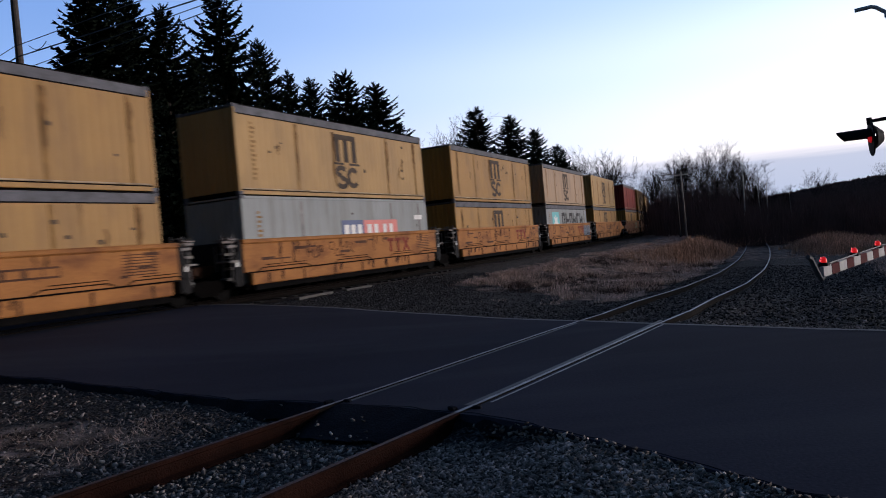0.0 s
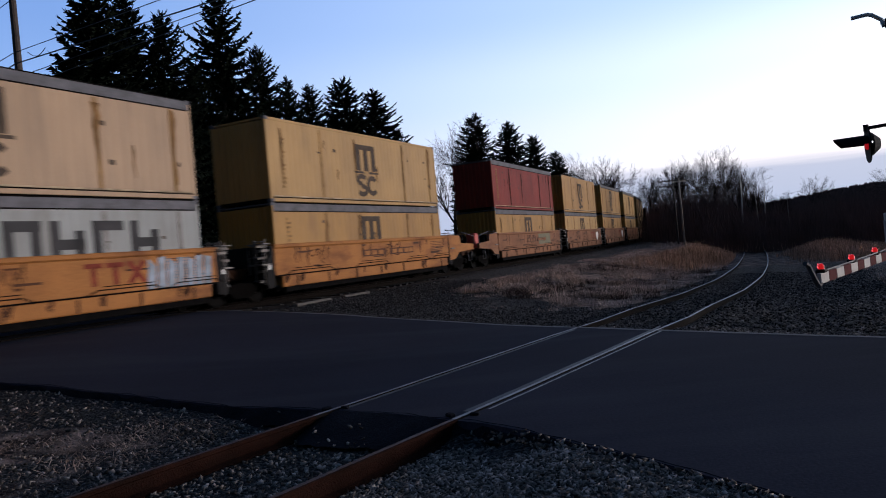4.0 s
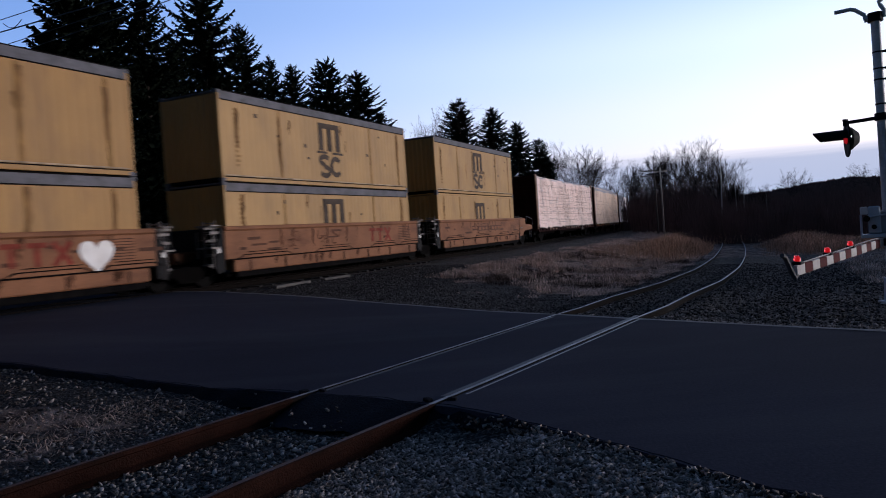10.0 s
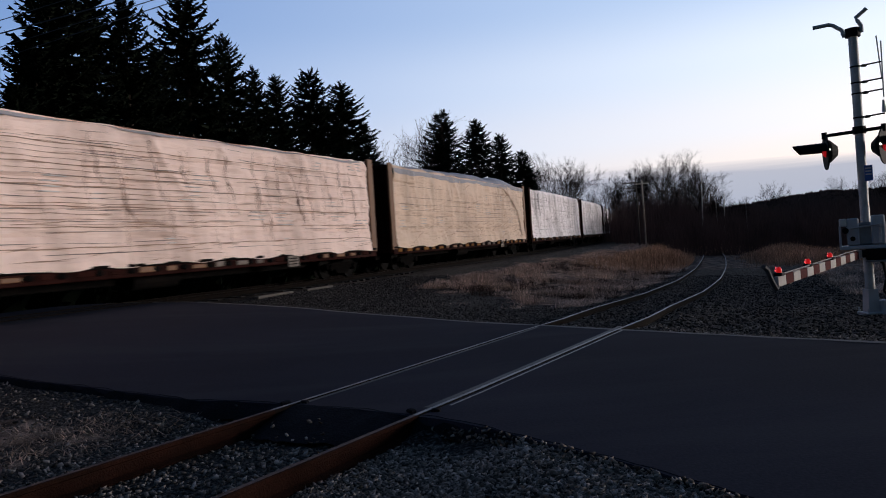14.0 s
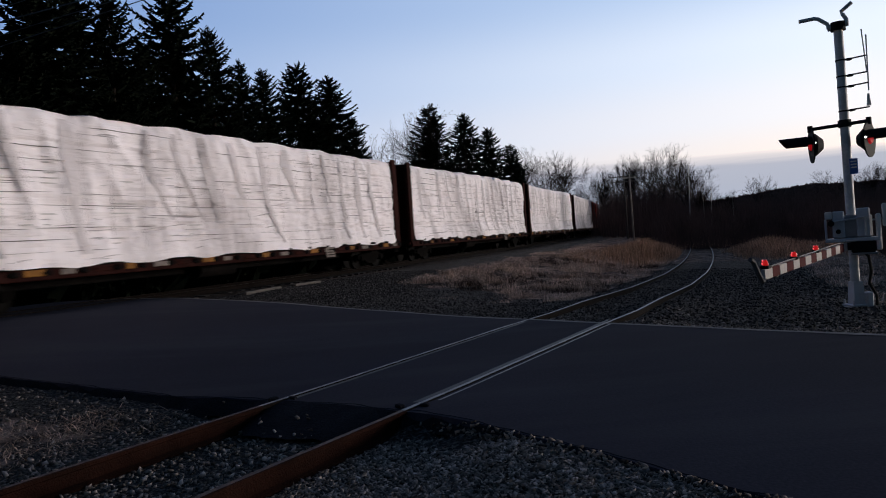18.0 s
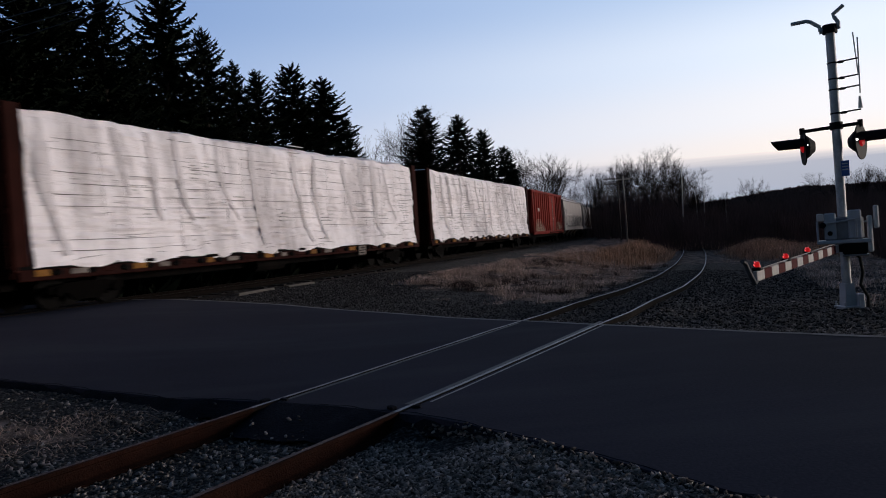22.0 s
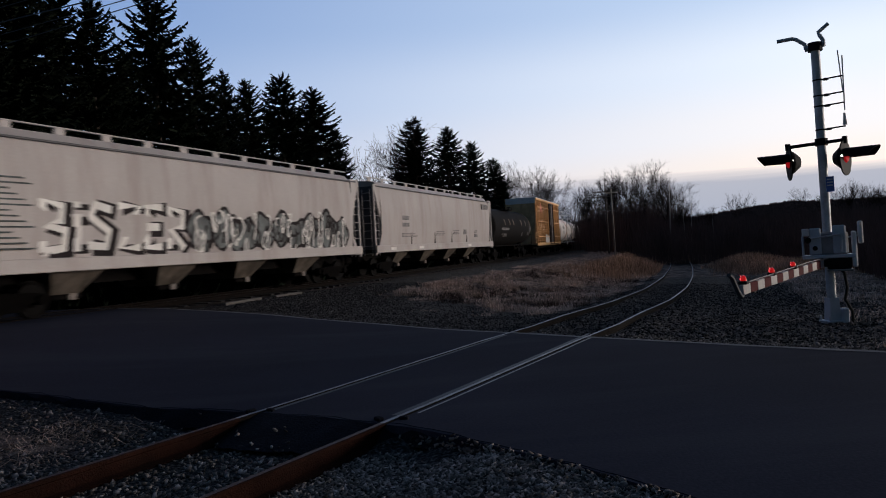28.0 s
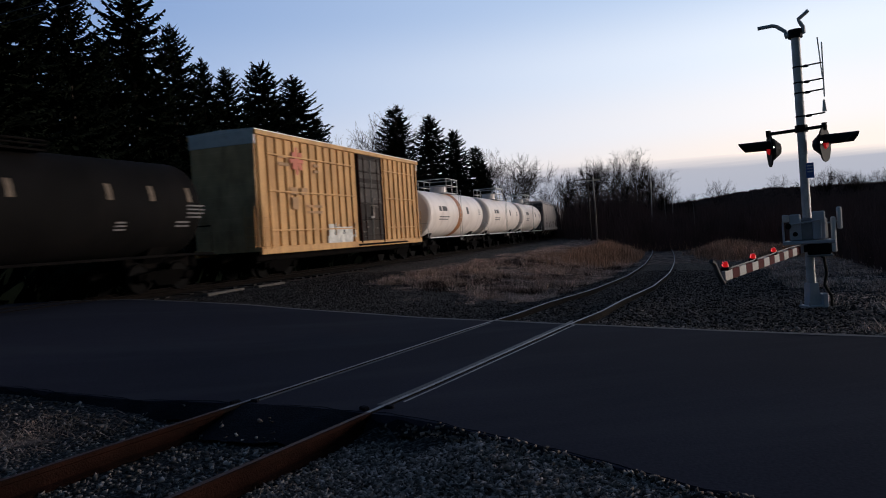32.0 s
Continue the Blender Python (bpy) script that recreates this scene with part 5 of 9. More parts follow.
def well_unit(u, marks="red", first=False, last=False, coat="well"):
    """One well of an articulated double-stack car; u is its centre."""
    c = thing("well_car", ("faded orange" if coat == "well" else "browned orange") + " double-stack well car, grimy along its sills", "rail car", "well cars")
    hy = 6.42
    for sx in (-1, 1):
        x0, x1 = sorted((sx * 1.30, sx * 1.42))
        part("side_wall", Bag().box(x0, x1, -hy, hy, 0.80, 1.70, 0.02), M[coat], c)
        x0, x1 = sorted((sx * 1.26, sx * 1.47))
        part("top_chord", Bag().box(x0, x1, -hy, hy, 1.70, 1.84, 0.03), M[coat], c)
        b = Bag().box(x0, x1, -hy + 0.3, hy - 0.3, 0.40, 0.78, 0.03)
        part("bottom_sill", b, M[coat], c)
        b = Bag()
        xa, xb = sorted((sx * 1.42, sx * 1.475))
        b.box(xa, xb, -hy + 0.1, hy - 0.1, 0.772, 0.812)
        for y, w in ((-5.6, 2.2), (-1.5, 2.0), (2.4, 1.7), (4.9, 1.4)):
            b.box(xa, xb - 0.02 if sx > 0 else xb, y, y + w, 0.90, 0.93)
            b.box(xa, xb - 0.02 if sx > 0 else xb, y + 0.2, y + w, 0.985, 1.008)
            if sx > 0:
                for ya, yb in ((y - 0.3, y), (y + w + 0.3, y + w)):     # the line steps down between the slots
                    ribbon(b, [(ya, 0.80), (yb, 0.915)], 0.03, lambda z: 1.455)
        part("side_slot", b, M["black"], c, "dark slots along the side")
        b = Bag()
        for k in range(8):
            b.box(xa - 0.005, xb - 0.045, sx * 4.6, sx * 4.6 + 1.1, 1.05 + 0.075 * k, 1.075 + 0.075 * k)
        if sx > 0:
            part("stencil_line", b, M["well_dark"], c)
        b = Bag()
        xa, xb = sorted((sx * 1.42, sx * 1.50))
        for k in range(7):
            y = -5.4 + k * 1.8
            b.box(xa, xb, y, y + 0.06, 0.42, 0.74, 0.01)
        part("side_rib", b, M["well_dark"], c)
        b = Bag()
        for k in range(8):
            y = -5.6 + k * 1.6
            b.box(min(xa, xb) - 0.05, max(xa, xb) - 0.06, y, y + 0.35, 0.28, 0.42, 0.03)
        part("sill_bracket", b, M["well_dark"], c)
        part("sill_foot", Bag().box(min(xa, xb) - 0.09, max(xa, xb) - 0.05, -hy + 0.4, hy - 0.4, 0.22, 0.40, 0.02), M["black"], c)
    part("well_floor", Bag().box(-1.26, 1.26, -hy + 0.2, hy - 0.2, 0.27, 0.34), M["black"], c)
    for sy in (-1, 1):
        y0, y1 = sorted((sy * hy, sy * (hy + 0.18)))
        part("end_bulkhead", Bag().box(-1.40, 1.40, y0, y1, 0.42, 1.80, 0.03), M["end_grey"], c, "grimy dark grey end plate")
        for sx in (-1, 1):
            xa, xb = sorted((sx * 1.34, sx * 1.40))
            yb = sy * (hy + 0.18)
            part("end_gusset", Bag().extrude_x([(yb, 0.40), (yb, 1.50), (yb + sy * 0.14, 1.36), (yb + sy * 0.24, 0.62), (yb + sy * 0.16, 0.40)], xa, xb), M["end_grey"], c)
        part("end_placard", Bag().box(1.402, 1.41, min(sy * (hy + 0.20), sy * (hy + 0.32)), max(sy * (hy + 0.20), sy * (hy + 0.32)), 1.02, 1.18), M["white_paint"], c, "small white placard")
        for z, xo, ln in ((0.66, 1.30, 0.42), (0.98, 1.34, 0.30), (1.42, 1.30, 0.46), (1.66, 1.36, 0.36), (1.80, 1.28, 0.50)):
            ya, yb = sorted((sy * (hy + 0.16), sy * (hy + 0.16 + ln)))
            part("end_step", Bag().box(xo - 0.30, xo, ya, yb, z, z + 0.035, 0.008).box(xo - 0.02, xo, ya, yb, z - 0.05, z + 0.035, 0.006), M["end_steel"], c)
        for xo, z0_, z1_ in ((1.34, 0.55, 1.95), (1.05, 0.9, 2.0), (0.72, 0.7, 1.7)):
            part("end_post", Bag().tube((xo, sy * (hy + 0.44), z0_), (xo, sy * (hy + 0.44), z1_), 0.02, n=6), M["end_steel"], c)
        part("brake_hose", Bag().path([(0.5, sy * (hy + 0.3), 1.0), (0.56, sy * (hy + 0.55), 0.72), (0.52, sy * (hy + 0.9), 0.66), (0.46, sy * (hy + 1.05), 0.86)], 0.03), M["black"], c)
        out = 3.2 if (first and sy < 0) or (last and sy > 0) else 1.1
        y0, y1 = sorted((sy * (hy + 0.16), sy * (hy + out)))
        part("end_platform", Bag().box(-0.45, 0.45, y0, y1, 0.75, 1.12, 0.04), M["well_dark"], c)
        b = Bag()
        for sx in (-1, 1):
            yy = sy * (hy + 0.42)
            b.box(sx * 1.15 - 0.32, sx * 1.15 + 0.32, yy - 0.2, yy + 0.2, 1.16, 1.22, 0.01)
            b.box(sx * 1.15 - 0.32, sx * 1.15 + 0.32, yy - 0.2, yy + 0.2, 1.84, 1.88, 0.01)
        part("step_plate", b, M["end_steel"], c, "dull steel step plates")
        for sx in (-1, 1):
            b = Bag()
            yy = sy * (hy + 0.30)
            for z in (0.62, 0.95, 1.3, 1.62, 1.95):
                b.tube((sx * 0.85, yy, z), (sx * 1.32, yy, z), 0.018, n=6)
            for x in (0.85, 1.32):
                b.tube((sx * x, yy, 0.55), (sx * x, yy, 2.02), 0.022, n=6)
            part("grab_ladder", b, M["end_steel"], c)
        part("crossover_rail", Bag().path([(-1.1, sy * (hy + 0.5), 1.15), (-1.1, sy * (hy + 0.5), 2.05), (-0.3, sy * (hy + 0.5), 2.05), (-0.3, sy * (hy + 0.5), 1.15)], 0.02), M["end_steel"], c)
    if first:
        bogie(c, -(hy + 1.6))
        coupler(c, -(hy + 3.0), -1)
        part("side_wall", Bag().extrude_x([(-hy - 0.1, 0.62), (-hy - 0.1, 1.84), (-hy - 1.35, 1.80), (-hy - 1.45, 1.42), (-hy - 2.95, 1.34), (-hy - 2.95, 1.06), (-hy - 1.2, 0.98), (-hy - 0.7, 0.66)], 1.30, 1.42), M[coat], c)
        part("end_rail", Bag().path([(1.44, -hy - 3.0, 1.3), (1.44, -hy - 3.0, 1.75), (1.44, -hy - 1.6, 1.95), (1.44, -hy - 1.6, 1.55)], 0.02), M["band"], c)
        part("end_rail", Bag().path([(1.44, -hy - 2.6, 0.95), (1.44, -hy - 2.6, 0.5), (1.44, -hy - 2.2, 0.5), (1.44, -hy - 2.2, 0.95)], 0.018), M["band"], c)
        part("brake_housing", Bag().box(0.55, 1.05, -hy - 2.6, -hy - 2.1, 1.12, 1.9, 0.05), M["red_paint"], c, "red brake housing")
        part("brake_wheel", Bag().tube((0.5, -hy - 3.15, 1.6), (0.5, -hy - 3.05, 1.6), 0.28, n=18), M["black"], c)
    else:
        bogie(c, -(hy + 1.2))
    if last:
        bogie(c, hy + 1.6)
        coupler(c, hy + 3.0, 1)
        part("side_wall", Bag().extrude_x([(hy + 0.1, 0.62), (hy + 0.1, 1.84), (hy + 1.35, 1.80), (hy + 1.45, 1.42), (hy + 2.95, 1.34), (hy + 2.95, 1.06), (hy + 1.2, 0.98), (hy + 0.7, 0.66)], 1.30, 1.42), M[coat], c)
        part("end_rail", Bag().path([(1.44, hy + 3.0, 1.3), (1.44, hy + 3.0, 1.75), (1.44, hy + 1.6, 1.95), (1.44, hy + 1.6, 1.55)], 0.02), M["band"], c)
        part("end_rail", Bag().path([(1.44, hy + 2.6, 0.95), (1.44, hy + 2.6, 0.5), (1.44, hy + 2.2, 0.5), (1.44, hy + 2.2, 0.95)], 0.018), M["band"], c)
        part("brake_housing", Bag().box(0.55, 1.05, hy + 1.2, hy + 2.1, 1.12, 1.6, 0.05), M["well_dark"], c)
    x0, x1 = 1.418, 1.428
    if "red" in marks:
        b = Bag()
        for k in (0, 1):
            y = 2.1 + k * 0.62
            b.box(x0, x1, y, y + 0.5, 1.46, 1.58)
            b.box(x0, x1, y + 0.18, y + 0.32, 1.02, 1.5)
        ribbon(b, [(3.38, 1.02), (3.84, 1.58)], 0.14, lambda z: x1)
        ribbon(b, [(3.38, 1.58), (3.84, 1.02)], 0.14, lambda z: x1 + 0.001)
        part("painted_bar", b, M["well_red"], c, "worn red-brown painted shapes")
    if "heart" in marks:
        pts = []
        for i in range(20):
            t = 2 * math.pi * i / 20
            pts.append((4.55 + 0.032 * 16 * math.sin(t) ** 3, 1.22 + 0.030 * (13 * math.cos(t) - 5 * math.cos(2 * t) - 2 * math.cos(3 * t) - math.cos(4 * t))))
        part("sprayed_heart", Bag().extrude_x(pts, x0, x1 + 0.012), M["white_paint"], c, "white sprayed heart")
    if "plates" in marks:
        b = Bag()
        b.box(x0, x1, -1.2, 0.6, 1.17, 1.44)
        b.box(x0, x1, 0.9, 2.9, 1.17, 1.44)
        part("name_plate", b, M["well_dark"], c, "dark name plates")
        b = Bag()
        for y in (-1.0, -0.5, 0.0, 1.1, 1.6, 2.1, 2.5):
            b.box(x0, x1 + 0.004, y, y + 0.36, 1.22, 1.39)
        part("painted_bar", b, M[coat], c)
    if "tag" in marks:
        b = Bag()
        rnd = random.Random(2)
        for k in range(7):
            y = 3.9 + k * 0.33
            b.extrude_x([(y, 0.7), (y + 0.28, 0.66 + 0.2 * rnd.random()), (y + 0.33, 1.7 - 0.3 * rnd.random()), (y + 0.08, 1.62)], x0, x1 + 0.008)
        part("sprayed_tag", b, M["blue_grey"], c, "blue-grey sprayed tag")
    if "patch" in marks:
        part("painted_panel", Bag().box(x0, x1, 1.2, 3.9, 0.98, 1.66), M["green_grey"], c, "grey-green repainted panel")
    rnd = random.Random(int(u))
    flat = lambda z: 1.4235
    b = Bag()
    for k in range(2):
        y = rnd.uniform(-5.0, 0.5)
        scrawl(b, rnd, y, y + rnd.uniform(0.9, 1.9), 1.08, 1.58, 5, 0.05, flat)
    part("grease_scrawl", b, M["scrawl"], c, "brown grease-marker scrawl")
    b = Bag()
    for k in range(12):
        y = rnd.uniform(-6.2, 6.2)
        drip(b, rnd, y, 1.69, rnd.uniform(1.0, 1.5), rnd.uniform(0.05, 0.16), flat)
    for k in range(9):
        y = rnd.uniform(-6.0, 6.0)
        drip(b, rnd, y, 0.76, rnd.uniform(0.45, 0.6), rnd.uniform(0.06, 0.3), lambda z: 1.4735)
    part("rust_run", b, M["scrawl"], c, "dark grime runs from the top chord")
    b = Bag()
    for k in range(9):
        y, z = rnd.uniform(-6, 6), rnd.uniform(0.95, 1.6)
        b.box(x0, x1 - 0.002, y, y + rnd.uniform(0.2, 0.9), z, z + rnd.uniform(0.04, 0.1))
    part("stencil_line", b, M["well_dark"], c)
    return mover(c, u, 6.9)


# lead end of each stack at the start, upper and lower load, car markings
STACKS = (
    (-17.8, ("yellow", True, "block"), ("yellow", True, "block_low"), "plates", "F"),
    (-2.45, ("yellow_pale", True, "block"), ("grey", False, "band"), "red", ""),
    (12.85, ("yellow", True, "block"), ("yellow", True, "block_low"), "red", ""),
    (28.15, ("beige", True, "block"), ("grey", True, "star"), "red tag", ""),
    (43.55, ("yellow_pale", False, "block"), ("yellow", True, "block_low"), "plates", "L"),
    (63.05, ("red", True, ""), ("yellow", True, "block_low"), "plates patch", "F"),
    (78.2, ("yellow", False, "block"), ("yellow_pale", True, "block_low"), "red heart", ""),
    (93.4, ("yellow", True, "block"), ("yellow", True, "block_low"), "red heart", ""),
    (108.9, ("yellow_pale", True, "block"), ("yellow_pale", True, "block_low"), "red", ""),
    (124.25, ("yellow_pale", True, "block"), ("yellow_pale", False, "block_low"), "plates", "L"),
)
NAMES = {"yellow": "dull yellow", "yellow_pale": "pale dusty yellow", "grey": "grey", "red": "dark red", "beige": "beige"}
for lead, up, low, marks, end in STACKS:
    u = lead + CL / 2
    well_unit(u, marks, end == "F", end == "L", "well" if lead < 60 else "well_brown")
    for (paint, band, logo), z, where in ((low, 0.36, "in a well car"), (up, 3.262, "stacked on another")):
        note = {"block": " with a dark emblem", "block_low": " with a dark emblem", "band": " with a red and blue panel", "star": " with a pale blue star square", "": ""}[logo]
        container(u, z, paint, f"{NAMES[paint]} container{note}, {where}", band, logo)


def top_line(y, u, rough):
    """Height of the load's top edge above its nominal line: packs differ, the sheet sags between them."""
    k = math.floor((y + 60) / 2.44)
    t = (y + 60) / 2.44 - k
    pack = 0.5 + 0.5 * math.sin(k * 12.9898 + u * 3.1)
    return rough * (pack * math.sin(math.pi * t) ** 0.7 + 0.35 * noise.noise((y * 1.3, u, 2.0)))


def wrapped_wall(u, y0, y1, z0, z1, x, side, sag, rough, ny, nz):
    """A skin of plastic over stacked lumber packs: tier joints, strap hollows, slanting folds and a loose hem."""
    v = []
    for i in range(ny + 1):
        y = y0 + (y1 - y0) * i / ny
        lift = top_line(y, u, rough)
        hem = 0.06 + sag * max(0.0, 0.55 * math.sin(y * 2.5 + 3 * noise.noise((y * 0.4, u, 1.0))) + 0.3 + 0.5 * noise.noise((y * 0.9, u, 3.0)))
        for j in range(nz + 1):
            t = j / nz
            z = z0 + (z1 - z0) * t + lift * t ** 3 - (hem * (1 - t * 8) if t < 0.125 else 0)
            slant = y + (0.12 + 0.5 * (0.5 + 0.5 * math.sin(u * 1.7))) * (z - z0)
            n1 = noise.noise((slant * 0.9, z * 0.25, u))
            n2 = noise.noise((y * 2.1 - 0.8 * z, z * 0.7, u + 9))
            n3 = noise.noise((y * 0.8, z * 4.2 + 0.6 * math.sin(y * 0.7 + u), u + 4))
            fold = 0.11 * (1 - min(1.0, abs(n1) * 2.4)) ** 1.5 * (0.3 + 0.7 * t) + 0.018 * (1 - min(1.0, abs(n2) * 3.5)) + 0.050 * (1 - min(1.0, abs(n3) * 2.6)) * (1.25 - 0.8 * t)
            tier = 0.022 * math.exp(-(((t * 5 + 0.5) % 1 - 0.5) / 0.07) ** 2)
            strap = 0.020 * math.exp(-((((y - y0) / 1.22 + 0.5) % 1 - 0.5) / 0.06) ** 2)
            pack = 0.018 * math.sin(math.floor((y - y0) / 2.44) * 7.1 + math.floor(t * 5) * 3.7 + u)
            over = 0.10 * max(0.0, t - 0.93) / 0.07
            out = 0.15 * max(0.0, 1 - t * 6) + (0.02 * math.sin(y * 5 + u) if t < 0.125 else 0.0)      # the hem hangs clear of the sill
            v.append((x + side * (fold * min(1.0, 0.3 + t * 5) + pack - tier - strap - over + out), y, z))
    n = nz + 1
    f = [(i * n + j, (i + 1) * n + j, (i + 1) * n + j + 1, i * n + j + 1) for i in range(ny) for j in range(nz)]
    return v, f


def centerbeam(lead, trail, wrap, top_label, bulge=0.0, rough=0.10, stripes=("amber", "rust_brown", "rust_brown", "black", "rust_brown", "dusty_white", "rust_brown", "black"), post="rust_brown", hem=0.1):
    u, hl = (lead + trail) / 2, (trail - lead) / 2
    c = thing("centerbeam_flatcar", "brown centerbeam flatcar with bulkheads at both ends", "rail car", "lumber cars")
    for sy in (-1, 1):
        y0, y1 = sorted((sy * hl, sy * (hl - 0.42)))
        bh = part("bulkhead", Bag().box(-1.40, 1.40, y0 + 0.06, y1 - 0.06, 1.05, 4.92, 0.03), M["rust_brown"], c)
        b = Bag()
        for x in (-1.42, 1.36):
            b.box(x, x + 0.10, y0, y1, 1.0, 5.0, 0.02)
        part("bulkhead_post", b, M[post], bh)
        b = Bag()
        for z in (1.6, 2.4, 3.2, 4.0, 4.7):
            b.box(-1.36, 1.36, sy * hl - 0.05, sy * hl + 0.05, z, z + 0.12, 0.02)
        part("bulkhead_rib", b, M["rust_brown"], bh)
        ladder(c, 1.2, sy * (hl + 0.1), 1.2, 4.5, 0.4, M["rust_brown"], "x")
        bogie(c, sy * (hl - 2.3))
        coupler(c, sy * (hl - 0.1), sy)
        b = Bag().box(-1.35, 1.35, y0, y1, 0.85, 1.06, 0.02)
        part("end_sill", b, M["rust_brown"], c)
    part("center_beam", Bag().box(-0.12, 0.12, -hl + 0.4, hl - 0.4, 1.1, 4.85), M[post], c)
    for sx in (-1, 1):
        x0, x1 = sorted((sx * 1.36, sx * 1.46))
        part("side_sill", Bag().box(x0, x1, -hl + 0.1, hl - 0.1, 0.78, 1.05, 0.02), M["sill_maroon"], c)
        # black strip stands in for the wrap's shadow along the sill
        part("deck_edge", Bag().box(x0, x1 + 0.02 * sx if sx > 0 else x1, -hl + 0.1, hl - 0.1, 1.05, 1.14, 0.01), M["black"], c, "dark strip painting the shadow band under the wrap")
        n = int(hl * 2 / 0.98)
        for k in range(n):
            y = -hl + 0.5 + k * 0.98
            if y + 0.5 > hl:
                break
            xa, xb = sorted((sx * 1.46, sx * 1.50))
            if sx > 0:
                part("stake_pocket", Bag().box(xa, xb, y, y + (0.40, 0.52, 0.34, 0.58)[k % 4], 0.88, 1.04 - 0.02 * (k % 3), 0.03), M[stripes[(k * 5 + k // 3) % len(stripes)]], c)
                ya = y + 0.60 + 0.06 * (k % 3)
                part("strap_winch", Bag().tube((xb - 0.02, ya, 0.955), (xb + 0.035, ya, 0.955), 0.085, n=12).box(xa, xb, ya - 0.16, ya + 0.16, 0.90, 1.0, 0.02), M["black"], c, "black strap winch")
    part("placard", Bag().box(1.50, 1.51, hl * 0.42, hl * 0.42 + 0.62, 0.66, 1.06, 0.003), M["dusty_white"], c, "white data placard")
    b = Bag()
    for z in (0.74, 0.84, 0.94):
        b.box(1.511, 1.514, hl * 0.42 + 0.06, hl * 0.42 + 0.56, z, z + 0.035)
    part("placard_bar", b, M["black"], c)
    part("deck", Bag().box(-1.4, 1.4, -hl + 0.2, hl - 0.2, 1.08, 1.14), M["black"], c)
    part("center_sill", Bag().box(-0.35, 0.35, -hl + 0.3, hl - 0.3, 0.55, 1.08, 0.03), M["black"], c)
    b = Bag()
    b.tube((0.6, -1.5, 0.62), (0.6, 0.2, 0.62), 0.24, n=12)
    part("air_tank", b, M["black"], c)
    mover(c, u, hl - 2.3)
    # the load
    w = thing("wrapped_lumber_load", top_label, "lumber load", "lumber loads")
    rnd = random.Random(int(u))
    y0, y1 = -hl + 0.5, hl - 0.5
    for sx in (-1, 1):
        v, f = wrapped_wall(u, y0, y1, 1.16, 4.86, sx * 1.36, sx, hem, rough, 300 if sx > 0 else 40, 44 if sx > 0 else 8)
        part("side_wrap", Bag().add(v, f), M[wrap], w, smooth=True)
        if sx > 0:
            skin = v
    # top sheet, billowing
    v, nx, ny = [], 10, 120
    for i in range(ny + 1):
        t = i / ny
        for j in range(nx + 1):
            q = j / nx
            arch = math.sin(math.pi * q) ** 0.6
            lift = 0.10 + 0.06 * noise.noise((t * 30, q * 2, u)) + bulge * (0.55 * math.exp(-((t - 0.3) / 0.22) ** 2) + 0.9 * math.exp(-((t - 0.58) / 0.13) ** 2) + 1.3 * math.exp(-((t - 0.84) / 0.11) ** 2))
            v.append((-1.33 + 2.66 * q, y0 + (y1 - y0) * t, 4.85 + top_line(y0 + (y1 - y0) * t, u, rough) + arch * lift))
    f = [(i * (nx + 1) + j, (i + 1) * (nx + 1) + j, (i + 1) * (nx + 1) + j + 1, i * (nx + 1) + j + 1) for i in range(ny) for j in range(nx)]
    part("top_wrap", Bag().add(v, f), M["wrap_grey"] if bulge > 0.3 else M[wrap], w, smooth=True)
    for sy in (-1, 1):
        yy = y0 if sy < 0 else y1
        part("end_wrap", Bag().box(-1.34, 1.34, yy - 0.01, yy + 0.01, 1.16, 4.86), M[wrap], w)
    # printed marks, row by row
    b = Bag()
    for k in range(int(hl * 2 / 2.44)):
        for tier in range(5):
            if rnd.random() < (0.62, 0.35, 0.25, 0.55, 0.8)[tier]:
                continue
            y, z = y0 + k * 2.44 + rnd.uniform(0.0, 1.4), 1.16 + 0.74 * tier + rnd.uniform(0.12, 0.50)
            for line in range(rnd.choice((2, 3, 4))):
                b.box(1.372, 1.425, y + rnd.uniform(0, 0.2), y + rnd.uniform(0.5, 1.1), z + line * 0.13, z + line * 0.13 + 0.03)
    part("printed_mark", b, M["print_grey"], w)
    def on_skin(y, z, lift):
        """The point of the near side's skin at y, z, lifted off it a little."""
        i = min(300, max(0, round((y - y0) / (y1 - y0) * 300)))
        j = min(43, max(0, round((z - 1.16) / 3.7 * 44)))
        xs = [skin[a * 45 + c][0] for a in range(max(0, i - 1), min(300, i + 1) + 1) for c in range(max(0, j - 1), min(44, j + 1) + 1)]
        return (max(xs) + lift, y, z)

    def lay(pts, wide, up=0.006):
        """A strip of sheet or of painted crease shade following the skin along (y, z) points."""
        n, v = len(pts), []
        for i, (y, z) in enumerate(pts):
            (ya, za), (yb, zb) = pts[max(0, i - 1)], pts[min(n - 1, i + 1)]
            ln = math.hypot(yb - ya, zb - za) or 1.0
            h = (wide[i] if isinstance(wide, list) else wide) / 2
            for e, lift in ((-1, up), (0, up * 2.2), (1, up)):
                v.append(on_skin(min(y1 - 0.03, max(y0 + 0.03, y - e * (zb - za) / ln * h)), min(4.8, max(1.18, z + e * (yb - ya) / ln * h)), lift))
        return v, [(3 * k + e, 3 * k + e + 1, 3 * k + e + 4, 3 * k + e + 3) for k in range(n - 1) for e in range(2)]

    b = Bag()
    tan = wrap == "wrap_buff"
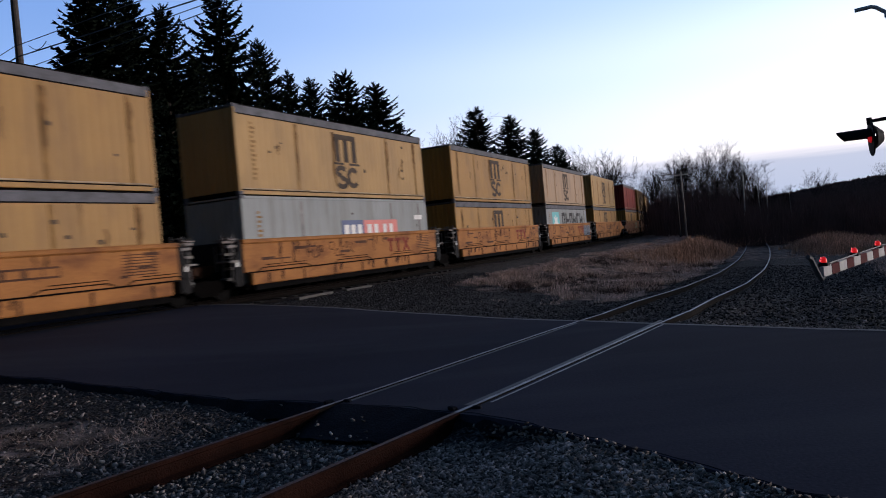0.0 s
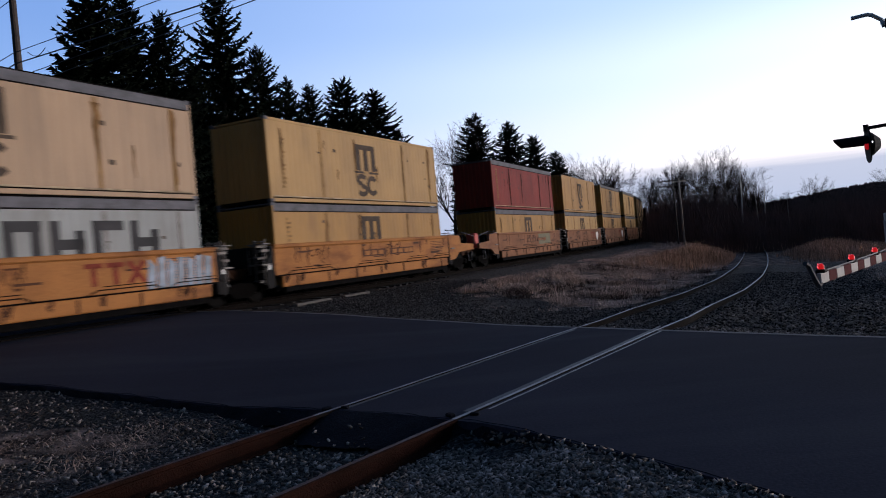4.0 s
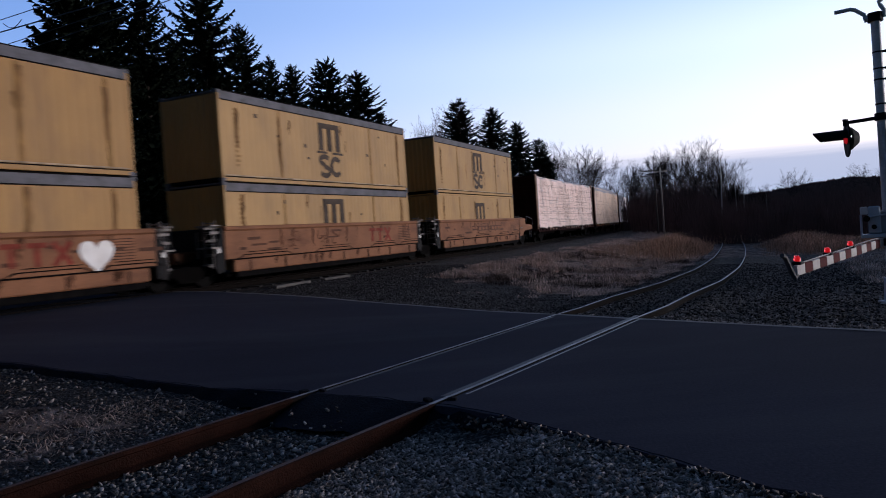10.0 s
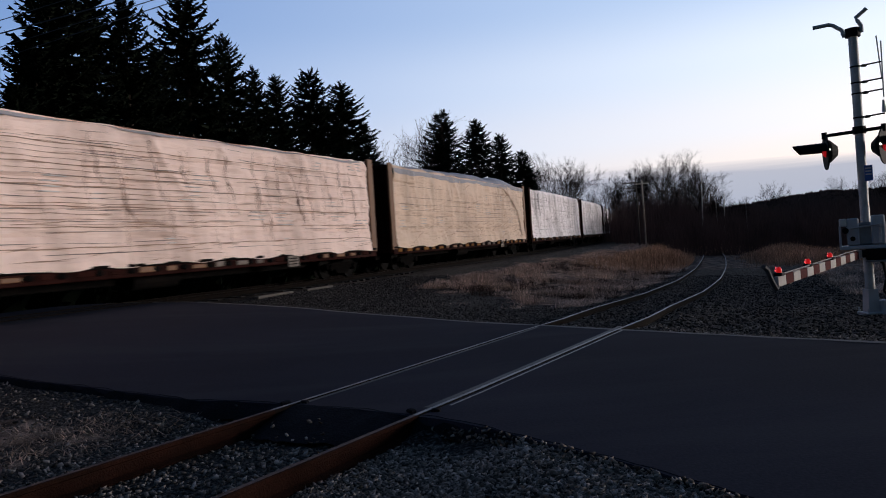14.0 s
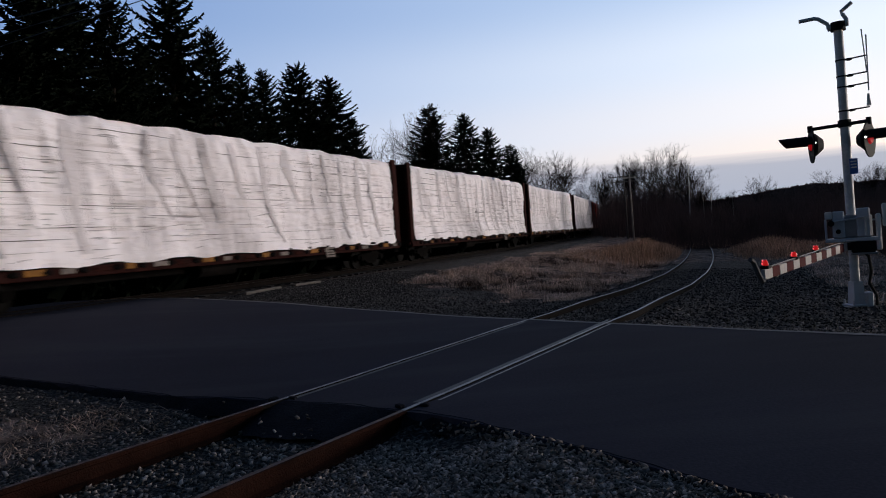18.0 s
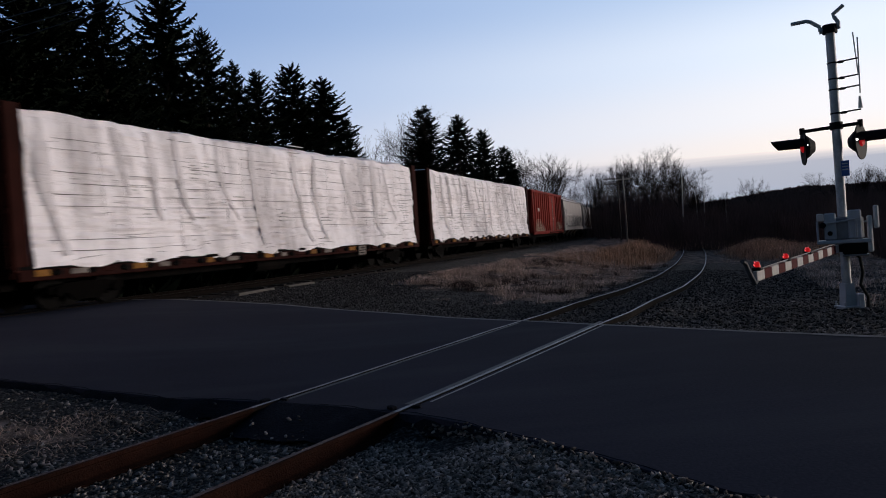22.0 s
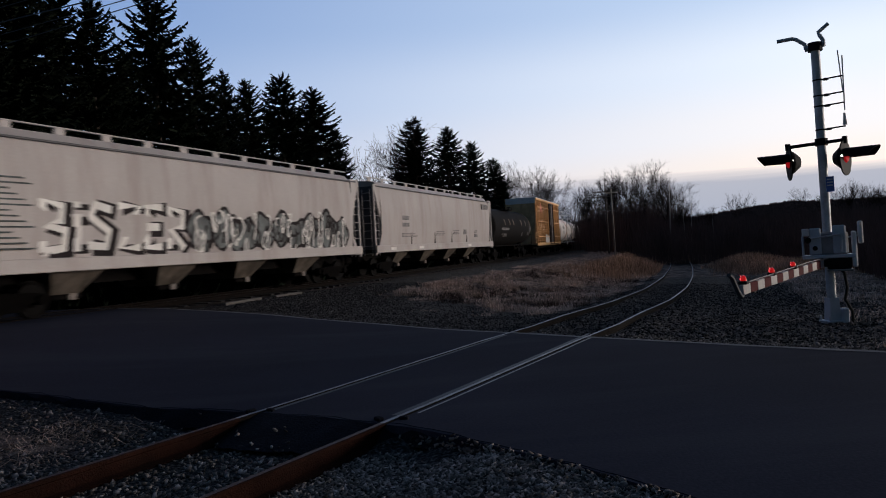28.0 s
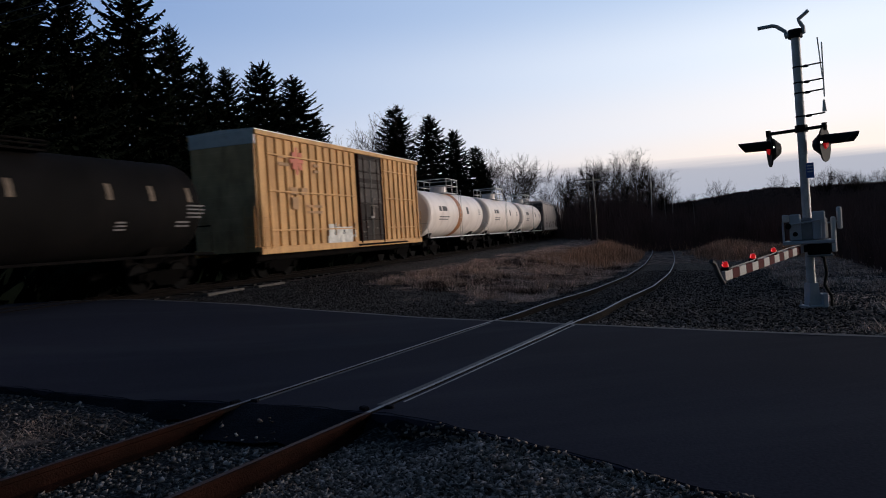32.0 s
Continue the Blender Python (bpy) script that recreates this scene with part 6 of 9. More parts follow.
    for k in range(110 if tan else 80):          # shade of short wavering creases as darker strips, thickest low down
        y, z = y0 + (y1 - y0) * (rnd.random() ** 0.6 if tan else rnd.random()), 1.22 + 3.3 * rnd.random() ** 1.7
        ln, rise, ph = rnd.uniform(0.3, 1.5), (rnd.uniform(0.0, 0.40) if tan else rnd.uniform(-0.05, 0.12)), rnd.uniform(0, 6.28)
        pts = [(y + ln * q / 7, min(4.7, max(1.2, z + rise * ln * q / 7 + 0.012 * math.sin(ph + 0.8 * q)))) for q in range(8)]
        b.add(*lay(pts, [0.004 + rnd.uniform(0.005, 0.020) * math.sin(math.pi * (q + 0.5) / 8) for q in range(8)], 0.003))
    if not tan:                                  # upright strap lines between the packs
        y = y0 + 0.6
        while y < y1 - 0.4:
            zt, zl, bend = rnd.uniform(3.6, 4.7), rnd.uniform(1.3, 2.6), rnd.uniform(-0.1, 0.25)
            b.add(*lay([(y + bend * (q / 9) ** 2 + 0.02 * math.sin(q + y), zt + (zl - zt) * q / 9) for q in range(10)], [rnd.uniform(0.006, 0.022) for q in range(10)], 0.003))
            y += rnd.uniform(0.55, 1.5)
    part("wrap_crease", b, M["crease_tan" if wrap in ("wrap_buff", "wrap_pink") else "crease_grey"], w, "fine creases in the wrap, their shade painted on")
    if wrap == "wrap_pink":                      # board tiers showing through, shade of deep slanting folds as dark strips
        b = Bag()
        for k in range(1, 7):
            z = 1.10 + 0.52 * k
            for ya, yb in ((y0 + 0.2, y0 + 4.1 - 0.1 * k), (y0 + 4.9, y1 - 0.3)):
                ns = int((yb - ya) / 0.3)
                pts = [(ya + (yb - ya) * q / ns, z + 0.012 * math.sin(q * 0.9 + k)) for q in range(ns + 1)]
                b.add(*lay(pts, [0.010 + 0.022 * rnd.random() for q in pts], 0.004))
        for k in range(17):
            ya, z = y0 + rnd.uniform(4.8, 6.5), 2.2 + 2.3 * k / 17
            yb = ya + rnd.uniform(3.0, 6.5)
            b.add(*lay([(ya + (yb - ya) * q / 16, z + 0.01 * math.sin(q + k)) for q in range(17)], [0.006 + 0.012 * rnd.random() for q in range(17)], 0.004))
        part("tier_line", b, M["crease_tan"], w, "dark board tiers showing through the wrap")
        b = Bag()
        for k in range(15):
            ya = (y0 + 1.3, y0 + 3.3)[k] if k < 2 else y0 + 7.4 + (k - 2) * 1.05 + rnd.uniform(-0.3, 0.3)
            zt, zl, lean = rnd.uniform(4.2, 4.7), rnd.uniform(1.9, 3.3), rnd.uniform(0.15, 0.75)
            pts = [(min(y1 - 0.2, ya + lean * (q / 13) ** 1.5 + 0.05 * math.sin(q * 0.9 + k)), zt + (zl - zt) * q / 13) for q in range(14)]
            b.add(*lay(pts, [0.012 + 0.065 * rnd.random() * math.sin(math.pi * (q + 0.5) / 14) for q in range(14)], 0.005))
        part("deep_fold", b, M["crease_deep"], w, "slanting folds in the wrap, their shadow painted on")
        pts = [(y0 + (y1 - y0) * q / 60, 4.83 - 0.04 * math.sin(q * 0.5)) for q in range(61)]
        part("sheet_lap", Bag().add(*lay(pts, [0.12 + 0.06 * math.sin(q * 0.31) ** 2 for q in range(61)], 0.012)), M["wrap_grey"], w, "grey sheet lapping over the top edge", smooth=True)
    if tan:                                      # the grey sheet laps over the top edge
        pts = [(y0 + (y1 - y0) * q / 60, 4.80 - 0.10 * (0.5 + 0.5 * math.sin(q * 0.35 + math.sin(q * 0.11) * 2))) for q in range(61)]
        part("sheet_lap", Bag().add(*lay(pts, [0.28 + 0.16 * math.sin(q * 0.21) ** 2 + 0.05 * math.sin(q * 1.3) for q in range(61)], 0.014)), M["wrap_grey"], w, "grey sheet lapping over the top edge", smooth=True)
    if tan:                                      # the top sheet's tail hangs down in an arc over the last packs
        for lead_y, foot_y, wd, mt in ((5.2, 10.15, 0.42, "wrap_veil"), (6.4, 10.45, 0.22, "wrap_veil"), (3.9, 9.7, 0.16, "crease_soft")):
            pts = [(lead_y + (foot_y - lead_y) * math.sin(t), 1.35 + 3.4 * math.cos(t)) for t in np.linspace(0.0, math.pi / 2, 22)]
            part("sheet_fold", Bag().add(*lay(pts, [wd * (0.55 + 0.45 * math.sin(0.3 + 2.4 * k / 21)) for k in range(22)], 0.010)), M[mt], w, smooth=True)
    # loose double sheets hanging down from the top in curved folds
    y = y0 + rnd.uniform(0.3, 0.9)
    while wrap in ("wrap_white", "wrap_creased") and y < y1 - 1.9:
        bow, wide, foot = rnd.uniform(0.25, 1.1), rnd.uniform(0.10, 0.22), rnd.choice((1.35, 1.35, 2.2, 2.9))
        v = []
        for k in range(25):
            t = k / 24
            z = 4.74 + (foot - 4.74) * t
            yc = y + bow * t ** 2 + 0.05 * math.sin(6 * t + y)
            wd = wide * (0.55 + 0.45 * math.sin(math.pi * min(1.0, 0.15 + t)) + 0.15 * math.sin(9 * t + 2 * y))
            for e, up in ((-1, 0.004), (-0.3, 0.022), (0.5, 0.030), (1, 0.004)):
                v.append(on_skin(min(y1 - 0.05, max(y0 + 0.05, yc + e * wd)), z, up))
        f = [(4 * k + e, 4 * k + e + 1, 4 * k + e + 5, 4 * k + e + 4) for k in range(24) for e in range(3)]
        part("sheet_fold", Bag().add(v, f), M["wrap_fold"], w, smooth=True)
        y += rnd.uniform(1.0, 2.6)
    b = Bag()
    for tier in range(1, 13):
        z = 1.16 + 0.285 * tier + rnd.uniform(-0.03, 0.03)
        y = y0 + rnd.uniform(0, 1.0)
        while y < y1 - 0.8:
            ln = rnd.uniform(4, 9) if wrap == "wrap_buff" else rnd.uniform(0.8, 4.2)
            if rnd.random() < (0.92 if tier in (5, 6) else (0.7 if tier in (3, 7, 8, 9) else 0.5)):
                ye, dz, th = min(y + ln, y1), rnd.uniform(-0.03, 0.03), rnd.uniform(0.005, 0.012)
                ns = max(2, int((ye - y) / 0.12))
                v = []
                for k in range(ns + 1):
                    q, yk = k / ns, y + (ye - y) * k / ns
                    h = th * (0.35 + 0.65 * math.sin(math.pi * min(1, 0.1 + q)))
                    zk = z + dz * q + 0.006 * math.sin(4 * q + y)
                    v += [on_skin(yk, zk - h, 0.005), on_skin(yk, zk + h, 0.005)]
                b.add(v, [(2 * k, 2 * k + 2, 2 * k + 3, 2 * k + 1) for k in range(ns)])
            y += ln + rnd.uniform(0.05, 0.4)
    part("pack_joint", b, M["joint"], w)
    mover(w, u, hl - 2.3)


def wrap_mat(name, color, dirt_or_shade, lean=0.0):
    # the second tone here paints grey fold shade, streaked upright or tilted by lean
    m = mat(name, color, rough=0.55, spec=0.3, var=0.05, scale=0.7, dirt_or_shade=dirt_or_shade, dirt_amount=0.85, streak=(1, 0.62, 0.16), bump=0.0)
    nt = m.node_tree
    n, link = nt.nodes, nt.links.new
    co = n["Texture Coordinate"]
    if lean:
        tilt = n.new("ShaderNodeMapping")
        tilt.inputs["Rotation"].default_value = (lean, 0, 0)
        link(co.outputs["Object"], tilt.inputs["Vector"])
        link(tilt.outputs["Vector"], n["Mapping"].inputs["Vector"])
    mp = n.new("ShaderNodeMapping")
    mp.inputs["Rotation"].default_value = (0.12, 0, 0)
    mp.inputs["Scale"].default_value = (1, 0.7, 3.6)
    link(co.outputs["Object"], mp.inputs["Vector"])
    t = n.new("ShaderNodeTexNoise")
    t.inputs["Scale"].default_value, t.inputs["Detail"].default_value, t.inputs["Distortion"].default_value = 1.1, 4, 1.4
    link(mp.outputs["Vector"], t.inputs["Vector"])
    bp = n.new("ShaderNodeBump")
    bp.inputs["Strength"].default_value, bp.inputs["Distance"].default_value = 0.65, 0.09
    link(t.outputs["Fac"], bp.inputs["Height"])
    link(bp.outputs["Normal"], n["Principled BSDF"].inputs["Normal"])
    return m


M["wrap_white"] = wrap_mat("white_plastic_wrap", (0.91, 0.86, 0.89), (0.42, 0.385, 0.40))
M["wrap_creased"] = wrap_mat("creased_white_wrap", (0.91, 0.86, 0.89), (0.34, 0.31, 0.325), -0.55)
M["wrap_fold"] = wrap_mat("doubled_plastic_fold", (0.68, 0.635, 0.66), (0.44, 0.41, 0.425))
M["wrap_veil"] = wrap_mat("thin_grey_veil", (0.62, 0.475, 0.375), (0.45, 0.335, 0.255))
# darker tones that paint crease and fold shade onto the wrap; tan also draws tiers
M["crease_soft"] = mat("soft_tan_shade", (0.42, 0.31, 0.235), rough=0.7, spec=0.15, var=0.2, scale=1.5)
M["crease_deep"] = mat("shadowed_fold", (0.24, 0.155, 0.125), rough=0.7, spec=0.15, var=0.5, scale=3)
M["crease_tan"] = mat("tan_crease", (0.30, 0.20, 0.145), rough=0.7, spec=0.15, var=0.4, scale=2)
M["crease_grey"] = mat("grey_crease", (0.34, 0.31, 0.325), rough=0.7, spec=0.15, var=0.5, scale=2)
M["wrap_pink"] = wrap_mat("buff_plastic_wrap", (0.84, 0.65, 0.585), (0.50, 0.37, 0.32))
M["wrap_buff"] = wrap_mat("tan_plastic_wrap", (0.66, 0.50, 0.39), (0.40, 0.29, 0.215))
M["wrap_grey"] = wrap_mat("grey_plastic_sheet", (0.30, 0.295, 0.33), (0.20, 0.195, 0.215))

centerbeam(141.1, 163.5, "wrap_pink", "long load of buff-wrapped lumber packs on a flatcar", rough=0.05, post="ochre_post", stripes=("rust_brown", "ochre_post", "rust_brown", "ochre_post", "dusty_white"))
centerbeam(164.9, 187.2, "wrap_buff", "tan-wrapped lumber packs under a billowing grey sheet", bulge=0.42, post="ochre_post", stripes=("amber", "amber", "ochre_post", "amber", "dusty_white"))
centerbeam(188.5, 211.4, "wrap_white", "load of lumber packs in white plastic wrap")
centerbeam(212.6, 235.4, "wrap_creased", "load of lumber packs in creased white plastic wrap", rough=0.17, stripes=("rust_brown", "black", "amber", "rust_brown"))
centerbeam(236.4, 258.9, "wrap_white", "load of lumber packs in white plastic wrap", bulge=0.12, rough=0.2, hem=0.12)
centerbeam(260.4, 283.0, "wrap_creased", "load of lumber packs in loose white plastic wrap", bulge=0.1, rough=0.12, hem=0.17)


def boxcar(lead, trail, paint, z_top, label, door, door_span, roof, tags, strokes=()):
    u, hl = (lead + trail) / 2, (trail - lead) / 2
    c = thing("boxcar", label, "rail car", "boxcars")
    z0 = 1.02
    p = M[paint]
    part("body_core", Bag().box(-1.42, 1.42, -hl + 0.06, hl - 0.06, z0, z_top - 0.12), p, c)
    for sx in (-1, 1):
        b = Bag()
        y = -hl + 0.12
        while y < hl - 0.1:
            if not door_span[0] - 0.1 < y < door_span[1]:
                xa, xb = sorted((sx * 1.42, sx * 1.50))
                b.box(xa, xb, y, y + 0.11, z0 + 0.12, z_top - 0.25, 0.02)
            y += 0.62 if z_top > 5.2 else 0.98
        part("side_post", b, p, c)
        if z_top > 5.2:
            b = Bag()
            for z in (1.75, 3.25, 4.65):
                for ya, yb in ((-hl + 0.7, door_span[0] - 0.25), (door_span[1] + 0.3, hl - 0.7)):
                    b.box(min(sx * 1.45, sx * 1.52), max(sx * 1.45, sx * 1.52), ya, yb, z, z + 0.07, 0.01)
            part("side_belt", b, p, c)
        xa, xb = sorted((sx * 1.40, sx * 1.53))
        part("side_sill", Bag().box(xa, xb, -hl, hl, z0 - 0.12, z0 + 0.16, 0.02), p, c)
        part("top_rail", Bag().box(xa, xb, -hl, hl, z_top - 0.28, z_top - 0.1, 0.02), p, c)
        if sx > 0:
            d = part("door", Bag().box(1.44, 1.52, door_span[0], door_span[1], z0 + 0.05, z_top - 0.3, 0.02), M[door], c)
            b = Bag()
            for k in range(6):
                z = z0 + 0.4 + k * (z_top - z0 - 0.8) / 5
                b.box(1.51, 1.56, door_span[0] + 0.05, door_span[1] - 0.05, z, z + 0.08, 0.015)
            part("door_rib", b, M[door], d)
            b = Bag()
            ym = (door_span[0] + door_span[1]) / 2
            b.tube((1.56, ym, z0 + 0.2), (1.56, ym, z_top - 0.5), 0.022, n=6)
            b.box(1.54, 1.62, ym - 0.35, ym + 0.1, z0 + 1.25, z0 + 1.33, 0.01)
            part("door_latch", b, M["steel_light"], d)
            if z_top > 5.2:                       # framed panels, rusty edges and scraps of paint
                yd0, yd1 = door_span
                for za, zb in ((z0 + 3.15, z_top - 0.55), (z0 + 1.95, z0 + 2.95)):
                    part("door_panel", Bag().box(1.515, 1.53, yd0 + 0.18, yd1 - 0.18, za, zb, 0.01), M["door_grey"], d, "worn grey door panel")
                b = Bag()
                for yy in (yd0 + 0.04, yd1 - 0.10):
                    b.box(1.50, 1.575, yy, yy + 0.06, z0 + 0.05, z_top - 0.3, 0.01)
                for yy in (yd0 + 0.55, yd1 - 0.62):
                    b.tube((1.585, yy, z0 + 0.15), (1.585, yy, z_top - 0.45), 0.024, n=6)
                part("door_edge", b, M["rust_brown"], d, "rusted door edges and lock rods")
                b = Bag()
                rnd = random.Random(31)
                for k in range(16):
                    yy, zz = rnd.uniform(yd0 + 0.2, yd1 - 0.5), z0 + rnd.uniform(0.3, 2.5)
                    b.box(1.535, 1.566, yy, yy + rnd.uniform(0.05, 0.3), zz, zz + rnd.uniform(0.03, 0.10))
                b.box(1.56, 1.59, ym - 0.30, ym + 0.55, z0 + 1.82, z0 + 1.88)
                b.box(1.56, 1.60, ym - 0.02, ym + 0.20, z0 + 1.30, z0 + 1.80)
                part("painted_bar", b, M["dusty_white"], d, "scraps of pale paint and a pale latch")
            part("door_track", Bag().box(1.44, 1.60, door_span[0] - 0.3, min(hl - 0.3, door_span[1] + 2.8), z0 - 0.06, z0 + 0.03, 0.01), M["black"], c)
    for sy in (-1, 1):
        b = Bag()
        z = z0 + 0.2
        while z < z_top - 0.8:
            ya, yb = sorted((sy * (hl - 0.06), sy * hl))
            b.box(-1.36, 1.36, ya, yb, z, z + 0.26, 0.05)
            z += 0.42
        part("end_rib", b, M["end_warm_lit"] if z_top > 5.2 else p, c)
        part("end_wall", Bag().box(-1.40, 1.40, sy * (hl - 0.035) - 0.03, sy * (hl - 0.035) + 0.03, z0, z_top - 0.6), M["end_warm_lit"] if z_top > 5.2 else p, c)
        ya, yb = sorted((sy * (hl - 0.08), sy * (hl + 0.01)))
        part("end_top", Bag().box(-1.45, 1.45, ya, yb, z_top - 0.62, z_top - 0.1, 0.02), M[roof], c)
        ladder(c, 1.56, sy * (hl - 0.35), 1.2, 2.6, 0.42, p)
        ladder(c, 1.1, sy * (hl + 0.08), 1.2, 2.6, 0.42, p, "x")
        bogie(c, sy * (hl - 1.9))
        coupler(c, sy * (hl - 0.1), sy)
    part("roof", Bag().extrude_y([(-1.5, z_top - 0.12), (1.5, z_top - 0.12), (1.5, z_top - 0.06), (0, z_top), (-1.5, z_top - 0.06)], -hl, hl), M[roof], c)
    part("underframe", Bag().box(-0.9, 0.9, -hl + 0.5, hl - 0.5, 0.62, z0, 0.05), M["black"], c)
    x0, x1 = 1.505, 1.515
    for nm, mt, lab, shapes in tags:
        b = Bag()
        for y, z, w, h in shapes:
            b.box(x0, x1 + 0.0006 * (len(b.v) % 9), y, y + w, z, z + h)
        part(nm, b, M[mt], c, lab)
    for seed, ya, yb, za, zb, n_, wd, mt in strokes:
        b = scrawl(Bag(), random.Random(seed), ya, yb, za, zb, n_, wd, lambda z: 1.512)
        part("sprayed_tag", b, M[mt], c, "buff sprayed tag in looping strokes")
    return mover(c, u, hl - 1.9)


def tag_shapes(seed, y0, y1, z0, z1, n):
    rnd = random.Random(seed)
    out = []
    for k in range(n * 3):
        out.append((y0 + (y1 - y0) * rnd.random(), z0 + (z1 - z0) * rnd.random() * 0.75, (y1 - y0) / n * rnd.uniform(0.12, 0.75), (z1 - z0) * rnd.uniform(0.06, 0.42)))
    return out


boxcar(284.5, 300.3, "boxcar_red", 4.88, "dark red ribbed boxcar with sprayed tags along its sill", "boxcar_red", (0.0, 3.2), "boxcar_red",
       (("stencil_bar", "tag_pale", "", [(-5.6, 2.95, 0.16, 0.26), (-5.38, 2.95, 0.16, 0.26), (-5.16, 2.95, 0.16, 0.26)]),),
       ((4, -6.9, -4.4, 1.1, 2.2, 22, 0.055, "tag_buff"), (9, -5.4, -2.8, 1.1, 2.0, 20, 0.045, "tag_faint"), (14, -6.6, -2.6, 1.05, 1.5, 26, 0.06, "tag_buff"), (5, 0.3, 2.8, 1.3, 2.0, 16, 0.06, "tag_faint"), (6, 3.5, 5.6, 1.15, 2.0, 18, 0.05, "tag_buff"), (16, 5.2, 7.2, 1.15, 1.9, 18, 0.055, "tag_buff")))


def hopper(lead, trail, label, z_top, graffiti):
    u, hl = (lead + trail) / 2, (trail - lead) / 2
    c = thing("covered_hopper", label, "rail car", "covered hoppers")
    p = M["hopper"]
    # body with gently curved sides
    prof = []
    for k in range(9):
        t = k / 8
        prof.append((1.40 + 0.10 * math.sin(math.pi * t), 1.45 + (z_top - 0.35 - 1.45) * t))
    prof += [(1.15, z_top - 0.08), (0.5, z_top), (-0.5, z_top), (-1.15, z_top - 0.08)]
    prof += [(-x, z) for x, z in reversed(prof[:9])]
    part("body", Bag().extrude_y(prof, -hl + 0.75, hl - 0.75), p, c, smooth=True)
    for sy in (-1, 1):
        y0, y1 = sy * (hl - 0.76), sy * (hl - 0.05)
        b = Bag()
        for sx in (-1, 1):
            xa, xb = sorted((sx * 1.38, sx * 1.46))
            b.box(xa, xb, min(y1, y1 - sy * 0.12), max(y1, y1 - sy * 0.12), 1.0, z_top - 0.25, 0.015)
            b.extrude_x([(y0, 2.6), (y0, z_top - 0.25), (y1, z_top - 0.25)], xa, xb)
            b.extrude_x([(y0, 1.2), (y0, 2.0), (y0 + sy * 0.45, 1.2)], xa, xb)
        part("end_frame", b, p, c)
        part("end_wall", Bag().box(-1.38, 1.38, min(y0, y0 + sy * 0.06), max(y0, y0 + sy * 0.06), 1.3, z_top - 0.3), M["hopper_dark"], c, "dark grey end wall")
        ladder(c, 1.42, sy * (hl - 0.3), 1.1, z_top - 0.5, 0.45, M["hopper"])
        ladder(c, 1.1, sy * (hl + 0.02), 1.1, z_top - 0.6, 0.42, M["hopper"], "x")
        bogie(c, sy * (hl - 1.95))
        coupler(c, sy * (hl - 0.1), sy)
    for sx in (-1, 1):
        xa, xb = sorted((sx * 1.40, sx * 1.52))
        part("side_sill", Bag().box(xa, xb, -hl + 0.05, hl - 0.05, 1.12, 1.47, 0.02), p, c)
        xa, xb = sorted((sx * 1.47, sx * 1.54))
        part("roof_seam", Bag().box(min(xa, xb) - 0.03, max(xa, xb) - 0.06, -hl + 0.3, hl - 0.3, z_top - 0.38, z_top - 0.32, 0.01), M["hopper_dark"], c)
        b = Bag()
        for y in np.arange(-hl + 0.5, hl - 0.4, 1.52):
            b.box(sx * 0.95 - 0.03, sx * 0.95 + 0.03, y, y + 0.32, z_top - 0.06, z_top + 0.13, 0.01)
        b.box(sx * 0.95 - 0.04, sx * 0.95 + 0.04, -hl + 0.3, hl - 0.3, z_top + 0.12, z_top + 0.16, 0.01)
        part("running_board", b, p, c)
    for k in range(4):
        y = (-1.5 + k) * (hl * 2 - 5.6) / 3.6
        b = Bag()
        v = [(-1.3, y - 0.95, 1.3), (1.3, y - 0.95, 1.3), (1.3, y + 0.95, 1.3), (-1.3, y + 0.95, 1.3), (-0.6, y - 0.42, 0.5), (0.6, y - 0.42, 0.5), (0.6, y + 0.42, 0.5), (-0.6, y + 0.42, 0.5)]
        b.add(v, [(0, 1, 5, 4), (1, 2, 6, 5), (2, 3, 7, 6), (3, 0, 4, 7), (4, 5, 6, 7), (3, 2, 1, 0)])
        g = part("discharge_chute", b, M["chute"], c)
        part("outlet_tab", Bag().box(0.70, 0.78, y - 0.02, y + 0.22, 0.36, 0.54, 0.01), M["dusty_white"], g)
        part("outlet_gate", Bag().box(-0.7, 0.7, y - 0.46, y + 0.46, 0.38, 0.52, 0.03), M["black"], g)
    part("center_sill", Bag().box(-0.3, 0.3, -hl + 0.4, hl - 0.4, 0.75, 1.1), M["black"], c)
    x0, x1 = 1.44, 1.515
    if graffiti:
        # broad white block shapes with dark shading, then a tangle of grey bubble shapes
        side = lambda z: 1.405 + 0.10 * math.sin(math.pi * min(1.0, max(0.0, (z - 1.45) / (z_top - 1.8))))
        shapes = ((-6.85, 0.85, ((0.1, 0), (0.1, 1), (0.75, 0.9), (0.7, 0.6), (0.2, 0.52), (0.85, 0.42), (0.8, 0.08), (0.1, 0))), (-5.95, 0.35, ((0.5, 0), (0.5, 0.75))), (-5.95, 0.35, ((0.5, 0.88), (0.5, 1.0))),
                  (-5.45, 0.85, ((0.9, 0.85), (0.3, 0.95), (0.1, 0.7), (0.8, 0.4), (0.7, 0.08), (0.0, 0.12))), (-4.45, 0.80, ((0.0, 0.95), (0.95, 0.95), (0.1, 0.05), (1.0, 0.05))),
                  (-3.5, 0.70, ((1.0, 0.95), (0.1, 0.95), (0.1, 0.05), (1.0, 0.05))), (-3.5, 0.70, ((0.1, 0.5), (0.8, 0.5))), (-2.6, 0.75, ((0.1, 0.0), (0.1, 0.95), (0.85, 0.85), (0.8, 0.5), (0.15, 0.45), (0.95, 0.0))))
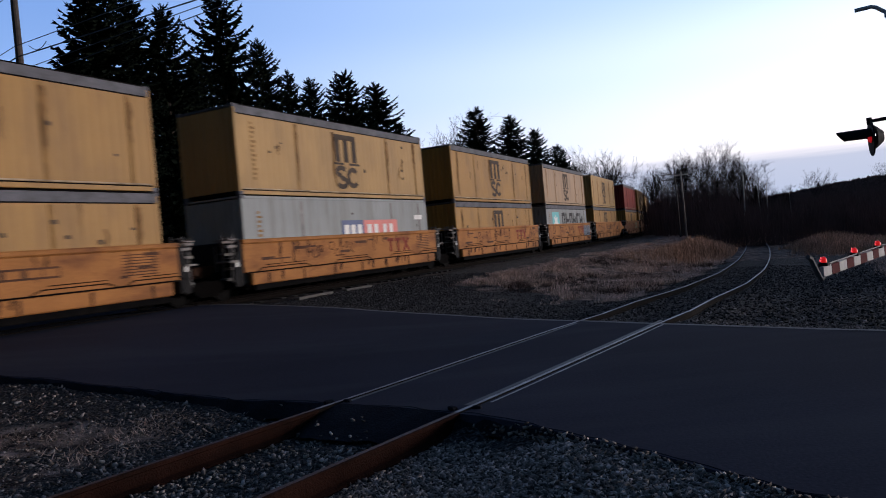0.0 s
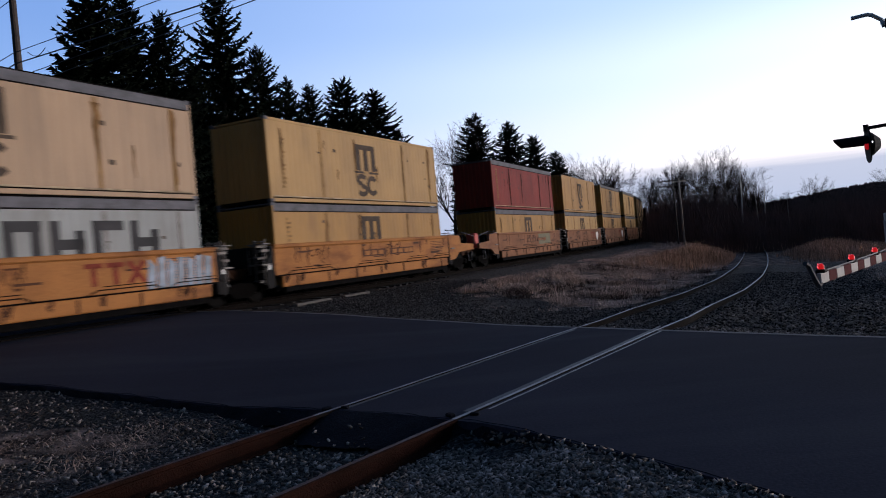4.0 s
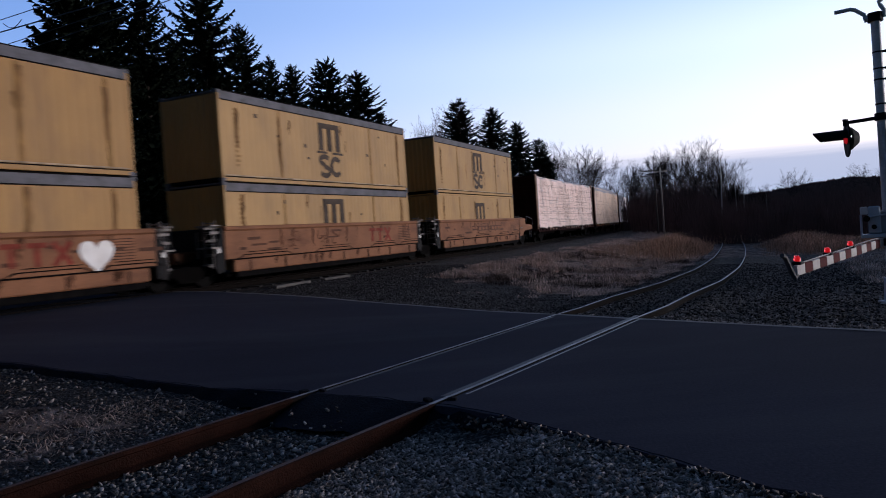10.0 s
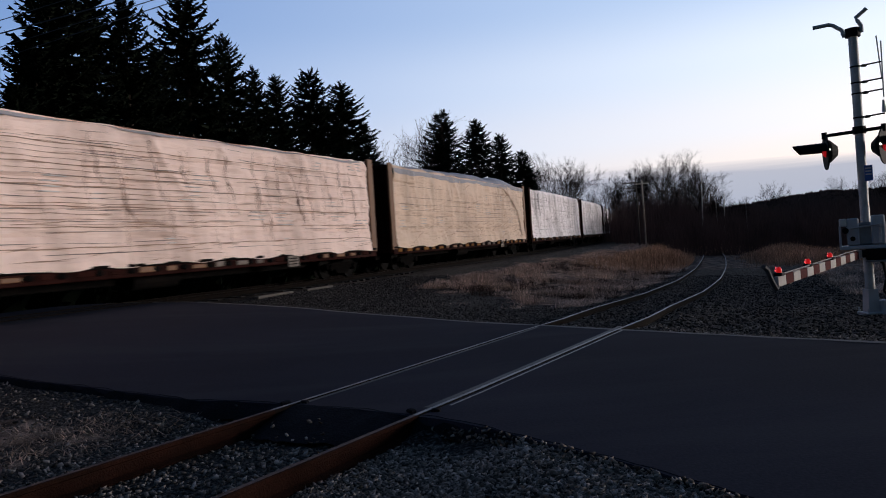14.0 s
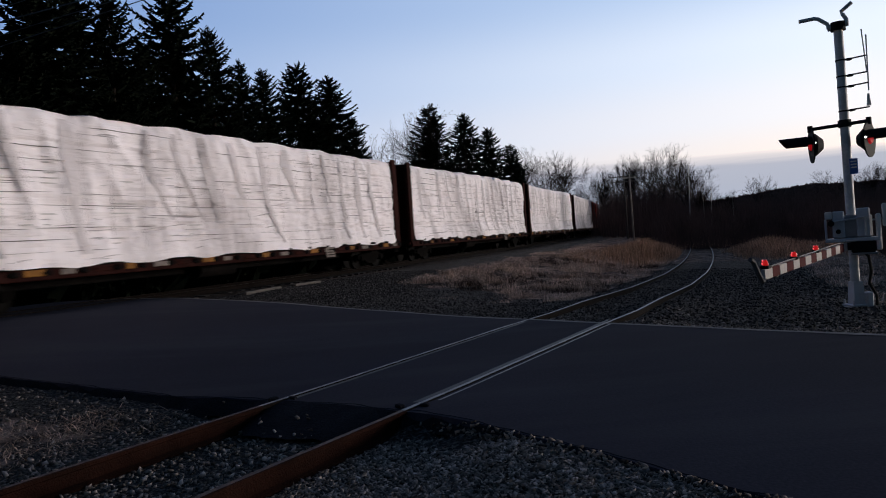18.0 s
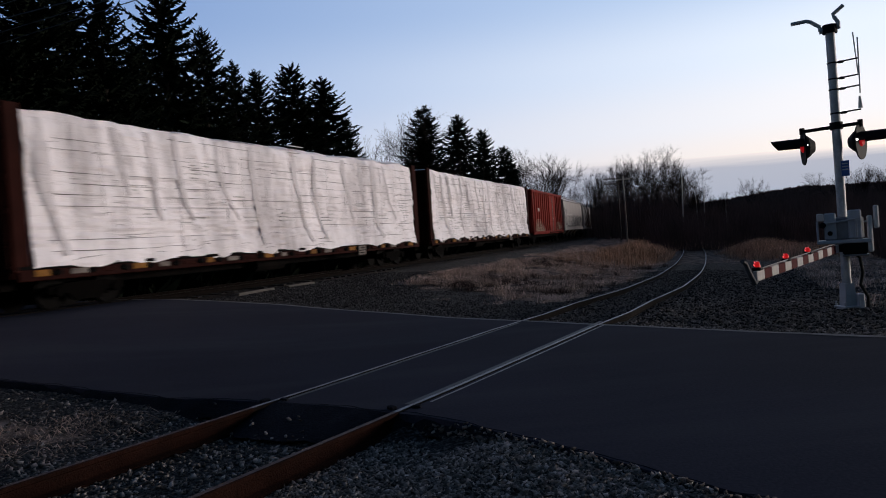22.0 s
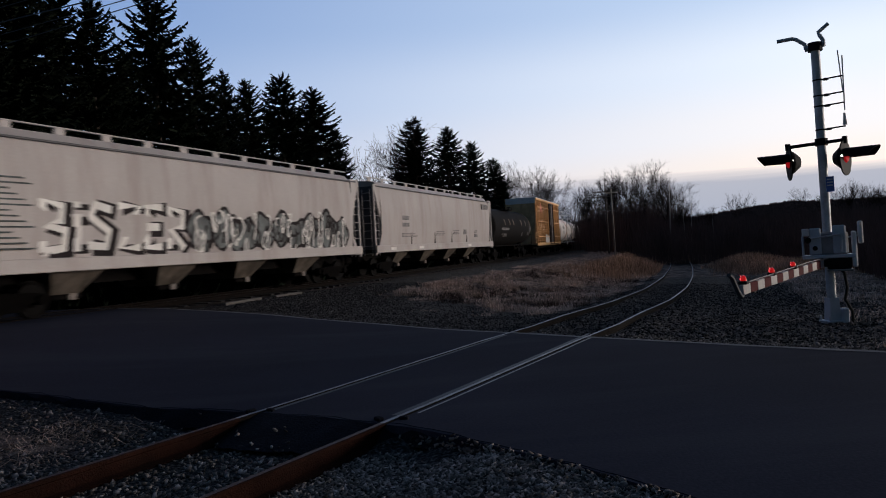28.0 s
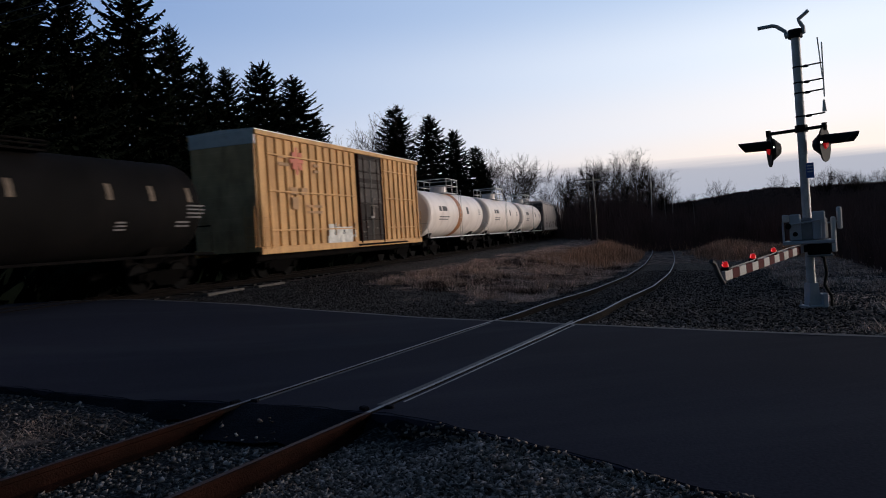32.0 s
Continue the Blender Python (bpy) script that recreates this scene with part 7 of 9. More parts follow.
        for nm, mt, lab, off, wd, up in (("sprayed_shadow", "graffiti_dark", "black sprayed shading", 0.16, 0.44, 0.0), ("sprayed_letter", "white_paint", "white sprayed block shapes", 0.0, 0.22, 0.004)):
            b = Bag()
            for y, w, pts in shapes:
                ribbon(b, [(y + off + w * a_, 1.62 + 1.28 * b_ - 0.4 * off) for a_, b_ in pts], wd, side, up)
            part(nm, b, M[mt], c, lab)
        rnd = random.Random(9)
        fill, edge, shine = Bag(), Bag(), Bag()
        for k in range(9):
            yc, zc, ry, rz = -1.15 + 1.08 * k, 2.12 + 0.12 * math.sin(2.1 * k), rnd.uniform(0.55, 0.72), rnd.uniform(0.55, 0.72)
            rim = [(yc + ry * (1 + 0.22 * math.sin(3 * t + k)) * math.cos(t), zc + rz * (1 + 0.20 * math.sin(4 * t + 2 * k)) * math.sin(t)) for t in np.linspace(0, 2 * math.pi, 25)]
            up = 0.003 + 0.0012 * k
            fill.add([(side(z) + up, y, z) for y, z in [(yc, zc)] + rim], [(0, i, i + 1) for i in range(1, 25)])
            ribbon(edge, rim, [rnd.uniform(0.05, 0.16) for _ in rim], side, up + 0.006)
            scrawl(edge, rnd, yc - ry * 0.8, yc + ry * 0.8, zc - rz * 0.8, zc + rz * 0.8, 4, 0.10, side, up + 0.007)
            scrawl(shine, rnd, yc - ry, yc + ry, zc - rz, zc + rz, 4, 0.065, side, up + 0.010)
        part("sprayed_fill", fill, M["spray_teal"], c, "grey sprayed bubble shapes")
        part("sprayed_outline", edge, M["graffiti_dark"], c, "black sprayed outlines")
        part("sprayed_highlight", shine, M["white_paint"], c)
        b = Bag()
        for k in range(14):
            b.box(x0 - 0.02, x1 - 0.005, -hl + 1.2 + 0.02 * (k % 3), -hl + 2.4 - 0.2 * (k % 4), 1.7 + k * 0.13, 1.74 + k * 0.13)
        part("stencil_line", b, M["graffiti_grey"], c)
    else:
        b = Bag()
        for y, z, w, h in ((-6.6, 2.75, 0.9, 0.22), (-6.6, 2.4, 0.9, 0.2), (-6.6, 2.0, 1.6, 0.05), (-6.6, 1.88, 1.9, 0.05), (-1.6, 2.14, 1.2, 0.04), (-1.6, 2.04, 1.3, 0.04), (-1.7, 1.94, 1.2, 0.04), (1.3, 2.2, 1.0, 0.05), (1.4, 2.1, 0.8, 0.04), (1.2, 2.0, 1.1, 0.05),
                           (3.3, 2.0, 0.5, 0.3), (5.6, 2.2, 0.5, 0.06), (5.6, 2.1, 0.5, 0.06), (5.6, 1.8, 0.5, 0.2), (7.45, 3.72, 0.34, 0.36), (7.85, 3.72, 0.3, 0.36), (8.2, 3.72, 0.3, 0.36), (8.52, 3.72, 0.3, 0.36)):
            b.box(x0, x1 - 0.012, y, y + w, z, z + h)
        part("painted_bar", b, M["tank_print"], c, "small grey painted bars")
        b = Bag()
        for y in (-4.5, 3.95, -8.2):
            b.box(1.50, 1.527, y, y + 0.62, 1.22, 1.36, 0.004)
        part("sill_plate", b, M["white_paint"], c, "small white plates on the sill")
        b = Bag()
        for y in (-5.4, -1.9, 1.0, 3.9):
            b.box(x0 - 0.03, x1 - 0.045, y, y + 0.015, 1.5, 2.3)
        part("panel_seam", b, M["hopper_dark"], c)
    return mover(c, u, hl - 1.95)


hopper(301.65, 320.5, "grey-white covered hopper with sprayed block letters", 4.72, True)
hopper(321.8, 341.5, "grey-white covered hopper with four discharge chutes", 4.66, False)


def tank(lead, trail, paint, label, radius, zc, band, marks, walkway):
    u, hl = (lead + trail) / 2, (trail - lead) / 2
    c = thing("tank_car", label, "rail car", "tank cars")
    prof = []
    for k in range(8):
        t = k / 7 * math.pi / 2
        prof.append((radius * math.sin(t), -hl + 0.55 * (1 - math.cos(t))))
    full = prof + [(r, -y) for r, y in reversed(prof)]
    full[0], full[-1] = (0.01, full[0][1]), (0.01, full[-1][1])
    b = Bag().lathe_y(full, 40, 0.0, zc)
    shell = part("shell", b, M[paint], c, smooth=True)
    if band:
        part("painted_band", Bag().lathe_y([(radius + 0.008, -0.35), (radius + 0.012, -0.33), (radius + 0.012, 0.5), (radius + 0.008, 0.52)], 40, 0.0, zc), M[band], c, "faded orange band", smooth=True)
    tall = 1.0 if walkway == "white_paint" else 0.25
    b = Bag().tube((0, 0, zc + radius - 0.1), (0, 0, zc + radius + 0.42 * tall), 0.55, n=20)
    part("dome", b, M[paint], c)
    b = Bag().box(-1.0, 1.0, -1.2, 1.2, zc + radius - 0.12, zc + radius - 0.06)
    part("platform", b, M["galv"] if walkway == "white_paint" else M["black"], c)
    b = Bag()
    zr = zc + radius - 0.08
    for sx in (-1, 1):
        for y in (-1.2, 0, 1.2):
            b.tube((sx * 1.0, y, zr), (sx * 1.0, y, zr + 0.95 * tall), 0.03, n=6)
        for z in (0.5, 0.95):
            b.tube((sx * 1.0, -1.2, zr + z * tall), (sx * 1.0, 1.2, zr + z * tall), 0.03, n=6)
    for y in (-1.2, 1.2):
        for z in (0.5, 0.95):
            b.tube((-1.0, y, zr + z * tall), (1.0, y, zr + z * tall), 0.03, n=6)
    part("platform_railing", b, M[walkway], c)
    if walkway == "white_paint":
        ladder(c, 1.52, 0.0, 0.9, zc + radius - 0.2, 0.45, M[walkway])
    for sy in (-1, 1):
        bogie(c, sy * (hl - 1.7))
        coupler(c, sy * (hl + 0.05), sy)
        y0, y1 = sorted((sy * (hl - 2.7), sy * (hl + 0.2)))
        part("stub_sill", Bag().box(-0.35, 0.35, y0, y1, 0.7, 1.15, 0.04), M["black"], c)
        y0, y1 = sorted((sy * (hl - 2.1), sy * (hl - 1.3)))
        part("saddle", Bag().extrude_y([(-1.3, zc - 0.6), (-0.5, 0.9), (0.5, 0.9), (1.3, zc - 0.6), (0.7, zc - radius + 0.15), (-0.7, zc - radius + 0.15)], y0, y1), M["black"], c)
        yy = sy * (hl + 0.1)
        b = Bag().path([(-1.4, yy, 1.15), (-1.4, yy, 2.0), (1.4, yy, 2.0), (1.4, yy, 1.15)], 0.025)
        part("end_handrail", b, M[walkway], c)
        y0, y1 = sorted((sy * (hl - 0.5), sy * (hl + 0.2)))
        part("end_platform", Bag().box(-1.4, 1.4, y0, y1, 1.05, 1.12), M["black"], c)
    for sx in (-1, 1):
        part("side_walkway", Bag().box(min(sx * 1.28, sx * 1.5), max(sx * 1.28, sx * 1.5), -hl, hl, 1.06, 1.14, 0.01), M["galv"] if walkway == "white_paint" else M["black"], c)
    # curved marks on the near side
    for nm, mt, lab, shapes in marks:
        v, f = [], []
        for y, z, w, h in shapes:
            o = len(v)
            for zz in np.linspace(z, z + h, 4):
                ang = math.asin(max(-0.98, min(0.98, (zz - zc) / radius)))
                for yy in (y, y + w):
                    v.append(((radius + 0.006) * math.cos(ang), yy, zc + (radius + 0.006) * math.sin(ang)))
            f += [(o + 2 * i, o + 2 * i + 1, o + 2 * i + 3, o + 2 * i + 2) for i in range(3)]
        part(nm, Bag().add(v, f), M[mt], shell, lab)
    return mover(c, u, hl - 1.7)


tank(342.0, 355.7, "tank_black", "long black tank car with pale strap plates", 1.50, 2.62, "", (
    ("strap_plate", "strap_buff", "dull buff strap plates", [(y, 2.75, 0.20, 0.46) for y in (-3.4, -1.75, -0.4, 2.6, 4.2, 5.8)]),
    ("painted_bar", "tank_print", "faded white painted bars", [(-4.5 + k * 0.28, 2.32 + 0.02 * (k % 2), 0.19 + 0.03 * (k % 3), 0.18) for k in range(9)] + [(-4.2, 1.98, 0.5, 0.07), (-3.5, 1.98, 1.0, 0.07), (-3.5, 1.84, 1.1, 0.06), (2.9, 2.1, 0.4, 0.05), (2.9, 2.0, 0.4, 0.05), (2.9, 1.9, 0.4, 0.05), (5.3, 2.1, 0.6, 0.06), (5.3, 1.98, 0.6, 0.06), (5.75, 2.62, 0.8, 0.05), (5.75, 2.5, 0.8, 0.05), (5.75, 2.38, 0.8, 0.05), (5.75, 2.26, 0.7, 0.05)])), "black")
boxcar(358.4, 374.4, "boxcar_yellow", 5.62, "yellow high-cube boxcar with a dark sliding door", "door_brown", (0.15, 2.85), "roof_white",
       (("painted_emblem", "emblem_red", "faded red emblem", [(-5.30, 4.0, 0.16, 1.1), (-5.72, 4.46, 1.0, 0.16), (-5.55, 4.2, 0.24, 0.24), (-5.05, 4.2, 0.24, 0.24), (-5.55, 4.66, 0.24, 0.24), (-5.05, 4.66, 0.24, 0.24), (-5.42, 4.34, 0.40, 0.40)]),
        ("painted_bar", "ochre", "", [(-6.6, 4.6, 0.8, 0.12), (-6.6, 4.3, 0.8, 0.12), (-3.9, 4.4, 0.4, 0.12), (-3.9, 4.15, 0.4, 0.12), (-5.8, 3.2, 0.5, 0.28), (-5.0, 3.2, 0.5, 0.28), (-5.7, 2.6, 0.4, 0.5), (-4.6, 2.7, 1.2, 0.1), (-4.6, 2.45, 1.2, 0.1)]),
        ("sprayed_tag", "tag_pale", "white and grey sprayed tag", [(-3.0, 0.95, 1.5, 0.55), (-2.2, 0.92, 1.5, 0.95), (-2.9, 1.4, 0.5, 0.6)] + tag_shapes(8, -2.9, -0.3, 1.0, 2.0, 8)),
        ("sprayed_tag", "graffiti_grey", "", tag_shapes(12, -2.4, -0.4, 1.3, 2.1, 6))))

WHITE_MARKS = (("painted_bar", "hopper_dark", "small dark painted bars", [(-4.4, 2.75, 0.5, 0.3), (-3.7, 2.75, 0.9, 0.3), (-4.4, 2.35, 2.0, 0.06), (-4.4, 2.2, 1.8, 0.06), (1.6, 2.6, 0.5, 0.5), (4.6, 2.9, 0.6, 0.05), (4.6, 2.75, 0.6, 0.05), (4.6, 2.6, 0.6, 0.05)]),)
tank(375.9, 388.7, "tank_white", "white tank car with a faded orange band", 1.50, 2.62, "orange_band", WHITE_MARKS, "white_paint")
tank(390.0, 403.3, "tank_white", "white tank car with a railed platform on top", 1.50, 2.62, "", WHITE_MARKS, "white_paint")
tank(404.6, 418.0, "tank_white", "white tank car following two others", 1.50, 2.62, "", WHITE_MARKS, "white_paint")
hopper(420.0, 438.5, "grey-white covered hopper behind the tank cars", 4.66, False)
hopper(440.0, 458.5, "grey-white covered hopper at the tail", 4.66, False)

# ---- crossing signal with its broken gate ----
MX, MY, MZ = 7.37, 11.72, -0.24


def crossing_signal():
    c = thing("crossing_signal", "galvanised crossing mast with flashing lights, gate machine and bell arm", "crossing signal", m=pose(MX, MY, MZ))
    part("foundation", Bag().box(-0.19, 0.19, -0.19, 0.19, -0.2, 0.02, 0.03), M["concrete"], c)
    b = Bag().box(-0.16, 0.16, -0.16, 0.16, 0.03, 0.06, 0.01)
    b.add([(-0.095, -0.095, 0.06), (0.095, -0.095, 0.06), (0.095, 0.095, 0.06), (-0.095, 0.095, 0.06), (-0.08, -0.08, 0.44), (0.08, -0.08, 0.44), (0.08, 0.08, 0.44), (-0.08, 0.08, 0.44)],
          [(0, 1, 5, 4), (1, 2, 6, 5), (2, 3, 7, 6), (3, 0, 4, 7), (4, 5, 6, 7)])
    part("mast_base", b, M["alu"], c)
    for k in range(4):
        part("anchor_bolt", Bag().tube((0.13 * (1 if k % 2 else -1), 0.13 * (1 if k > 1 else -1), 0.04), (0.13 * (1 if k % 2 else -1), 0.13 * (1 if k > 1 else -1), 0.13), 0.016, n=6), M["galv"], c)
    part("mast", Bag().tube((0, 0, 0.3), (0, 0, 4.75), 0.072, n=20), M["galv"], c, smooth=True)
    # direction across the view, and towards the road
    fx, fy = 0.857, -0.515              # along the light bar
    def P(a_, b_, z):
        return (fx * a_ + b_ * 0.515, fy * a_ + b_ * 0.857, z)

    part("mast_clamp", Bag().tube((0, 0, 3.04), (0, 0, 3.16), 0.10, n=14).tube((0, 0, 4.66), (0, 0, 4.80), 0.115, n=14), M["sign_black"], c)
    part("light_bar", Bag().tube(P(-0.52, 0, 3.07), P(0.36, 0, 3.10), 0.03, n=8).tube(P(-0.52, 0, 3.02), P(-0.52, 0, 3.13), 0.042, n=8).tube(P(0.35, 0, 3.04), P(0.35, 0, 3.16), 0.042, n=8), M["sign_black"], c)
    for k in (-0.50, 0.33):
        hx, hy, _ = P(k, 0, 0)
        facing = -1 if k < 0 else 1         # heads face the two ways of the road
        ax = Vector((-0.95, 0.31, 0)).normalized() if facing < 0 else Vector((0.58, -0.81, 0)).normalized()
        hc = Vector((hx, hy, 2.80))
        right = ax.cross(Vector((0, 0, 1)))
        peep = hc - ax * 0.05 + Vector((-0.53, -0.85, 0)) * 0.17 + Vector((0, 0, 0.02))
        hood = ax if facing < 0 else Vector((0.76, -0.65, 0)).normalized()
        # the background is a rounded shield, drawn in to a blunt point below
        rim = []
        for i in range(32):
            t = 2 * math.pi * i / 32
            r = 0.29 * (1.0 - 0.20 * abs(math.cos(t)) ** 1.5 + (0.06 if math.sin(t) < -0.8 else 0.0))
            rim.append(right * math.cos(t) * r + Vector((0, 0, 1)) * math.sin(t) * r)
        v = [hc + q + ax * o for o in (0.0, 0.022) for q in rim]
        f = [(i, (i + 1) % 32, 32 + (i + 1) % 32, 32 + i) for i in range(32)] + [tuple(range(32))[::-1], tuple(range(32, 64))]
        head = part("flasher_background", Bag().add(v, f), M["sign_black"], c, "black shield-shaped background")
        part("lamp_housing", Bag().tube(hc - ax * 0.16, hc - ax * 0.05, 0.09, 0.19, n=18).tube(hc - ax * 0.05, hc, 0.19, 0.21, n=18), M["sign_black"], head)
        part("lens", Bag().tube(hc + ax * 0.018, hc + ax * 0.05, 0.095, 0.07, n=20), M["lamp_dim"], head, "red lens")
        part("lamp_spark", Bag().tube(peep, peep + Vector((-0.03, -0.05, 0)), 0.021, 0.016, n=12), M["lamp_white"], head, "bright white bulb")
        v, f = [], []
        for i in range(13):
            t = math.pi * (0.0 + 1.0 * i / 12)
            rim = right * math.cos(t) * 0.17 + Vector((0, 0, 1)) * math.sin(t) * 0.15
            ln = 0.52 * (0.74 + 0.26 * max(0, math.sin(t)))
            v += [hc + rim, hc + rim * 0.95 + hood * ln, hc + rim * 1.06, hc + rim * 1.0 + hood * ln]
        for i in range(12):
            o = 4 * i
            f += [(o, o + 4, o + 5, o + 1), (o + 2, o + 3, o + 7, o + 6), (o + 1, o + 5, o + 7, o + 3)]
        part("visor", Bag().add(v, f), M["sign_black"], head)
        part("drop_bracket", Bag().tube(P(k, 0, 3.12), (hc.x, hc.y, 2.98), 0.025, n=6), M["sign_black"], c)
    # top arms
    b = Bag().tube(P(-0.16, 0, 4.72), P(0.14, 0, 4.76), 0.05, n=8)
    part("arm_bracket", b, M["galv"], c)
    part("top_arm", Bag().path([P(-0.14, 0, 4.72), P(-0.15, 0, 4.80), P(-0.28, 0, 4.91), P(-0.34, 0, 4.935), P(-0.58, 0, 4.93)], 0.032, 8), M["galv"], c)
    part("top_arm", Bag().path([P(0.13, 0, 4.72), P(0.13, 0, 4.82), P(0.08, 0, 4.92), P(0.06, 0, 4.97), P(0.22, 0, 5.09)], 0.032, 8), M["galv"], c)
    # antenna rack
    for z in (4.19, 3.92, 3.74, 3.34):
        part("standoff", Bag().tube((0, 0, z - 0.03), P(0.38, 0, z - 0.01), 0.013, n=6).tube((0, 0, z - 0.045), (0, 0, z - 0.02), 0.078, n=14).box(0.07, 0.15, -0.10, -0.03, z - 0.05, z - 0.01, 0.01), M["sign_black"], c)
    part("antenna", Bag().tube(P(0.38, 0, 3.60), P(0.39, 0, 4.52), 0.012, n=6).tube(P(0.37, 0.02, 3.93), P(0.33, 0.02, 4.62), 0.011, n=6), M["galv"], c)
    part("antenna_can", Bag().tube(P(0.37, 0, 3.35), P(0.37, 0, 3.55), 0.036, 0.016, n=10), M["white_paint"], c)
    def turned(ob):
        """Square to the light bar."""
        ob.rotation_euler = (0, 0, radians(-31))
        return ob

    turned(part("notice_plate", Bag().box(0.03, 0.15, -0.10, -0.085, 2.24, 2.50, 0.003), M["sign_blue"], c, "small blue notice plate"))
    b = Bag()
    for z in (2.44, 2.39, 2.34):
        b.box(0.045, 0.13, -0.104, -0.0995, z, z + 0.02)
    turned(part("notice_bar", b, M["white_paint"], c))
    # gate machine: three upright plates, a shelf below, brackets and counterweights
    m = turned(part("gate_machine", Bag().box(-0.29, 0.30, -0.16, 0.10, 1.18, 1.56, 0.03), M["alu_dark"], c, "grey gate machine"))
    part("machine_plate", Bag().box(-0.28, -0.10, -0.22, -0.16, 1.19, 1.64, 0.02), M["alu"], m)
    part("machine_plate", Bag().box(0.07, 0.27, -0.22, -0.16, 1.19, 1.67, 0.02), M["alu"], m)
    part("machine_bracket", Bag().box(-0.40, -0.365, -0.22, -0.08, 1.15, 1.52, 0.012), M["alu"], m)
    part("machine_bracket", Bag().box(-0.39, -0.28, -0.23, -0.17, 1.51, 1.64, 0.015), M["white_paint"], m, "pale corner bracket")
    part("gate_hub", Bag().tube((-0.30, -0.30, 1.44), (-0.30, -0.16, 1.44), 0.05, n=14), M["sign_black"], m)
    part("gate_hub", Bag().tube((-0.20, -0.28, 1.30), (-0.20, -0.16, 1.30), 0.04, n=14), M["sign_black"], m)
    part("gate_hub", Bag().tube((0.20, -0.28, 1.50), (0.20, -0.16, 1.50), 0.035, n=14), M["galv"], m)
    part("drive_rod", Bag().tube((-0.32, -0.26, 1.46), (0.22, -0.26, 1.52), 0.016, n=6), M["galv"], m)
    part("drive_rod", Bag().tube((0.20, -0.26, 1.52), (0.18, -0.26, 1.22), 0.018, n=6), M["galv"], m)
    for k in range(4):
        part("plate_bolt", Bag().tube(((-0.24, -0.14, 0.11, 0.23)[k], -0.235, 1.60), ((-0.24, -0.14, 0.11, 0.23)[k], -0.215, 1.60), 0.013, n=8), M["galv"], m)
    part("machine_shelf", Bag().box(-0.40, 0.40, -0.24, 0.12, 1.12, 1.18, 0.01), M["alu"], m)
    part("machine_skirt", Bag().box(-0.03, 0.33, -0.22, 0.08, 0.93, 1.12, 0.02), M["sign_black"], m)
    part("skirt_lip", Bag().box(-0.04, 0.35, -0.24, 0.09, 0.90, 0.93, 0.008), M["alu_dark"], m)
    turned(part("counterweight", Bag().box(0.34, 0.42, -0.22, -0.14, 0.96, 1.56, 0.02), M["white_paint"], c, "pale counterweight"))
    turned(part("counterweight", Bag().box(0.44, 0.52, -0.18, -0.10, 1.34, 1.72, 0.02), M["white_paint"], c, "pale counterweight"))
    turned(part("counterweight_link", Bag().tube((0.30, -0.18, 1.46), (0.48, -0.15, 1.48), 0.014, n=6), M["galv"], c))
    turned(part("pivot_housing", Bag().box(-0.14, 0.0, -0.24, -0.12, 0.98, 1.10, 0.02), M["sign_black"], c))
    part("conduit", Bag().path([(0.10, -0.02, 1.0), (0.22, -0.06, 0.85), (0.24, -0.08, 0.6), (0.20, -0.06, 0.4), (0.29, -0.10, 0.2), (0.30, -0.08, -0.05)], 0.025, 8), M["sign_black"], c)
    part("junction_box", Bag().box(0.09, 0.20, -0.17, -0.05, 0.0, 0.26, 0.02), M["alu"], c)


M["alu_dark"] = mat("grey_enamel_plate", (0.22, 0.225, 0.235), rough=0.55, metal=0.1, var=0.2, scale=5, dirt_or_shade=(0.10, 0.095, 0.09), dirt_amount=0.5, streak=(4, 4, 1))
M["torn"] = mat("torn_grey_strip", (0.07, 0.07, 0.075), rough=0.7, spec=0.1, var=0.3, scale=8)
M["lamp_white"] = mat("white_peep_light", (0.8, 0.8, 0.8), rough=0.3, emit=(1.0, 0.92, 0.85), emit_strength=3)
crossing_signal()


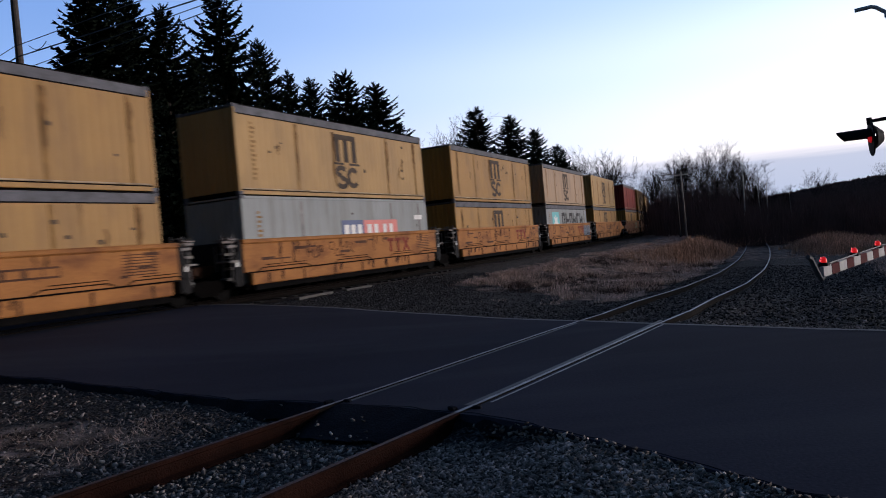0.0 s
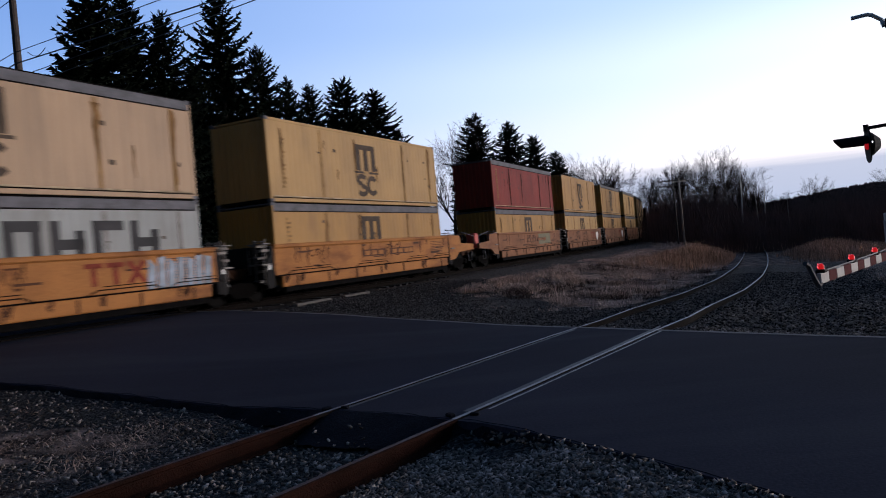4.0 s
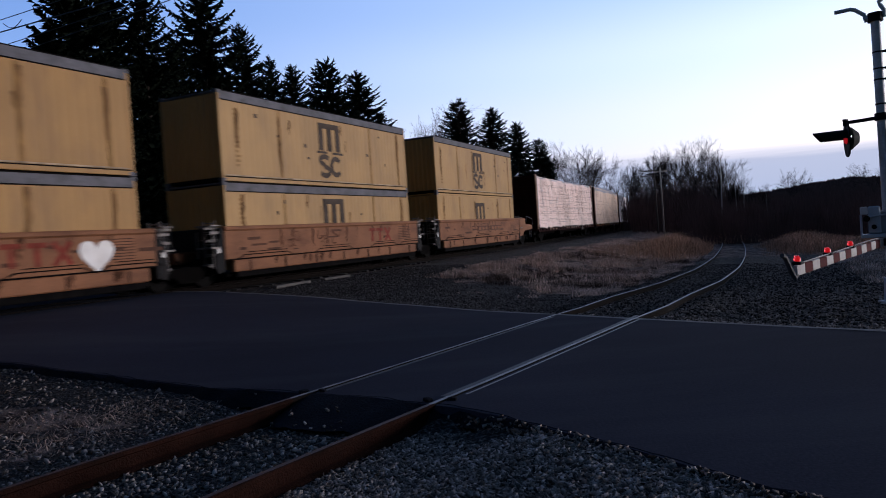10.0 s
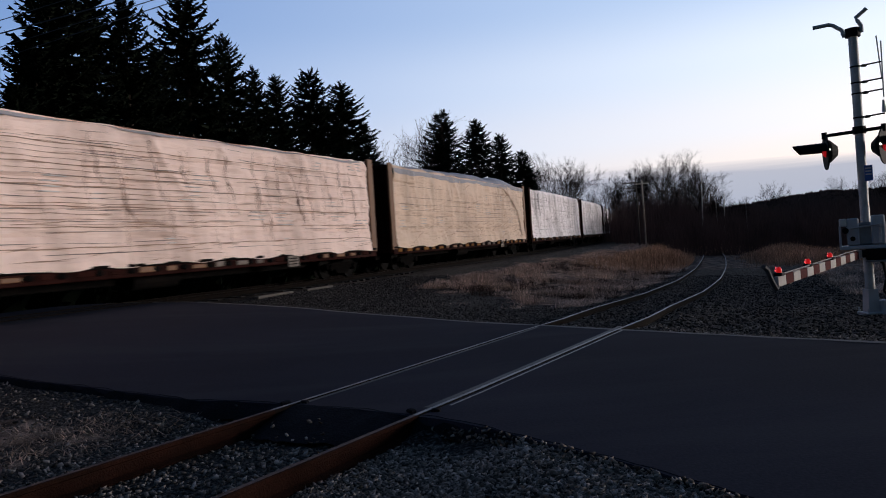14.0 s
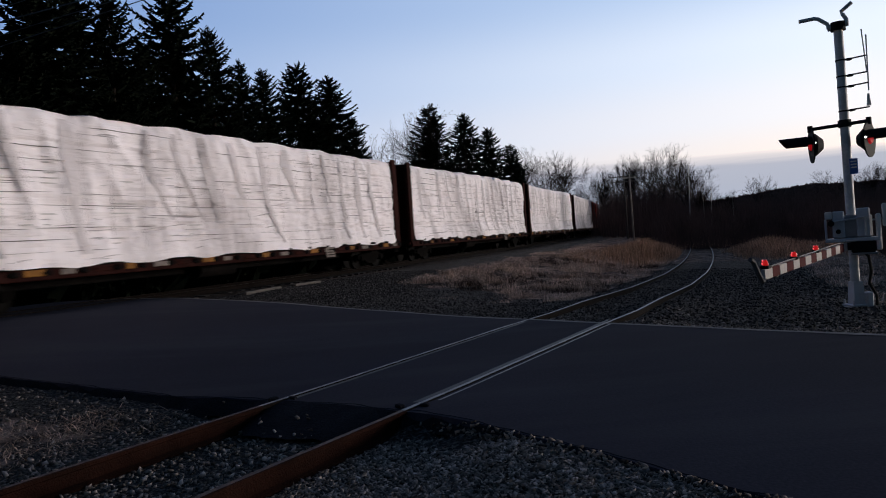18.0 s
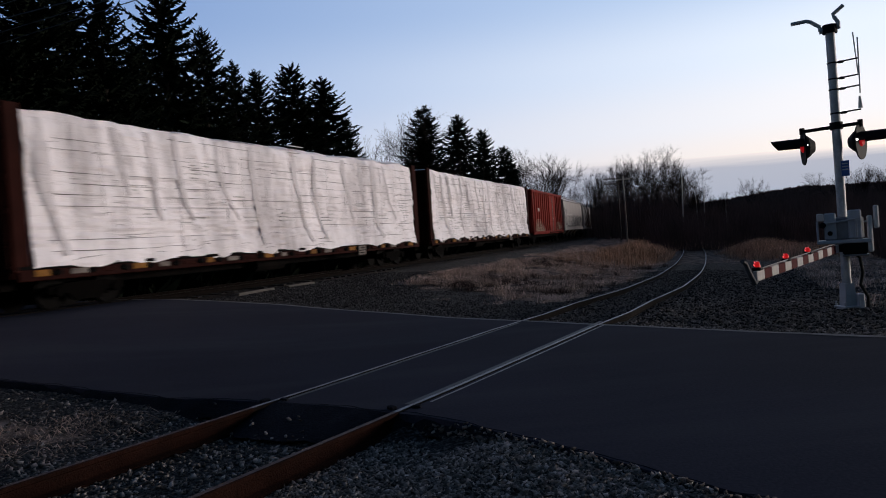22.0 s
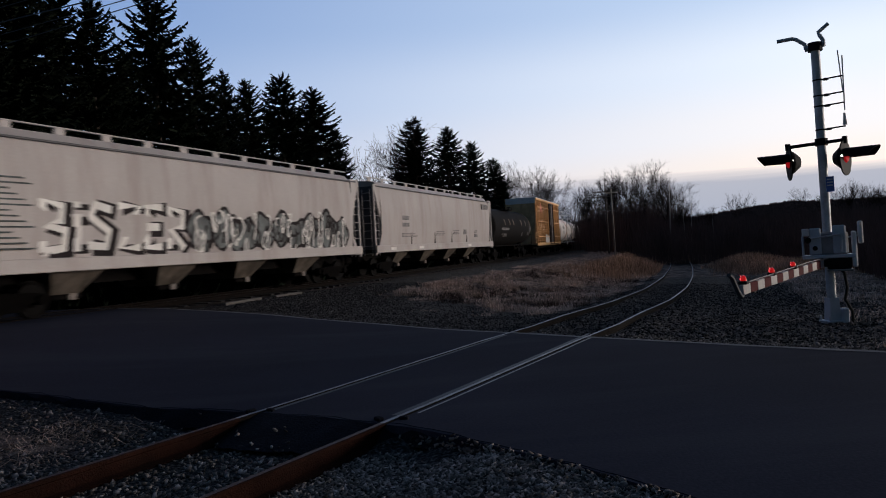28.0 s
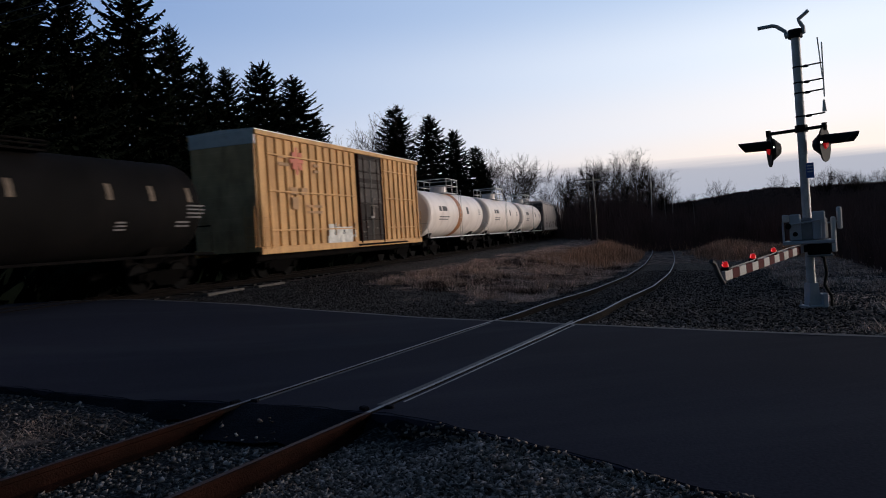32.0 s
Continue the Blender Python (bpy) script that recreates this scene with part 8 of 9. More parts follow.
def gate_arm():
    p0, p1 = Vector((7.20, 11.62, 0.80)), Vector((4.02, 8.12, 0.74))
    ln = (p1 - p0).length
    ax = (p1 - p0).normalized()
    yaw = math.degrees(math.atan2(ax.y, ax.x))
    c = thing("gate_arm", "red and white striped crossing gate arm, lowered and snapped short", "gate arm", m=pose(*p0, 0, -math.degrees(math.asin(ax.z)) , yaw))
    n = 15
    for k in range(n):
        x0, x1 = ln * k / n, ln * (k + 1) / n
        h = 0.066 - 0.006 * k / n
        part("stripe", Bag().box(x0, x1 - 0.004, -0.022, 0.022, -h, h, 0.006), M["stripe_white" if k % 2 == 0 else "stripe_red"], c)
    for x in (ln - 0.12, ln - 1.42, ln - 2.62):
        l = part("gate_lamp", Bag().box(x - 0.06, x + 0.06, -0.05, 0.05, 0.06, 0.10, 0.01), M["sign_black"], c, "red gate lamp")
        part("lamp_lens", Bag().tube((x, 0, 0.085), (x, 0, 0.14), 0.034, 0.030, n=14).tube((x, 0, 0.14), (x, 0, 0.165), 0.030, 0.014, n=14), M["lamp_red"], l, "lit red lens", smooth=True)
        part("bulb_glow", Bag().tube((x - 0.018, -0.038, 0.115), (x - 0.018, -0.034, 0.115), 0.013, n=10).tube((x + 0.018, -0.038, 0.125), (x + 0.018, -0.034, 0.125), 0.011, n=10).tube((x, -0.035, 0.155), (x, -0.031, 0.155), 0.010, n=10), M["lamp_core"], l)
    part("lamp_cable", Bag().path([(0.2, 0.03, 0.09), (1.2, 0.03, 0.10), (2.4, 0.03, 0.09), (ln - 0.1, 0.03, 0.08)], 0.010), M["cable"], c)
    part("hanging_wire", Bag().path([(ln - 0.45, -0.03, 0.08), (ln - 0.55, -0.035, -0.05), (ln - 0.68, -0.035, -0.09), (ln - 0.82, -0.03, -0.02), (ln - 0.9, -0.03, 0.07)], 0.012), M["cable"], c)
    part("torn_tip", Bag().path([(ln - 0.04, 0, -0.05), (ln + 0.03, 0.0, -0.08), (ln + 0.10, -0.02, 0.02), (ln + 0.20, -0.04, 0.17), (ln + 0.27, -0.05, 0.20)], 0.028), M["torn"], c, "torn grey strip at the broken end")


gate_arm()


# ---- poles and wires ----
def utility_pole(name, x, y, z, h, arms, label, r=0.14, turn=0.0, wood="pole"):
    c = thing(name, label, "utility pole", "utility poles", m=pose(x, y, z, 0, 0, turn))
    part("shaft", Bag().tube((0, 0, -0.5), (0, 0, h), r, r * 0.65, n=12), M[wood], c, smooth=True)
    for zz, w in arms:
        a_ = part("crossarm", Bag().box(-w / 2, w / 2, -0.16, -0.05, zz - 0.06, zz + 0.06, 0.01), M[wood], c)
        b = Bag()
        for k in np.linspace(-w / 2 + 0.1, w / 2 - 0.1, 6):
            b.tube((k, -0.1, zz + 0.05), (k, -0.1, zz + 0.2), 0.035, 0.025, n=6)
        part("insulator", b, M["sign_black"], a_)
    return c


def at_bearing(az, dist):
    return dist * math.sin(radians(az)), dist * math.cos(radians(az))


px, py = at_bearing(17.3, 70)
utility_pole("utility_pole", px, py, -0.6, 6.85, ((6.5, 1.2),), "slim weathered line pole with a short crossarm", 0.095, -15)
px, py = at_bearing(16.85, 80)
utility_pole("utility_pole", px, py, -0.6, 7.7, ((7.3, 2.9), (6.75, 2.9), (5.4, 2.4)), "old dark line pole with three crossarms", 0.11, -15, "pole_dark")
lx, ly = -15.45, 25.6
utility_pole("street_pole", lx, ly, 0.1, 15.5, ((14.6, 2.4),), "dark wooden utility pole beside the spruces", 0.17, 30, "pole_dark")


def wires():
    x1, y1 = 28.7, -0.8                       # next pole down the road, out of view
    x2, y2 = W(-52.0, 4.0)
    for k, (zz, zb1, zb2, off) in enumerate(((8.84, 8.57, 7.2, 0.0), (9.25, 8.08, 7.7, 0.05), (9.76, 7.06, 8.2, 0.1), (10.15, 8.15, 8.8, -0.1), (12.1, 11.2, 10.4, 0.3), (14.7, 13.5, 13.0, 0.9), (14.7, 13.5, 13.0, -0.9))):
        b = Bag()
        for xb, yb, zb in ((x1, y1 + off, zb1), (x2, y2 + off, zb2)):
            pts = []
            for i in range(15):
                t = i / 14
                pts.append((lx + off * 0.3 + (xb - lx) * t, ly - 0.18 + (yb - ly) * t, zz + (zb - zz) * t - 0.04 * math.sin(math.pi * t)))
            b.path(pts, 0.014 if k != 2 else 0.022, 4)
        if k == 3:                            # drip loop beside the pole
            b.path([(lx + 0.5 + 0.9 * t, ly - 0.2 - 0.42 * t, 10.12 - 0.05 * t - 0.22 * math.sin(math.pi * t)) for t in np.linspace(0, 1, 9)], 0.014, 4)
        tagged(new("overhead_wire", b.mesh("overhead_wire", M["cable"])), "thin black overhead wire slung from the pole", "wire", "overhead wires")


wires()


# ---- trees ----
def spruce_meshes(seed, h, wide):
    """A spruce h metres high: whorls of boughs that sag and turn up at the tip, each feathered with short side sprays."""
    rng = np.random.default_rng(seed)
    trunk = Bag().tube((0, 0, -0.3), (0, 0, h * 0.99), 0.017 * h, 0.012, n=8)
    v, f = [], []

    def spray(p, ang, sl, rise, width):
        """One narrow pointed spray from p."""
        ca, sa = math.cos(ang), math.sin(ang)
        wx, wy = -sa * sl * width, ca * sl * width
        tw = rng.uniform(-0.8, 0.8) * sl * width
        o = len(v)
        mx_, my_, mz_ = p[0] + ca * sl * 0.42, p[1] + sa * sl * 0.42, p[2] + rise * sl * 0.30
        v.extend([p, (mx_ + wx, my_ + wy, mz_ + tw), (p[0] + ca * sl, p[1] + sa * sl, p[2] + rise * sl), (mx_ - wx, my_ - wy, mz_ - tw)])
        f.append((o, o + 1, o + 2, o + 3))

    def bough(az, ln, zb, sag, turn, wd):
        """The bough's own body: a hanging strip of foliage, saw-edged on both sides."""
        m = max(4, int(ln / 0.16))
        ca, sa = math.cos(az), math.sin(az)
        for i in range(m):
            q0_, q1_ = i / m, (i + 1.3) / m
            a_, b_ = ln * q0_, ln * min(1.05, q1_)
            za, zb_ = zb - sag * a_ + turn * ln * q0_ ** 3, zb - sag * b_ + turn * ln * min(1.05, q1_) ** 3
            for side in (-1, 1):
                w = wd * (0.35 + 0.65 * math.sin(math.pi * (0.12 + 0.80 * q0_))) * rng.uniform(0.65, 1.25)
                hang = rng.uniform(-0.05, 0.55) * w
                o = len(v)
                v.extend([(a_ * ca, a_ * sa, za + 0.03), (b_ * ca, b_ * sa, zb_ + 0.03), ((b_ + 0.35 * w) * ca - side * sa * w, (b_ + 0.35 * w) * sa + side * ca * w, zb_ - hang)])
                f.append((o, o + 1, o + 2))
            o, drop = len(v), rng.uniform(0.10, 0.34) * min(1.0, 0.3 + ln * 0.4) * (1 - 0.6 * q0_)
            v.extend([(a_ * ca, a_ * sa, za + 0.02), (b_ * ca, b_ * sa, zb_ + 0.02), (b_ * ca, b_ * sa, zb_ - drop)])
            f.append((o, o + 1, o + 2))

    lop = rng.uniform(0, 6.28)
    z = 0.04 * h
    while z < h - 0.5:
        q0 = h - z
        reach = wide * (0.54 * q0 + 0.12) / (1 + (q0 / 9.5) ** 1.6)
        n = int(6 + min(5, q0 * 0.8))
        a0, lush = rng.uniform(0, 6.28), rng.uniform(0.80, 1.10)
        for k in range(n):
            az = a0 + 6.2832 * k / n + rng.uniform(-0.35, 0.35)
            ln = reach * lush * (1 + 0.14 * math.cos(az - lop + 0.25 * z)) * rng.uniform(0.66, 1.06)
            if rng.random() < 0.06:
                ln *= rng.uniform(1.1, 1.4)
            ca, sa = math.cos(az), math.sin(az)
            sag = rng.uniform(0.08, 0.36) * min(1.0, 0.1 + q0 / 9) - 0.40 * math.exp(-q0 / 2.2)
            turn = rng.uniform(0.15, 0.38)
            zb = z + rng.uniform(-0.2, 0.2)
            bough(az, ln, zb, sag, turn, 0.10 + 0.13 * min(2.0, ln))
            m = max(3, int(ln / 0.13))
            for i in range(m):                   # short sprays along the outer half
                q = 0.45 + 0.55 * (i + rng.random()) / m
                p = (ln * q * ca, ln * q * sa, zb - sag * ln * q + turn * ln * q ** 3)
                spray(p, az + rng.uniform(-1.2, 1.2), rng.uniform(0.10, 0.24), rng.uniform(-0.9, 1.0), 0.20)
            for k2 in range(3):
                spray((ln * ca * 0.97, ln * sa * 0.97, zb - sag * ln + turn * ln * 0.92), az + rng.uniform(-0.5, 0.5), rng.uniform(0.12, 0.26), rng.uniform(0.1, 1.2), 0.17)
        for k in range(8):                   # dense boughs close to the trunk
            az = rng.uniform(0, 6.28)
            r0 = reach * rng.uniform(0.0, 0.3)
            spray((r0 * math.cos(az), r0 * math.sin(az), z + rng.uniform(-0.15, 0.15)), az, reach * rng.uniform(0.3, 0.5), rng.uniform(-0.9, 0.3), 0.30)
        z += min(0.42, 0.15 + 0.035 * q0) * rng.uniform(0.8, 1.2)
    zt = h - 0.8
    while zt < h:                            # the leader with its short upswept twigs
        for k in range(5):
            spray((0, 0, zt), rng.uniform(0, 6.28), 0.06 + 0.34 * (h - zt), rng.uniform(0.3, 1.2), 0.18)
        zt += 0.08
    me = bpy.data.meshes.new("crown")
    me.from_pydata(v, [], f)
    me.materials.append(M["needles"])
    return trunk.mesh("trunk", M["bark"], True), me


def plant(trunk, crown, name, label, category, group, x, y, z, turn, scale=(1, 1, 1)):
    c = thing(name, label, category, group)
    c.matrix_basis = pose(x, y, z, 0, 0, turn)
    c.scale = scale
    part("trunk", trunk, None, c)
    part("crown", crown, None, c)
    return c


SPRUCE = [spruce_meshes(k, 15.5, w) for k, w in ((1, 1.0), (2, 1.12), (3, 0.86), (4, 1.05), (5, 0.95))]
# d and s of the trunk, height, fullness
TREES = ((-9, -2.7, 6.6, 1.3), (-9, -0.9, 9.0, 1.1), (-10, 0.7, 11.2, 1.1), (-10.5, 1.9, 15.2, 1.12), (-12, 5.2, 16.2, 1.0), (-11, 6.5, 15.2, 0.9), (-12, 9.4, 13.0, 1.0), (-12, 11.8, 18.0, 0.88),
         (-12, 15.0, 15.5, 0.9), (-13, 19.2, 14.5, 0.95), (-13, 21.6, 14.4, 1.0), (-13, 26.2, 15.6, 1.15), (-13, 31.0, 15.6, 1.3), (-14, 36.8, 13.2, 0.8), (-13, 55.2, 16.9, 1.35),
         (-13, 69.0, 17.9, 1.3), (-13, 83.6, 17.8, 1.1), (-13, 104.0, 17.6, 1.35), (-14, 122.0, 16.5, 1.0), (-15, 140, 15, 1.1))
BACK_TREES = (
         (-15, -4.5, 15.5, 1.2), (-16, -9, 15.0, 1.3), (-13, -12, 11, 1.3), (-16, 5, 13.5, 1.2), (-17, 8, 13, 1.3), (-17, 13, 14, 1.2), (-16, 18, 12, 1.2), (-17, 24, 12.5, 1.2), (-17, 28.5, 12.5, 1.2),
         (-18, 63, 12, 1.3), (-17, 76, 13, 1.2), (-17, 95, 13, 1.3), (-14, -6.5, 12.5, 1.2), (-11, -5.5, 9.5, 1.3), (-12.5, 3.2, 12.0, 1.1), (-19, -1, 14, 1.3), (-14, 17, 11, 1.2), (-15, 34, 11, 1.2), (-15, 61, 11.5, 1.2), (-16, 110, 12, 1.3))
for i, (d, s, h, w) in enumerate(TREES + BACK_TREES):
    x, y = W(d, s)
    k = h / 15.5
    plant(*SPRUCE[(i * 3) % 5], "spruce", "tall dark spruce with drooping boughs behind the track", "tree", "spruces along the track", x, y, ground_z(x, y), i * 77, (k * w, k * w, k))


def bare_meshes(seed, h, spread, material, levels=5):
    rng = np.random.default_rng(seed)
    trunk, twigs = Bag(), Bag()

    def grow(p, way, ln, r, level):
        n = 3 if level < 2 else 2
        q = Vector(p)
        for i in range(n):
            way = (way + Vector(rng.normal(0, 0.08, 3)) + Vector((0, 0, 0.13))).normalized()
            nq = q + way * ln / n
            r2 = r * (1 - 0.22 * (i + 1) / n * 1.6)
            (trunk if level < 2 else twigs).tube(q, nq, r, max(r2, 0.012), n=7 if level == 0 else (5 if level == 1 else 3), caps=False)
            if level < levels and (i > 0 or level > 0):
                kids = 2 if level < 3 else 2
                for _ in range(kids):
                    side = Vector(rng.normal(0, 1, 3))
                    side = (side - way * side.dot(way)).normalized()
                    grow(nq, (way * rng.uniform(0.55, 1.0) + side * spread * rng.uniform(0.5, 1.0)).normalized(), ln * rng.uniform(0.5, 0.72), r2 * 0.55, level + 1)
            q, r = nq, r2

    grow((0, 0, -0.2), Vector((0, 0, 1)), h * 0.48, h * 0.019, 0)
    return trunk.mesh("trunk", M["bark"], False), twigs.mesh("crown", M[material])


BARE = [bare_meshes(21, 10, 0.62, "twig"), bare_meshes(22, 10, 0.48, "twig"), bare_meshes(23, 10, 0.72, "twig")]
rnd = random.Random(4)
# bearing, distance, height of single bare trees seen against the sky
SKYLINE = ((14.3, 108, 9.1), (15.3, 112, 9.8), (16.0, 104, 9.2), (16.7, 112, 10.5), (17.5, 106, 10.4), (18.1, 114, 12.7), (18.9, 110, 11.6), (19.5, 104, 9.6), (20.0, 112, 9.6), (20.7, 108, 9.2), (21.4, 116, 9.6),
           (21.9, 112, 8.8), (22.8, 108, 6.7), (23.4, 112, 5.0), (24.3, 116, 5.5), (26.2, 150, 8.8), (10.0, 150, 16.0), (10.5, 145, 18.3), (11.1, 150, 16.6), (11.8, 158, 14.4), (-0.2, 84, 15.5), (1.2, 88, 14.0), (2.2, 90, 14.5),
           (31.4, 170, 9.6), (33.0, 170, 9.4), (33.6, 172, 9.9), (34.2, 168, 9.3), (34.7, 175, 9.4), (35.3, 180, 9.0), (36.3, 180, 9.0), (37.2, 180, 9.2))
for i, (az, dist, h) in enumerate(SKYLINE):
    x, y = at_bearing(az, dist)
    k = h / 9.3
    plant(*BARE[i % 3], "bare_tree", "leafless tree with fine upright branches", "tree", "bare trees", x, y, -0.4, rnd.uniform(0, 360), (k, k, k))
for i in range(4):
    x, y = at_bearing((21.45, 22.55, 22.95, 24.6)[i], (80, 81, 82, 83)[i])
    c = thing("birch_trunk", "slender pale-barked bare tree", "tree", "pale trees", m=pose(x, y, -0.4))
    part("trunk", Bag().tube((0, 0, -0.3), (0.3 - 0.35 * (i % 2), 0, (7.6, 4.6, 5.2, 4.0)[i]), 0.09, 0.03, n=7), M["birch"], c, smooth=True)
    part("crown", BARE[1][1], None, c).scale = ((0.8, 0.8, 0.86), (0.42, 0.42, 0.5), (0.45, 0.45, 0.55), (0.4, 0.4, 0.42))[i]


def woods():
    """Brush and saplings in front of the hill, too many to count."""
    rng = np.random.default_rng(8)
    b_v, b_f = [], []
    for k in range(9000):
        az = rng.uniform(11.5, 44)
        dist = rng.uniform(84, 150)
        if az < 15 and dist < 100:
            continue
        h = (1.9 + dist * math.tan(radians(float(np.interp(az, (11.5, 14, 15.2, 20, 22, 23.5, 44), (1.2, 2.2, 3.1, 3.2, 2.3, 1.25, 1.2)))))) * rng.uniform(0.35, 1.0) ** 0.6
        x, y = at_bearing(az, dist)
        o = len(b_v)
        lx_, ly_ = rng.normal(0, 0.08 * h), rng.normal(0, 0.08 * h)
        w = 0.012 + 0.006 * h
        cx, sx_ = math.cos(radians(az)) * w, -math.sin(radians(az)) * w
        b_v += [(x - cx, y - sx_, -0.6), (x + cx, y + sx_, -0.6), (x + lx_, y + ly_, h)]
        b_f.append((o, o + 1, o + 2))
        for t in range(5):
            q = rng.uniform(0.25, 0.9)
            px_, py_, pz_ = x + lx_ * q, y + ly_ * q, h * q
            o = len(b_v)
            sl = rng.uniform(0.2, 0.34) * h * (1.1 - q)
            s2 = rng.choice((-1, 1))
            b_v += [(px_ - cx * 0.5, py_ - sx_ * 0.5, pz_), (px_ + cx * 0.5, py_ + sx_ * 0.5, pz_), (px_ + s2 * cx / w * sl * 0.45, py_ + s2 * sx_ / w * sl * 0.45, pz_ + sl)]
            b_f.append((o, o + 1, o + 2))
    for k in range(9000):                    # the near thicket
        az = rng.uniform(17, 47)
        dist = thicket_front(az) + 26 * rng.random() ** 1.5
        x, y = at_bearing(az, dist)
        h = rng.uniform(0.7, 2.0) * (0.75 + 0.022 * dist)
        zb = ground_z(x, y) - 0.1
        a_ = rng.uniform(0, 6.28)
        lean = rng.uniform(0.0, 0.35) * h
        w = 0.006 + 0.004 * h
        ca, sa = math.cos(radians(az)) * w, -math.sin(radians(az)) * w
        ex, ey = x + math.cos(a_) * lean, y + math.sin(a_) * lean
        o = len(b_v)
        b_v += [(x - ca, y - sa, zb), (x + ca, y + sa, zb), (ex, ey, zb + h)]
        b_f.append((o, o + 1, o + 2))
        for t in range(3):
            q = rng.uniform(0.25, 0.85)
            px_, py_, pz_ = x + (ex - x) * q, y + (ey - y) * q, zb + h * q
            sl, a2 = rng.uniform(0.2, 0.45) * h * (1.1 - q), rng.uniform(0, 6.28)
            o = len(b_v)
            b_v += [(px_ - ca * 0.7, py_ - sa * 0.7, pz_), (px_ + ca * 0.7, py_ + sa * 0.7, pz_), (px_ + math.cos(a2) * sl * 0.5, py_ + math.sin(a2) * sl * 0.5, pz_ + sl)]
            b_f.append((o, o + 1, o + 2))
    me = bpy.data.meshes.new("brushwood")
    me.from_pydata(b_v, [], b_f)
    me.materials.append(M["twig_dark"])
    tagged(new("brushwood", me), "dense dark leafless brush and saplings", "brushwood", kind="stuff")
    # wooded ridge behind
    v, f = [], []
    n = 150
    for i in range(n + 1):
        az = 8 + 39 * i / n
        for j, (dist, k) in enumerate(((165, 0.0), (200, 0.35), (260, 0.75), (330, 1.0), (420, 0.6), (520, 0.0))):
            top = float(np.interp(az, (8, 20, 23, 25, 27.4, 30, 31, 36, 41, 47), (2.5, 5.6, 8.2, 9.1, 10.6, 11.9, 11.2, 10.2, 10, 0)))
            bump = noise.noise((az * 0.35, j * 0.7, 1.0)) * 1.0 + (noise.noise((az * 2.2, j, 3.0)) * 0.9 if k == 1.0 else 0)
            x, y = at_bearing(az, dist)
            v.append((x, y, -0.7 + (top + bump) * k))
    f = [(i * 6 + j, i * 6 + j + 1, (i + 1) * 6 + j + 1, (i + 1) * 6 + j) for i in range(n) for j in range(5)]
    me = bpy.data.meshes.new("wooded_ridge")
    me.from_pydata(v, [], f)
    me.shade_smooth()
    me.materials.append(M["ridge"])
    tagged(new("backdrop_ridge", me), "low dark wooded ridge in the distance", "hill", kind="structure")
    # treetops along the ridge
    tv, tf = [], []
    for k in range(9000):
        az = rng.uniform(9, 45)
        dist = rng.uniform(170, 330)
        kk = float(np.interp(dist, (165, 200, 260, 330), (0, 0.35, 0.75, 1)))
        top = float(np.interp(az, (8, 20, 23, 25, 27.4, 30, 31, 36, 41, 47), (2.5, 5.6, 8.2, 9.1, 10.6, 11.9, 11.2, 10.2, 10, 0)))
        x, y = at_bearing(az, dist)
        z = -1.2 + top * kk
        h = rng.uniform(1.2, 2.9)
        w = rng.uniform(0.8, 2.2)
        ca, sa = math.cos(radians(az)), -math.sin(radians(az))
        for q in range(4):
            o = len(tv)
            ox = rng.uniform(-w, w)
            q2 = rng.uniform(0.6, 1)
            tv += [(x + ca * (ox - 0.22 * w), y + sa * (ox - 0.22 * w), z), (x + ca * (ox + 0.22 * w), y + sa * (ox + 0.22 * w), z), (x + ca * (ox + 0.16 * w), y + sa * (ox + 0.16 * w), z + h * q2 * 0.8), (x + ca * ox * 1.2, y + sa * ox * 1.2, z + h * q2), (x + ca * (ox - 0.18 * w), y + sa * (ox - 0.18 * w), z + h * q2 * 0.75)]
            tf.append((o, o + 1, o + 2, o + 3, o + 4))
    me = bpy.data.meshes.new("ridge_treetops")
    me.from_pydata(tv, [], tf)
    me.materials.append(M["twig_dark"])
    tagged(new("ridge_treetops", me), "dark bare treetops along the ridge", "woods", kind="stuff")


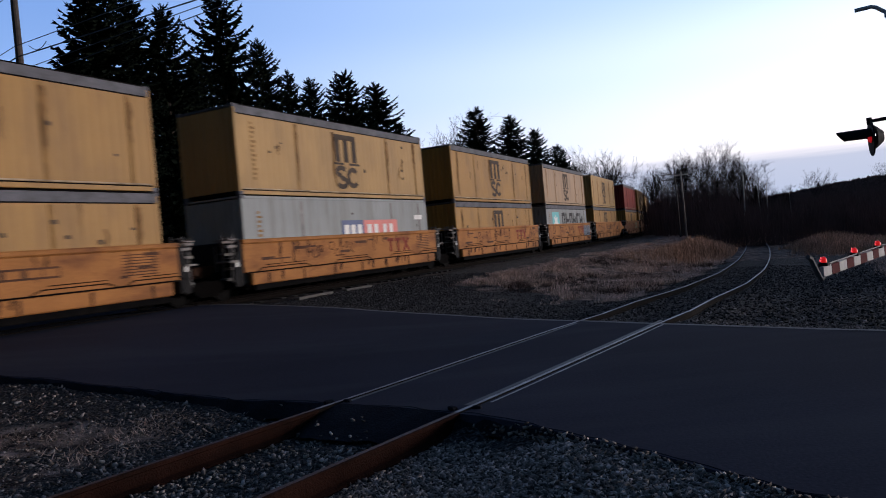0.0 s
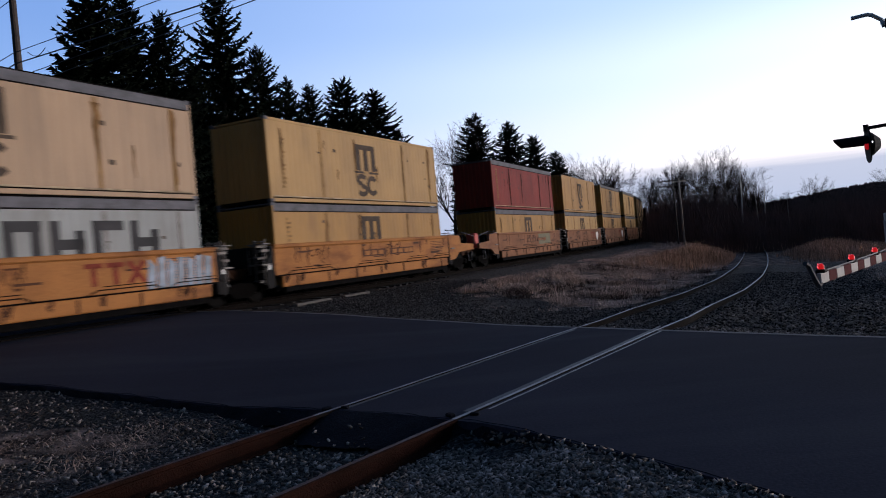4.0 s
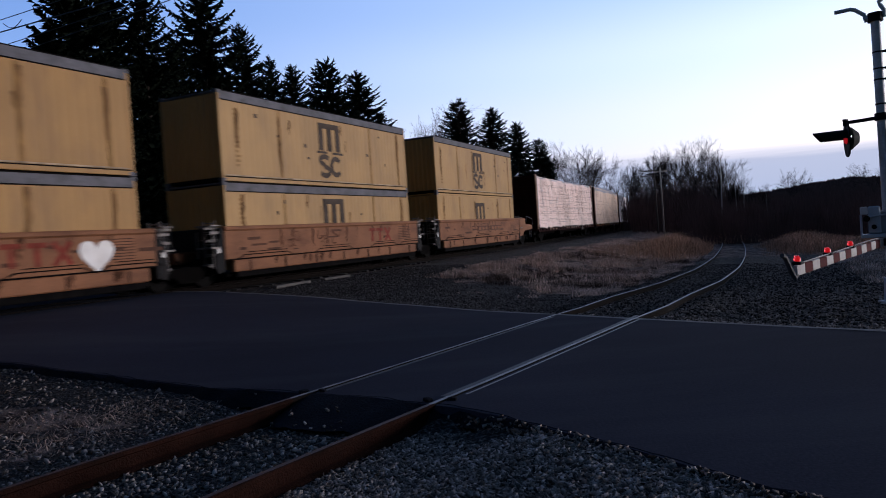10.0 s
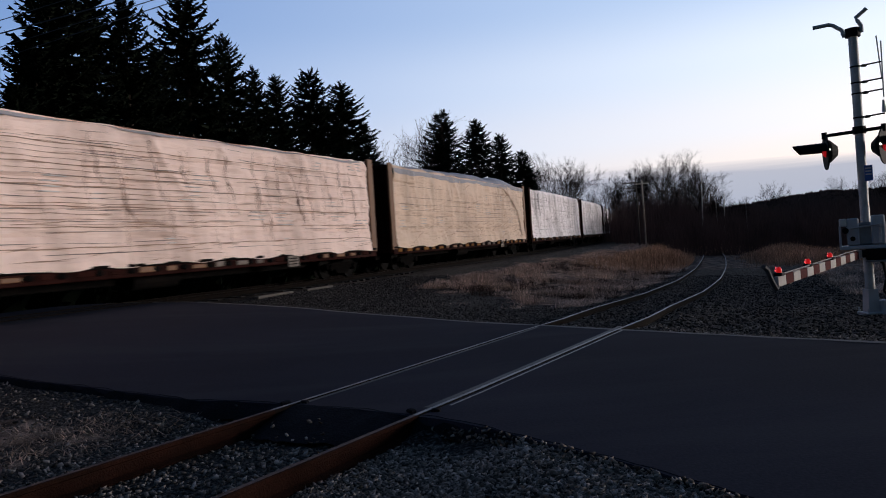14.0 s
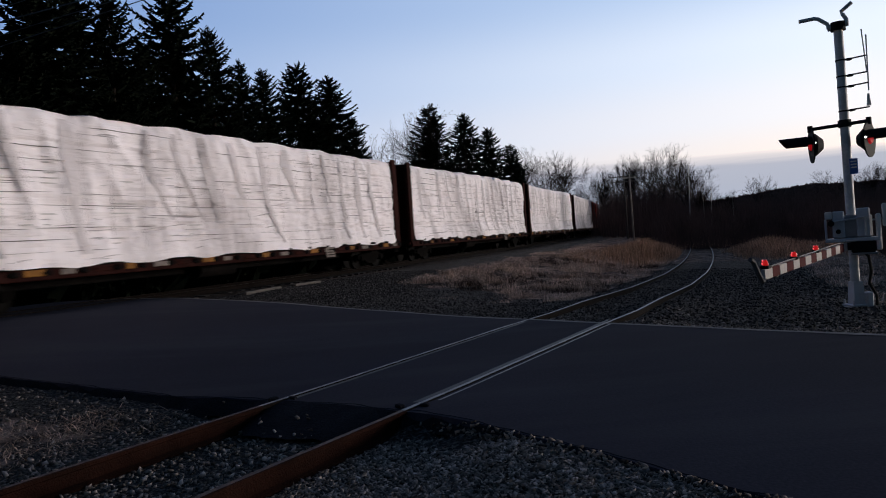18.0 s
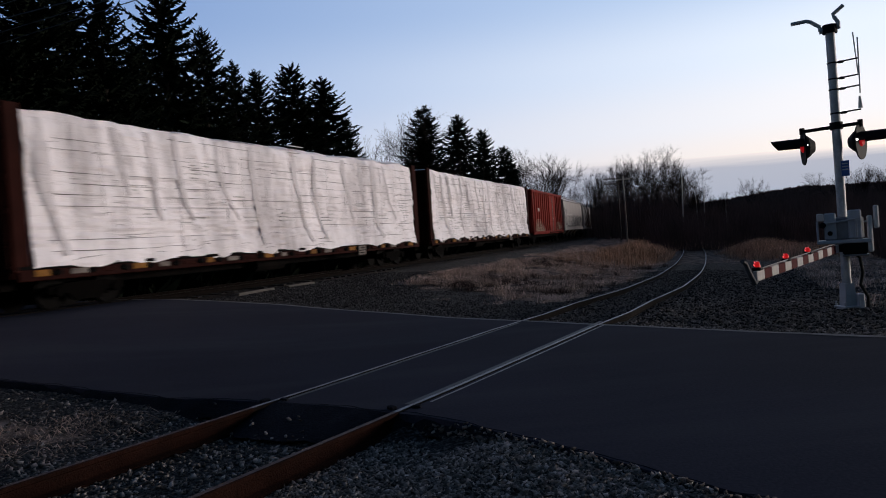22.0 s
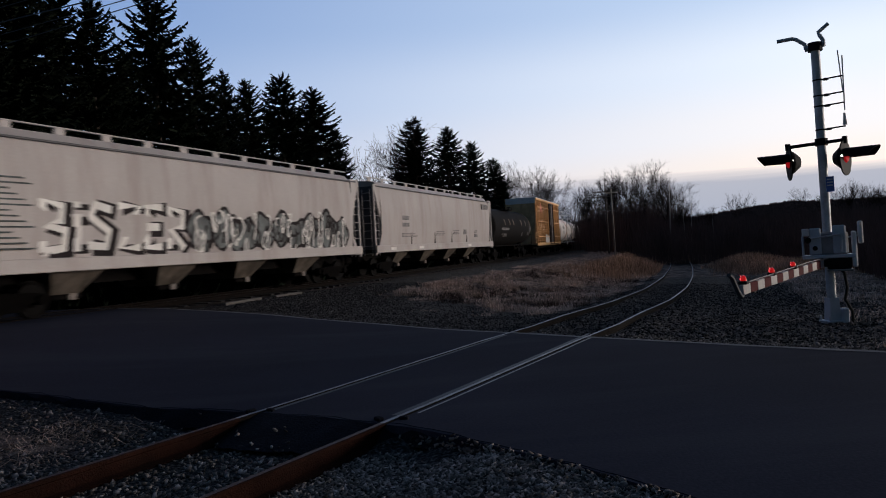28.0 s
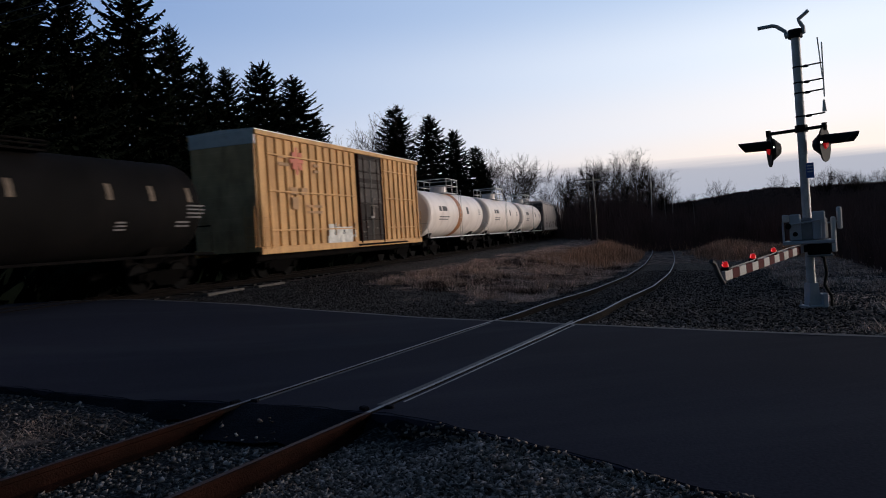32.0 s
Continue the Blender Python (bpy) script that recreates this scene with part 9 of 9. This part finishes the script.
def undergrowth():
    """Dark bare bushes and low boughs under the spruces, behind the main track."""
    rng = np.random.default_rng(15)
    v, f = [], []
    for k in range(5200):
        d, s = -5.5 - 9 * rng.random() ** 1.3, -16 + 130 * rng.random() ** 1.2
        x, y = W(d, s)
        h = rng.uniform(0.7, 2.6) + 0.010 * max(0.0, s)
        z = ground_z(x, y) - 0.1
        a_ = rng.uniform(0, 6.28)
        for q in range(3):
            a2, ln = a_ + rng.uniform(-1.5, 1.5), rng.uniform(0.3, 0.7) * h
            o = len(v)
            zz = z + h * rng.uniform(0.0, 0.6)
            ex, ey = x + math.cos(a2) * ln, y + math.sin(a2) * ln
            w = 0.12 + 0.10 * rng.random()
            v += [(x, y, zz), ((x + ex) / 2 - math.sin(a2) * w, (y + ey) / 2 + math.cos(a2) * w, zz + 0.25 * h), (ex, ey, zz + 0.4 * h), ((x + ex) / 2, (y + ey) / 2, zz - 0.1)]
            f.append((o, o + 1, o + 2, o + 3))
    me = bpy.data.meshes.new("undergrowth")
    me.from_pydata(v, [], f)
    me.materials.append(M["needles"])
    tagged(new("undergrowth", me), "dark bushes and low boughs under the spruces", "undergrowth", kind="stuff")


undergrowth()
M["ridge"] = mat("dark_woodland", (0.098, 0.068, 0.067), rough=0.95, var=0.5, scale=0.08, fine=0.5, bscale=0.7, spec=0.1)
woods()

# ---- bits lying by the main track ----
for i, (d, s, ln, tw) in enumerate(((2.5, -0.8, 2.1, 6), (2.35, 1.9, 1.7, 2))):
    x, y = W(d, s)
    p_ = new("old_tie", Bag().box(-0.09, 0.09, -ln / 2, ln / 2, 0, 0.10, 0.02).mesh("old_tie", M["plank"]))
    p_.matrix_basis = pose(x, y, ground_z(x, y) - 0.01, 0, 0, -math.degrees(TH) + tw)
    tagged(p_, "pale old timber tie lying beside the ballast", "timber", "loose timbers")


# ---- the cars run along the main track ----
def car_pose(u, half, z, t):
    s = u - SPEED * t
    xa, ya = W(0.0, s - half)
    xb, yb = W(0.0, s + half)
    yaw = -math.degrees(math.atan2(xb - xa, yb - ya))
    return pose((xa + xb) / 2, (ya + yb) / 2, MAIN_Z, 0, 0.6, yaw) @ Matrix.Translation((0, 0, z))


def motions():
    for ob, u, half, z in MOVERS:
        walk(ob, [(t, car_pose(u, half, z, t)) for t in range(33)])


motions()
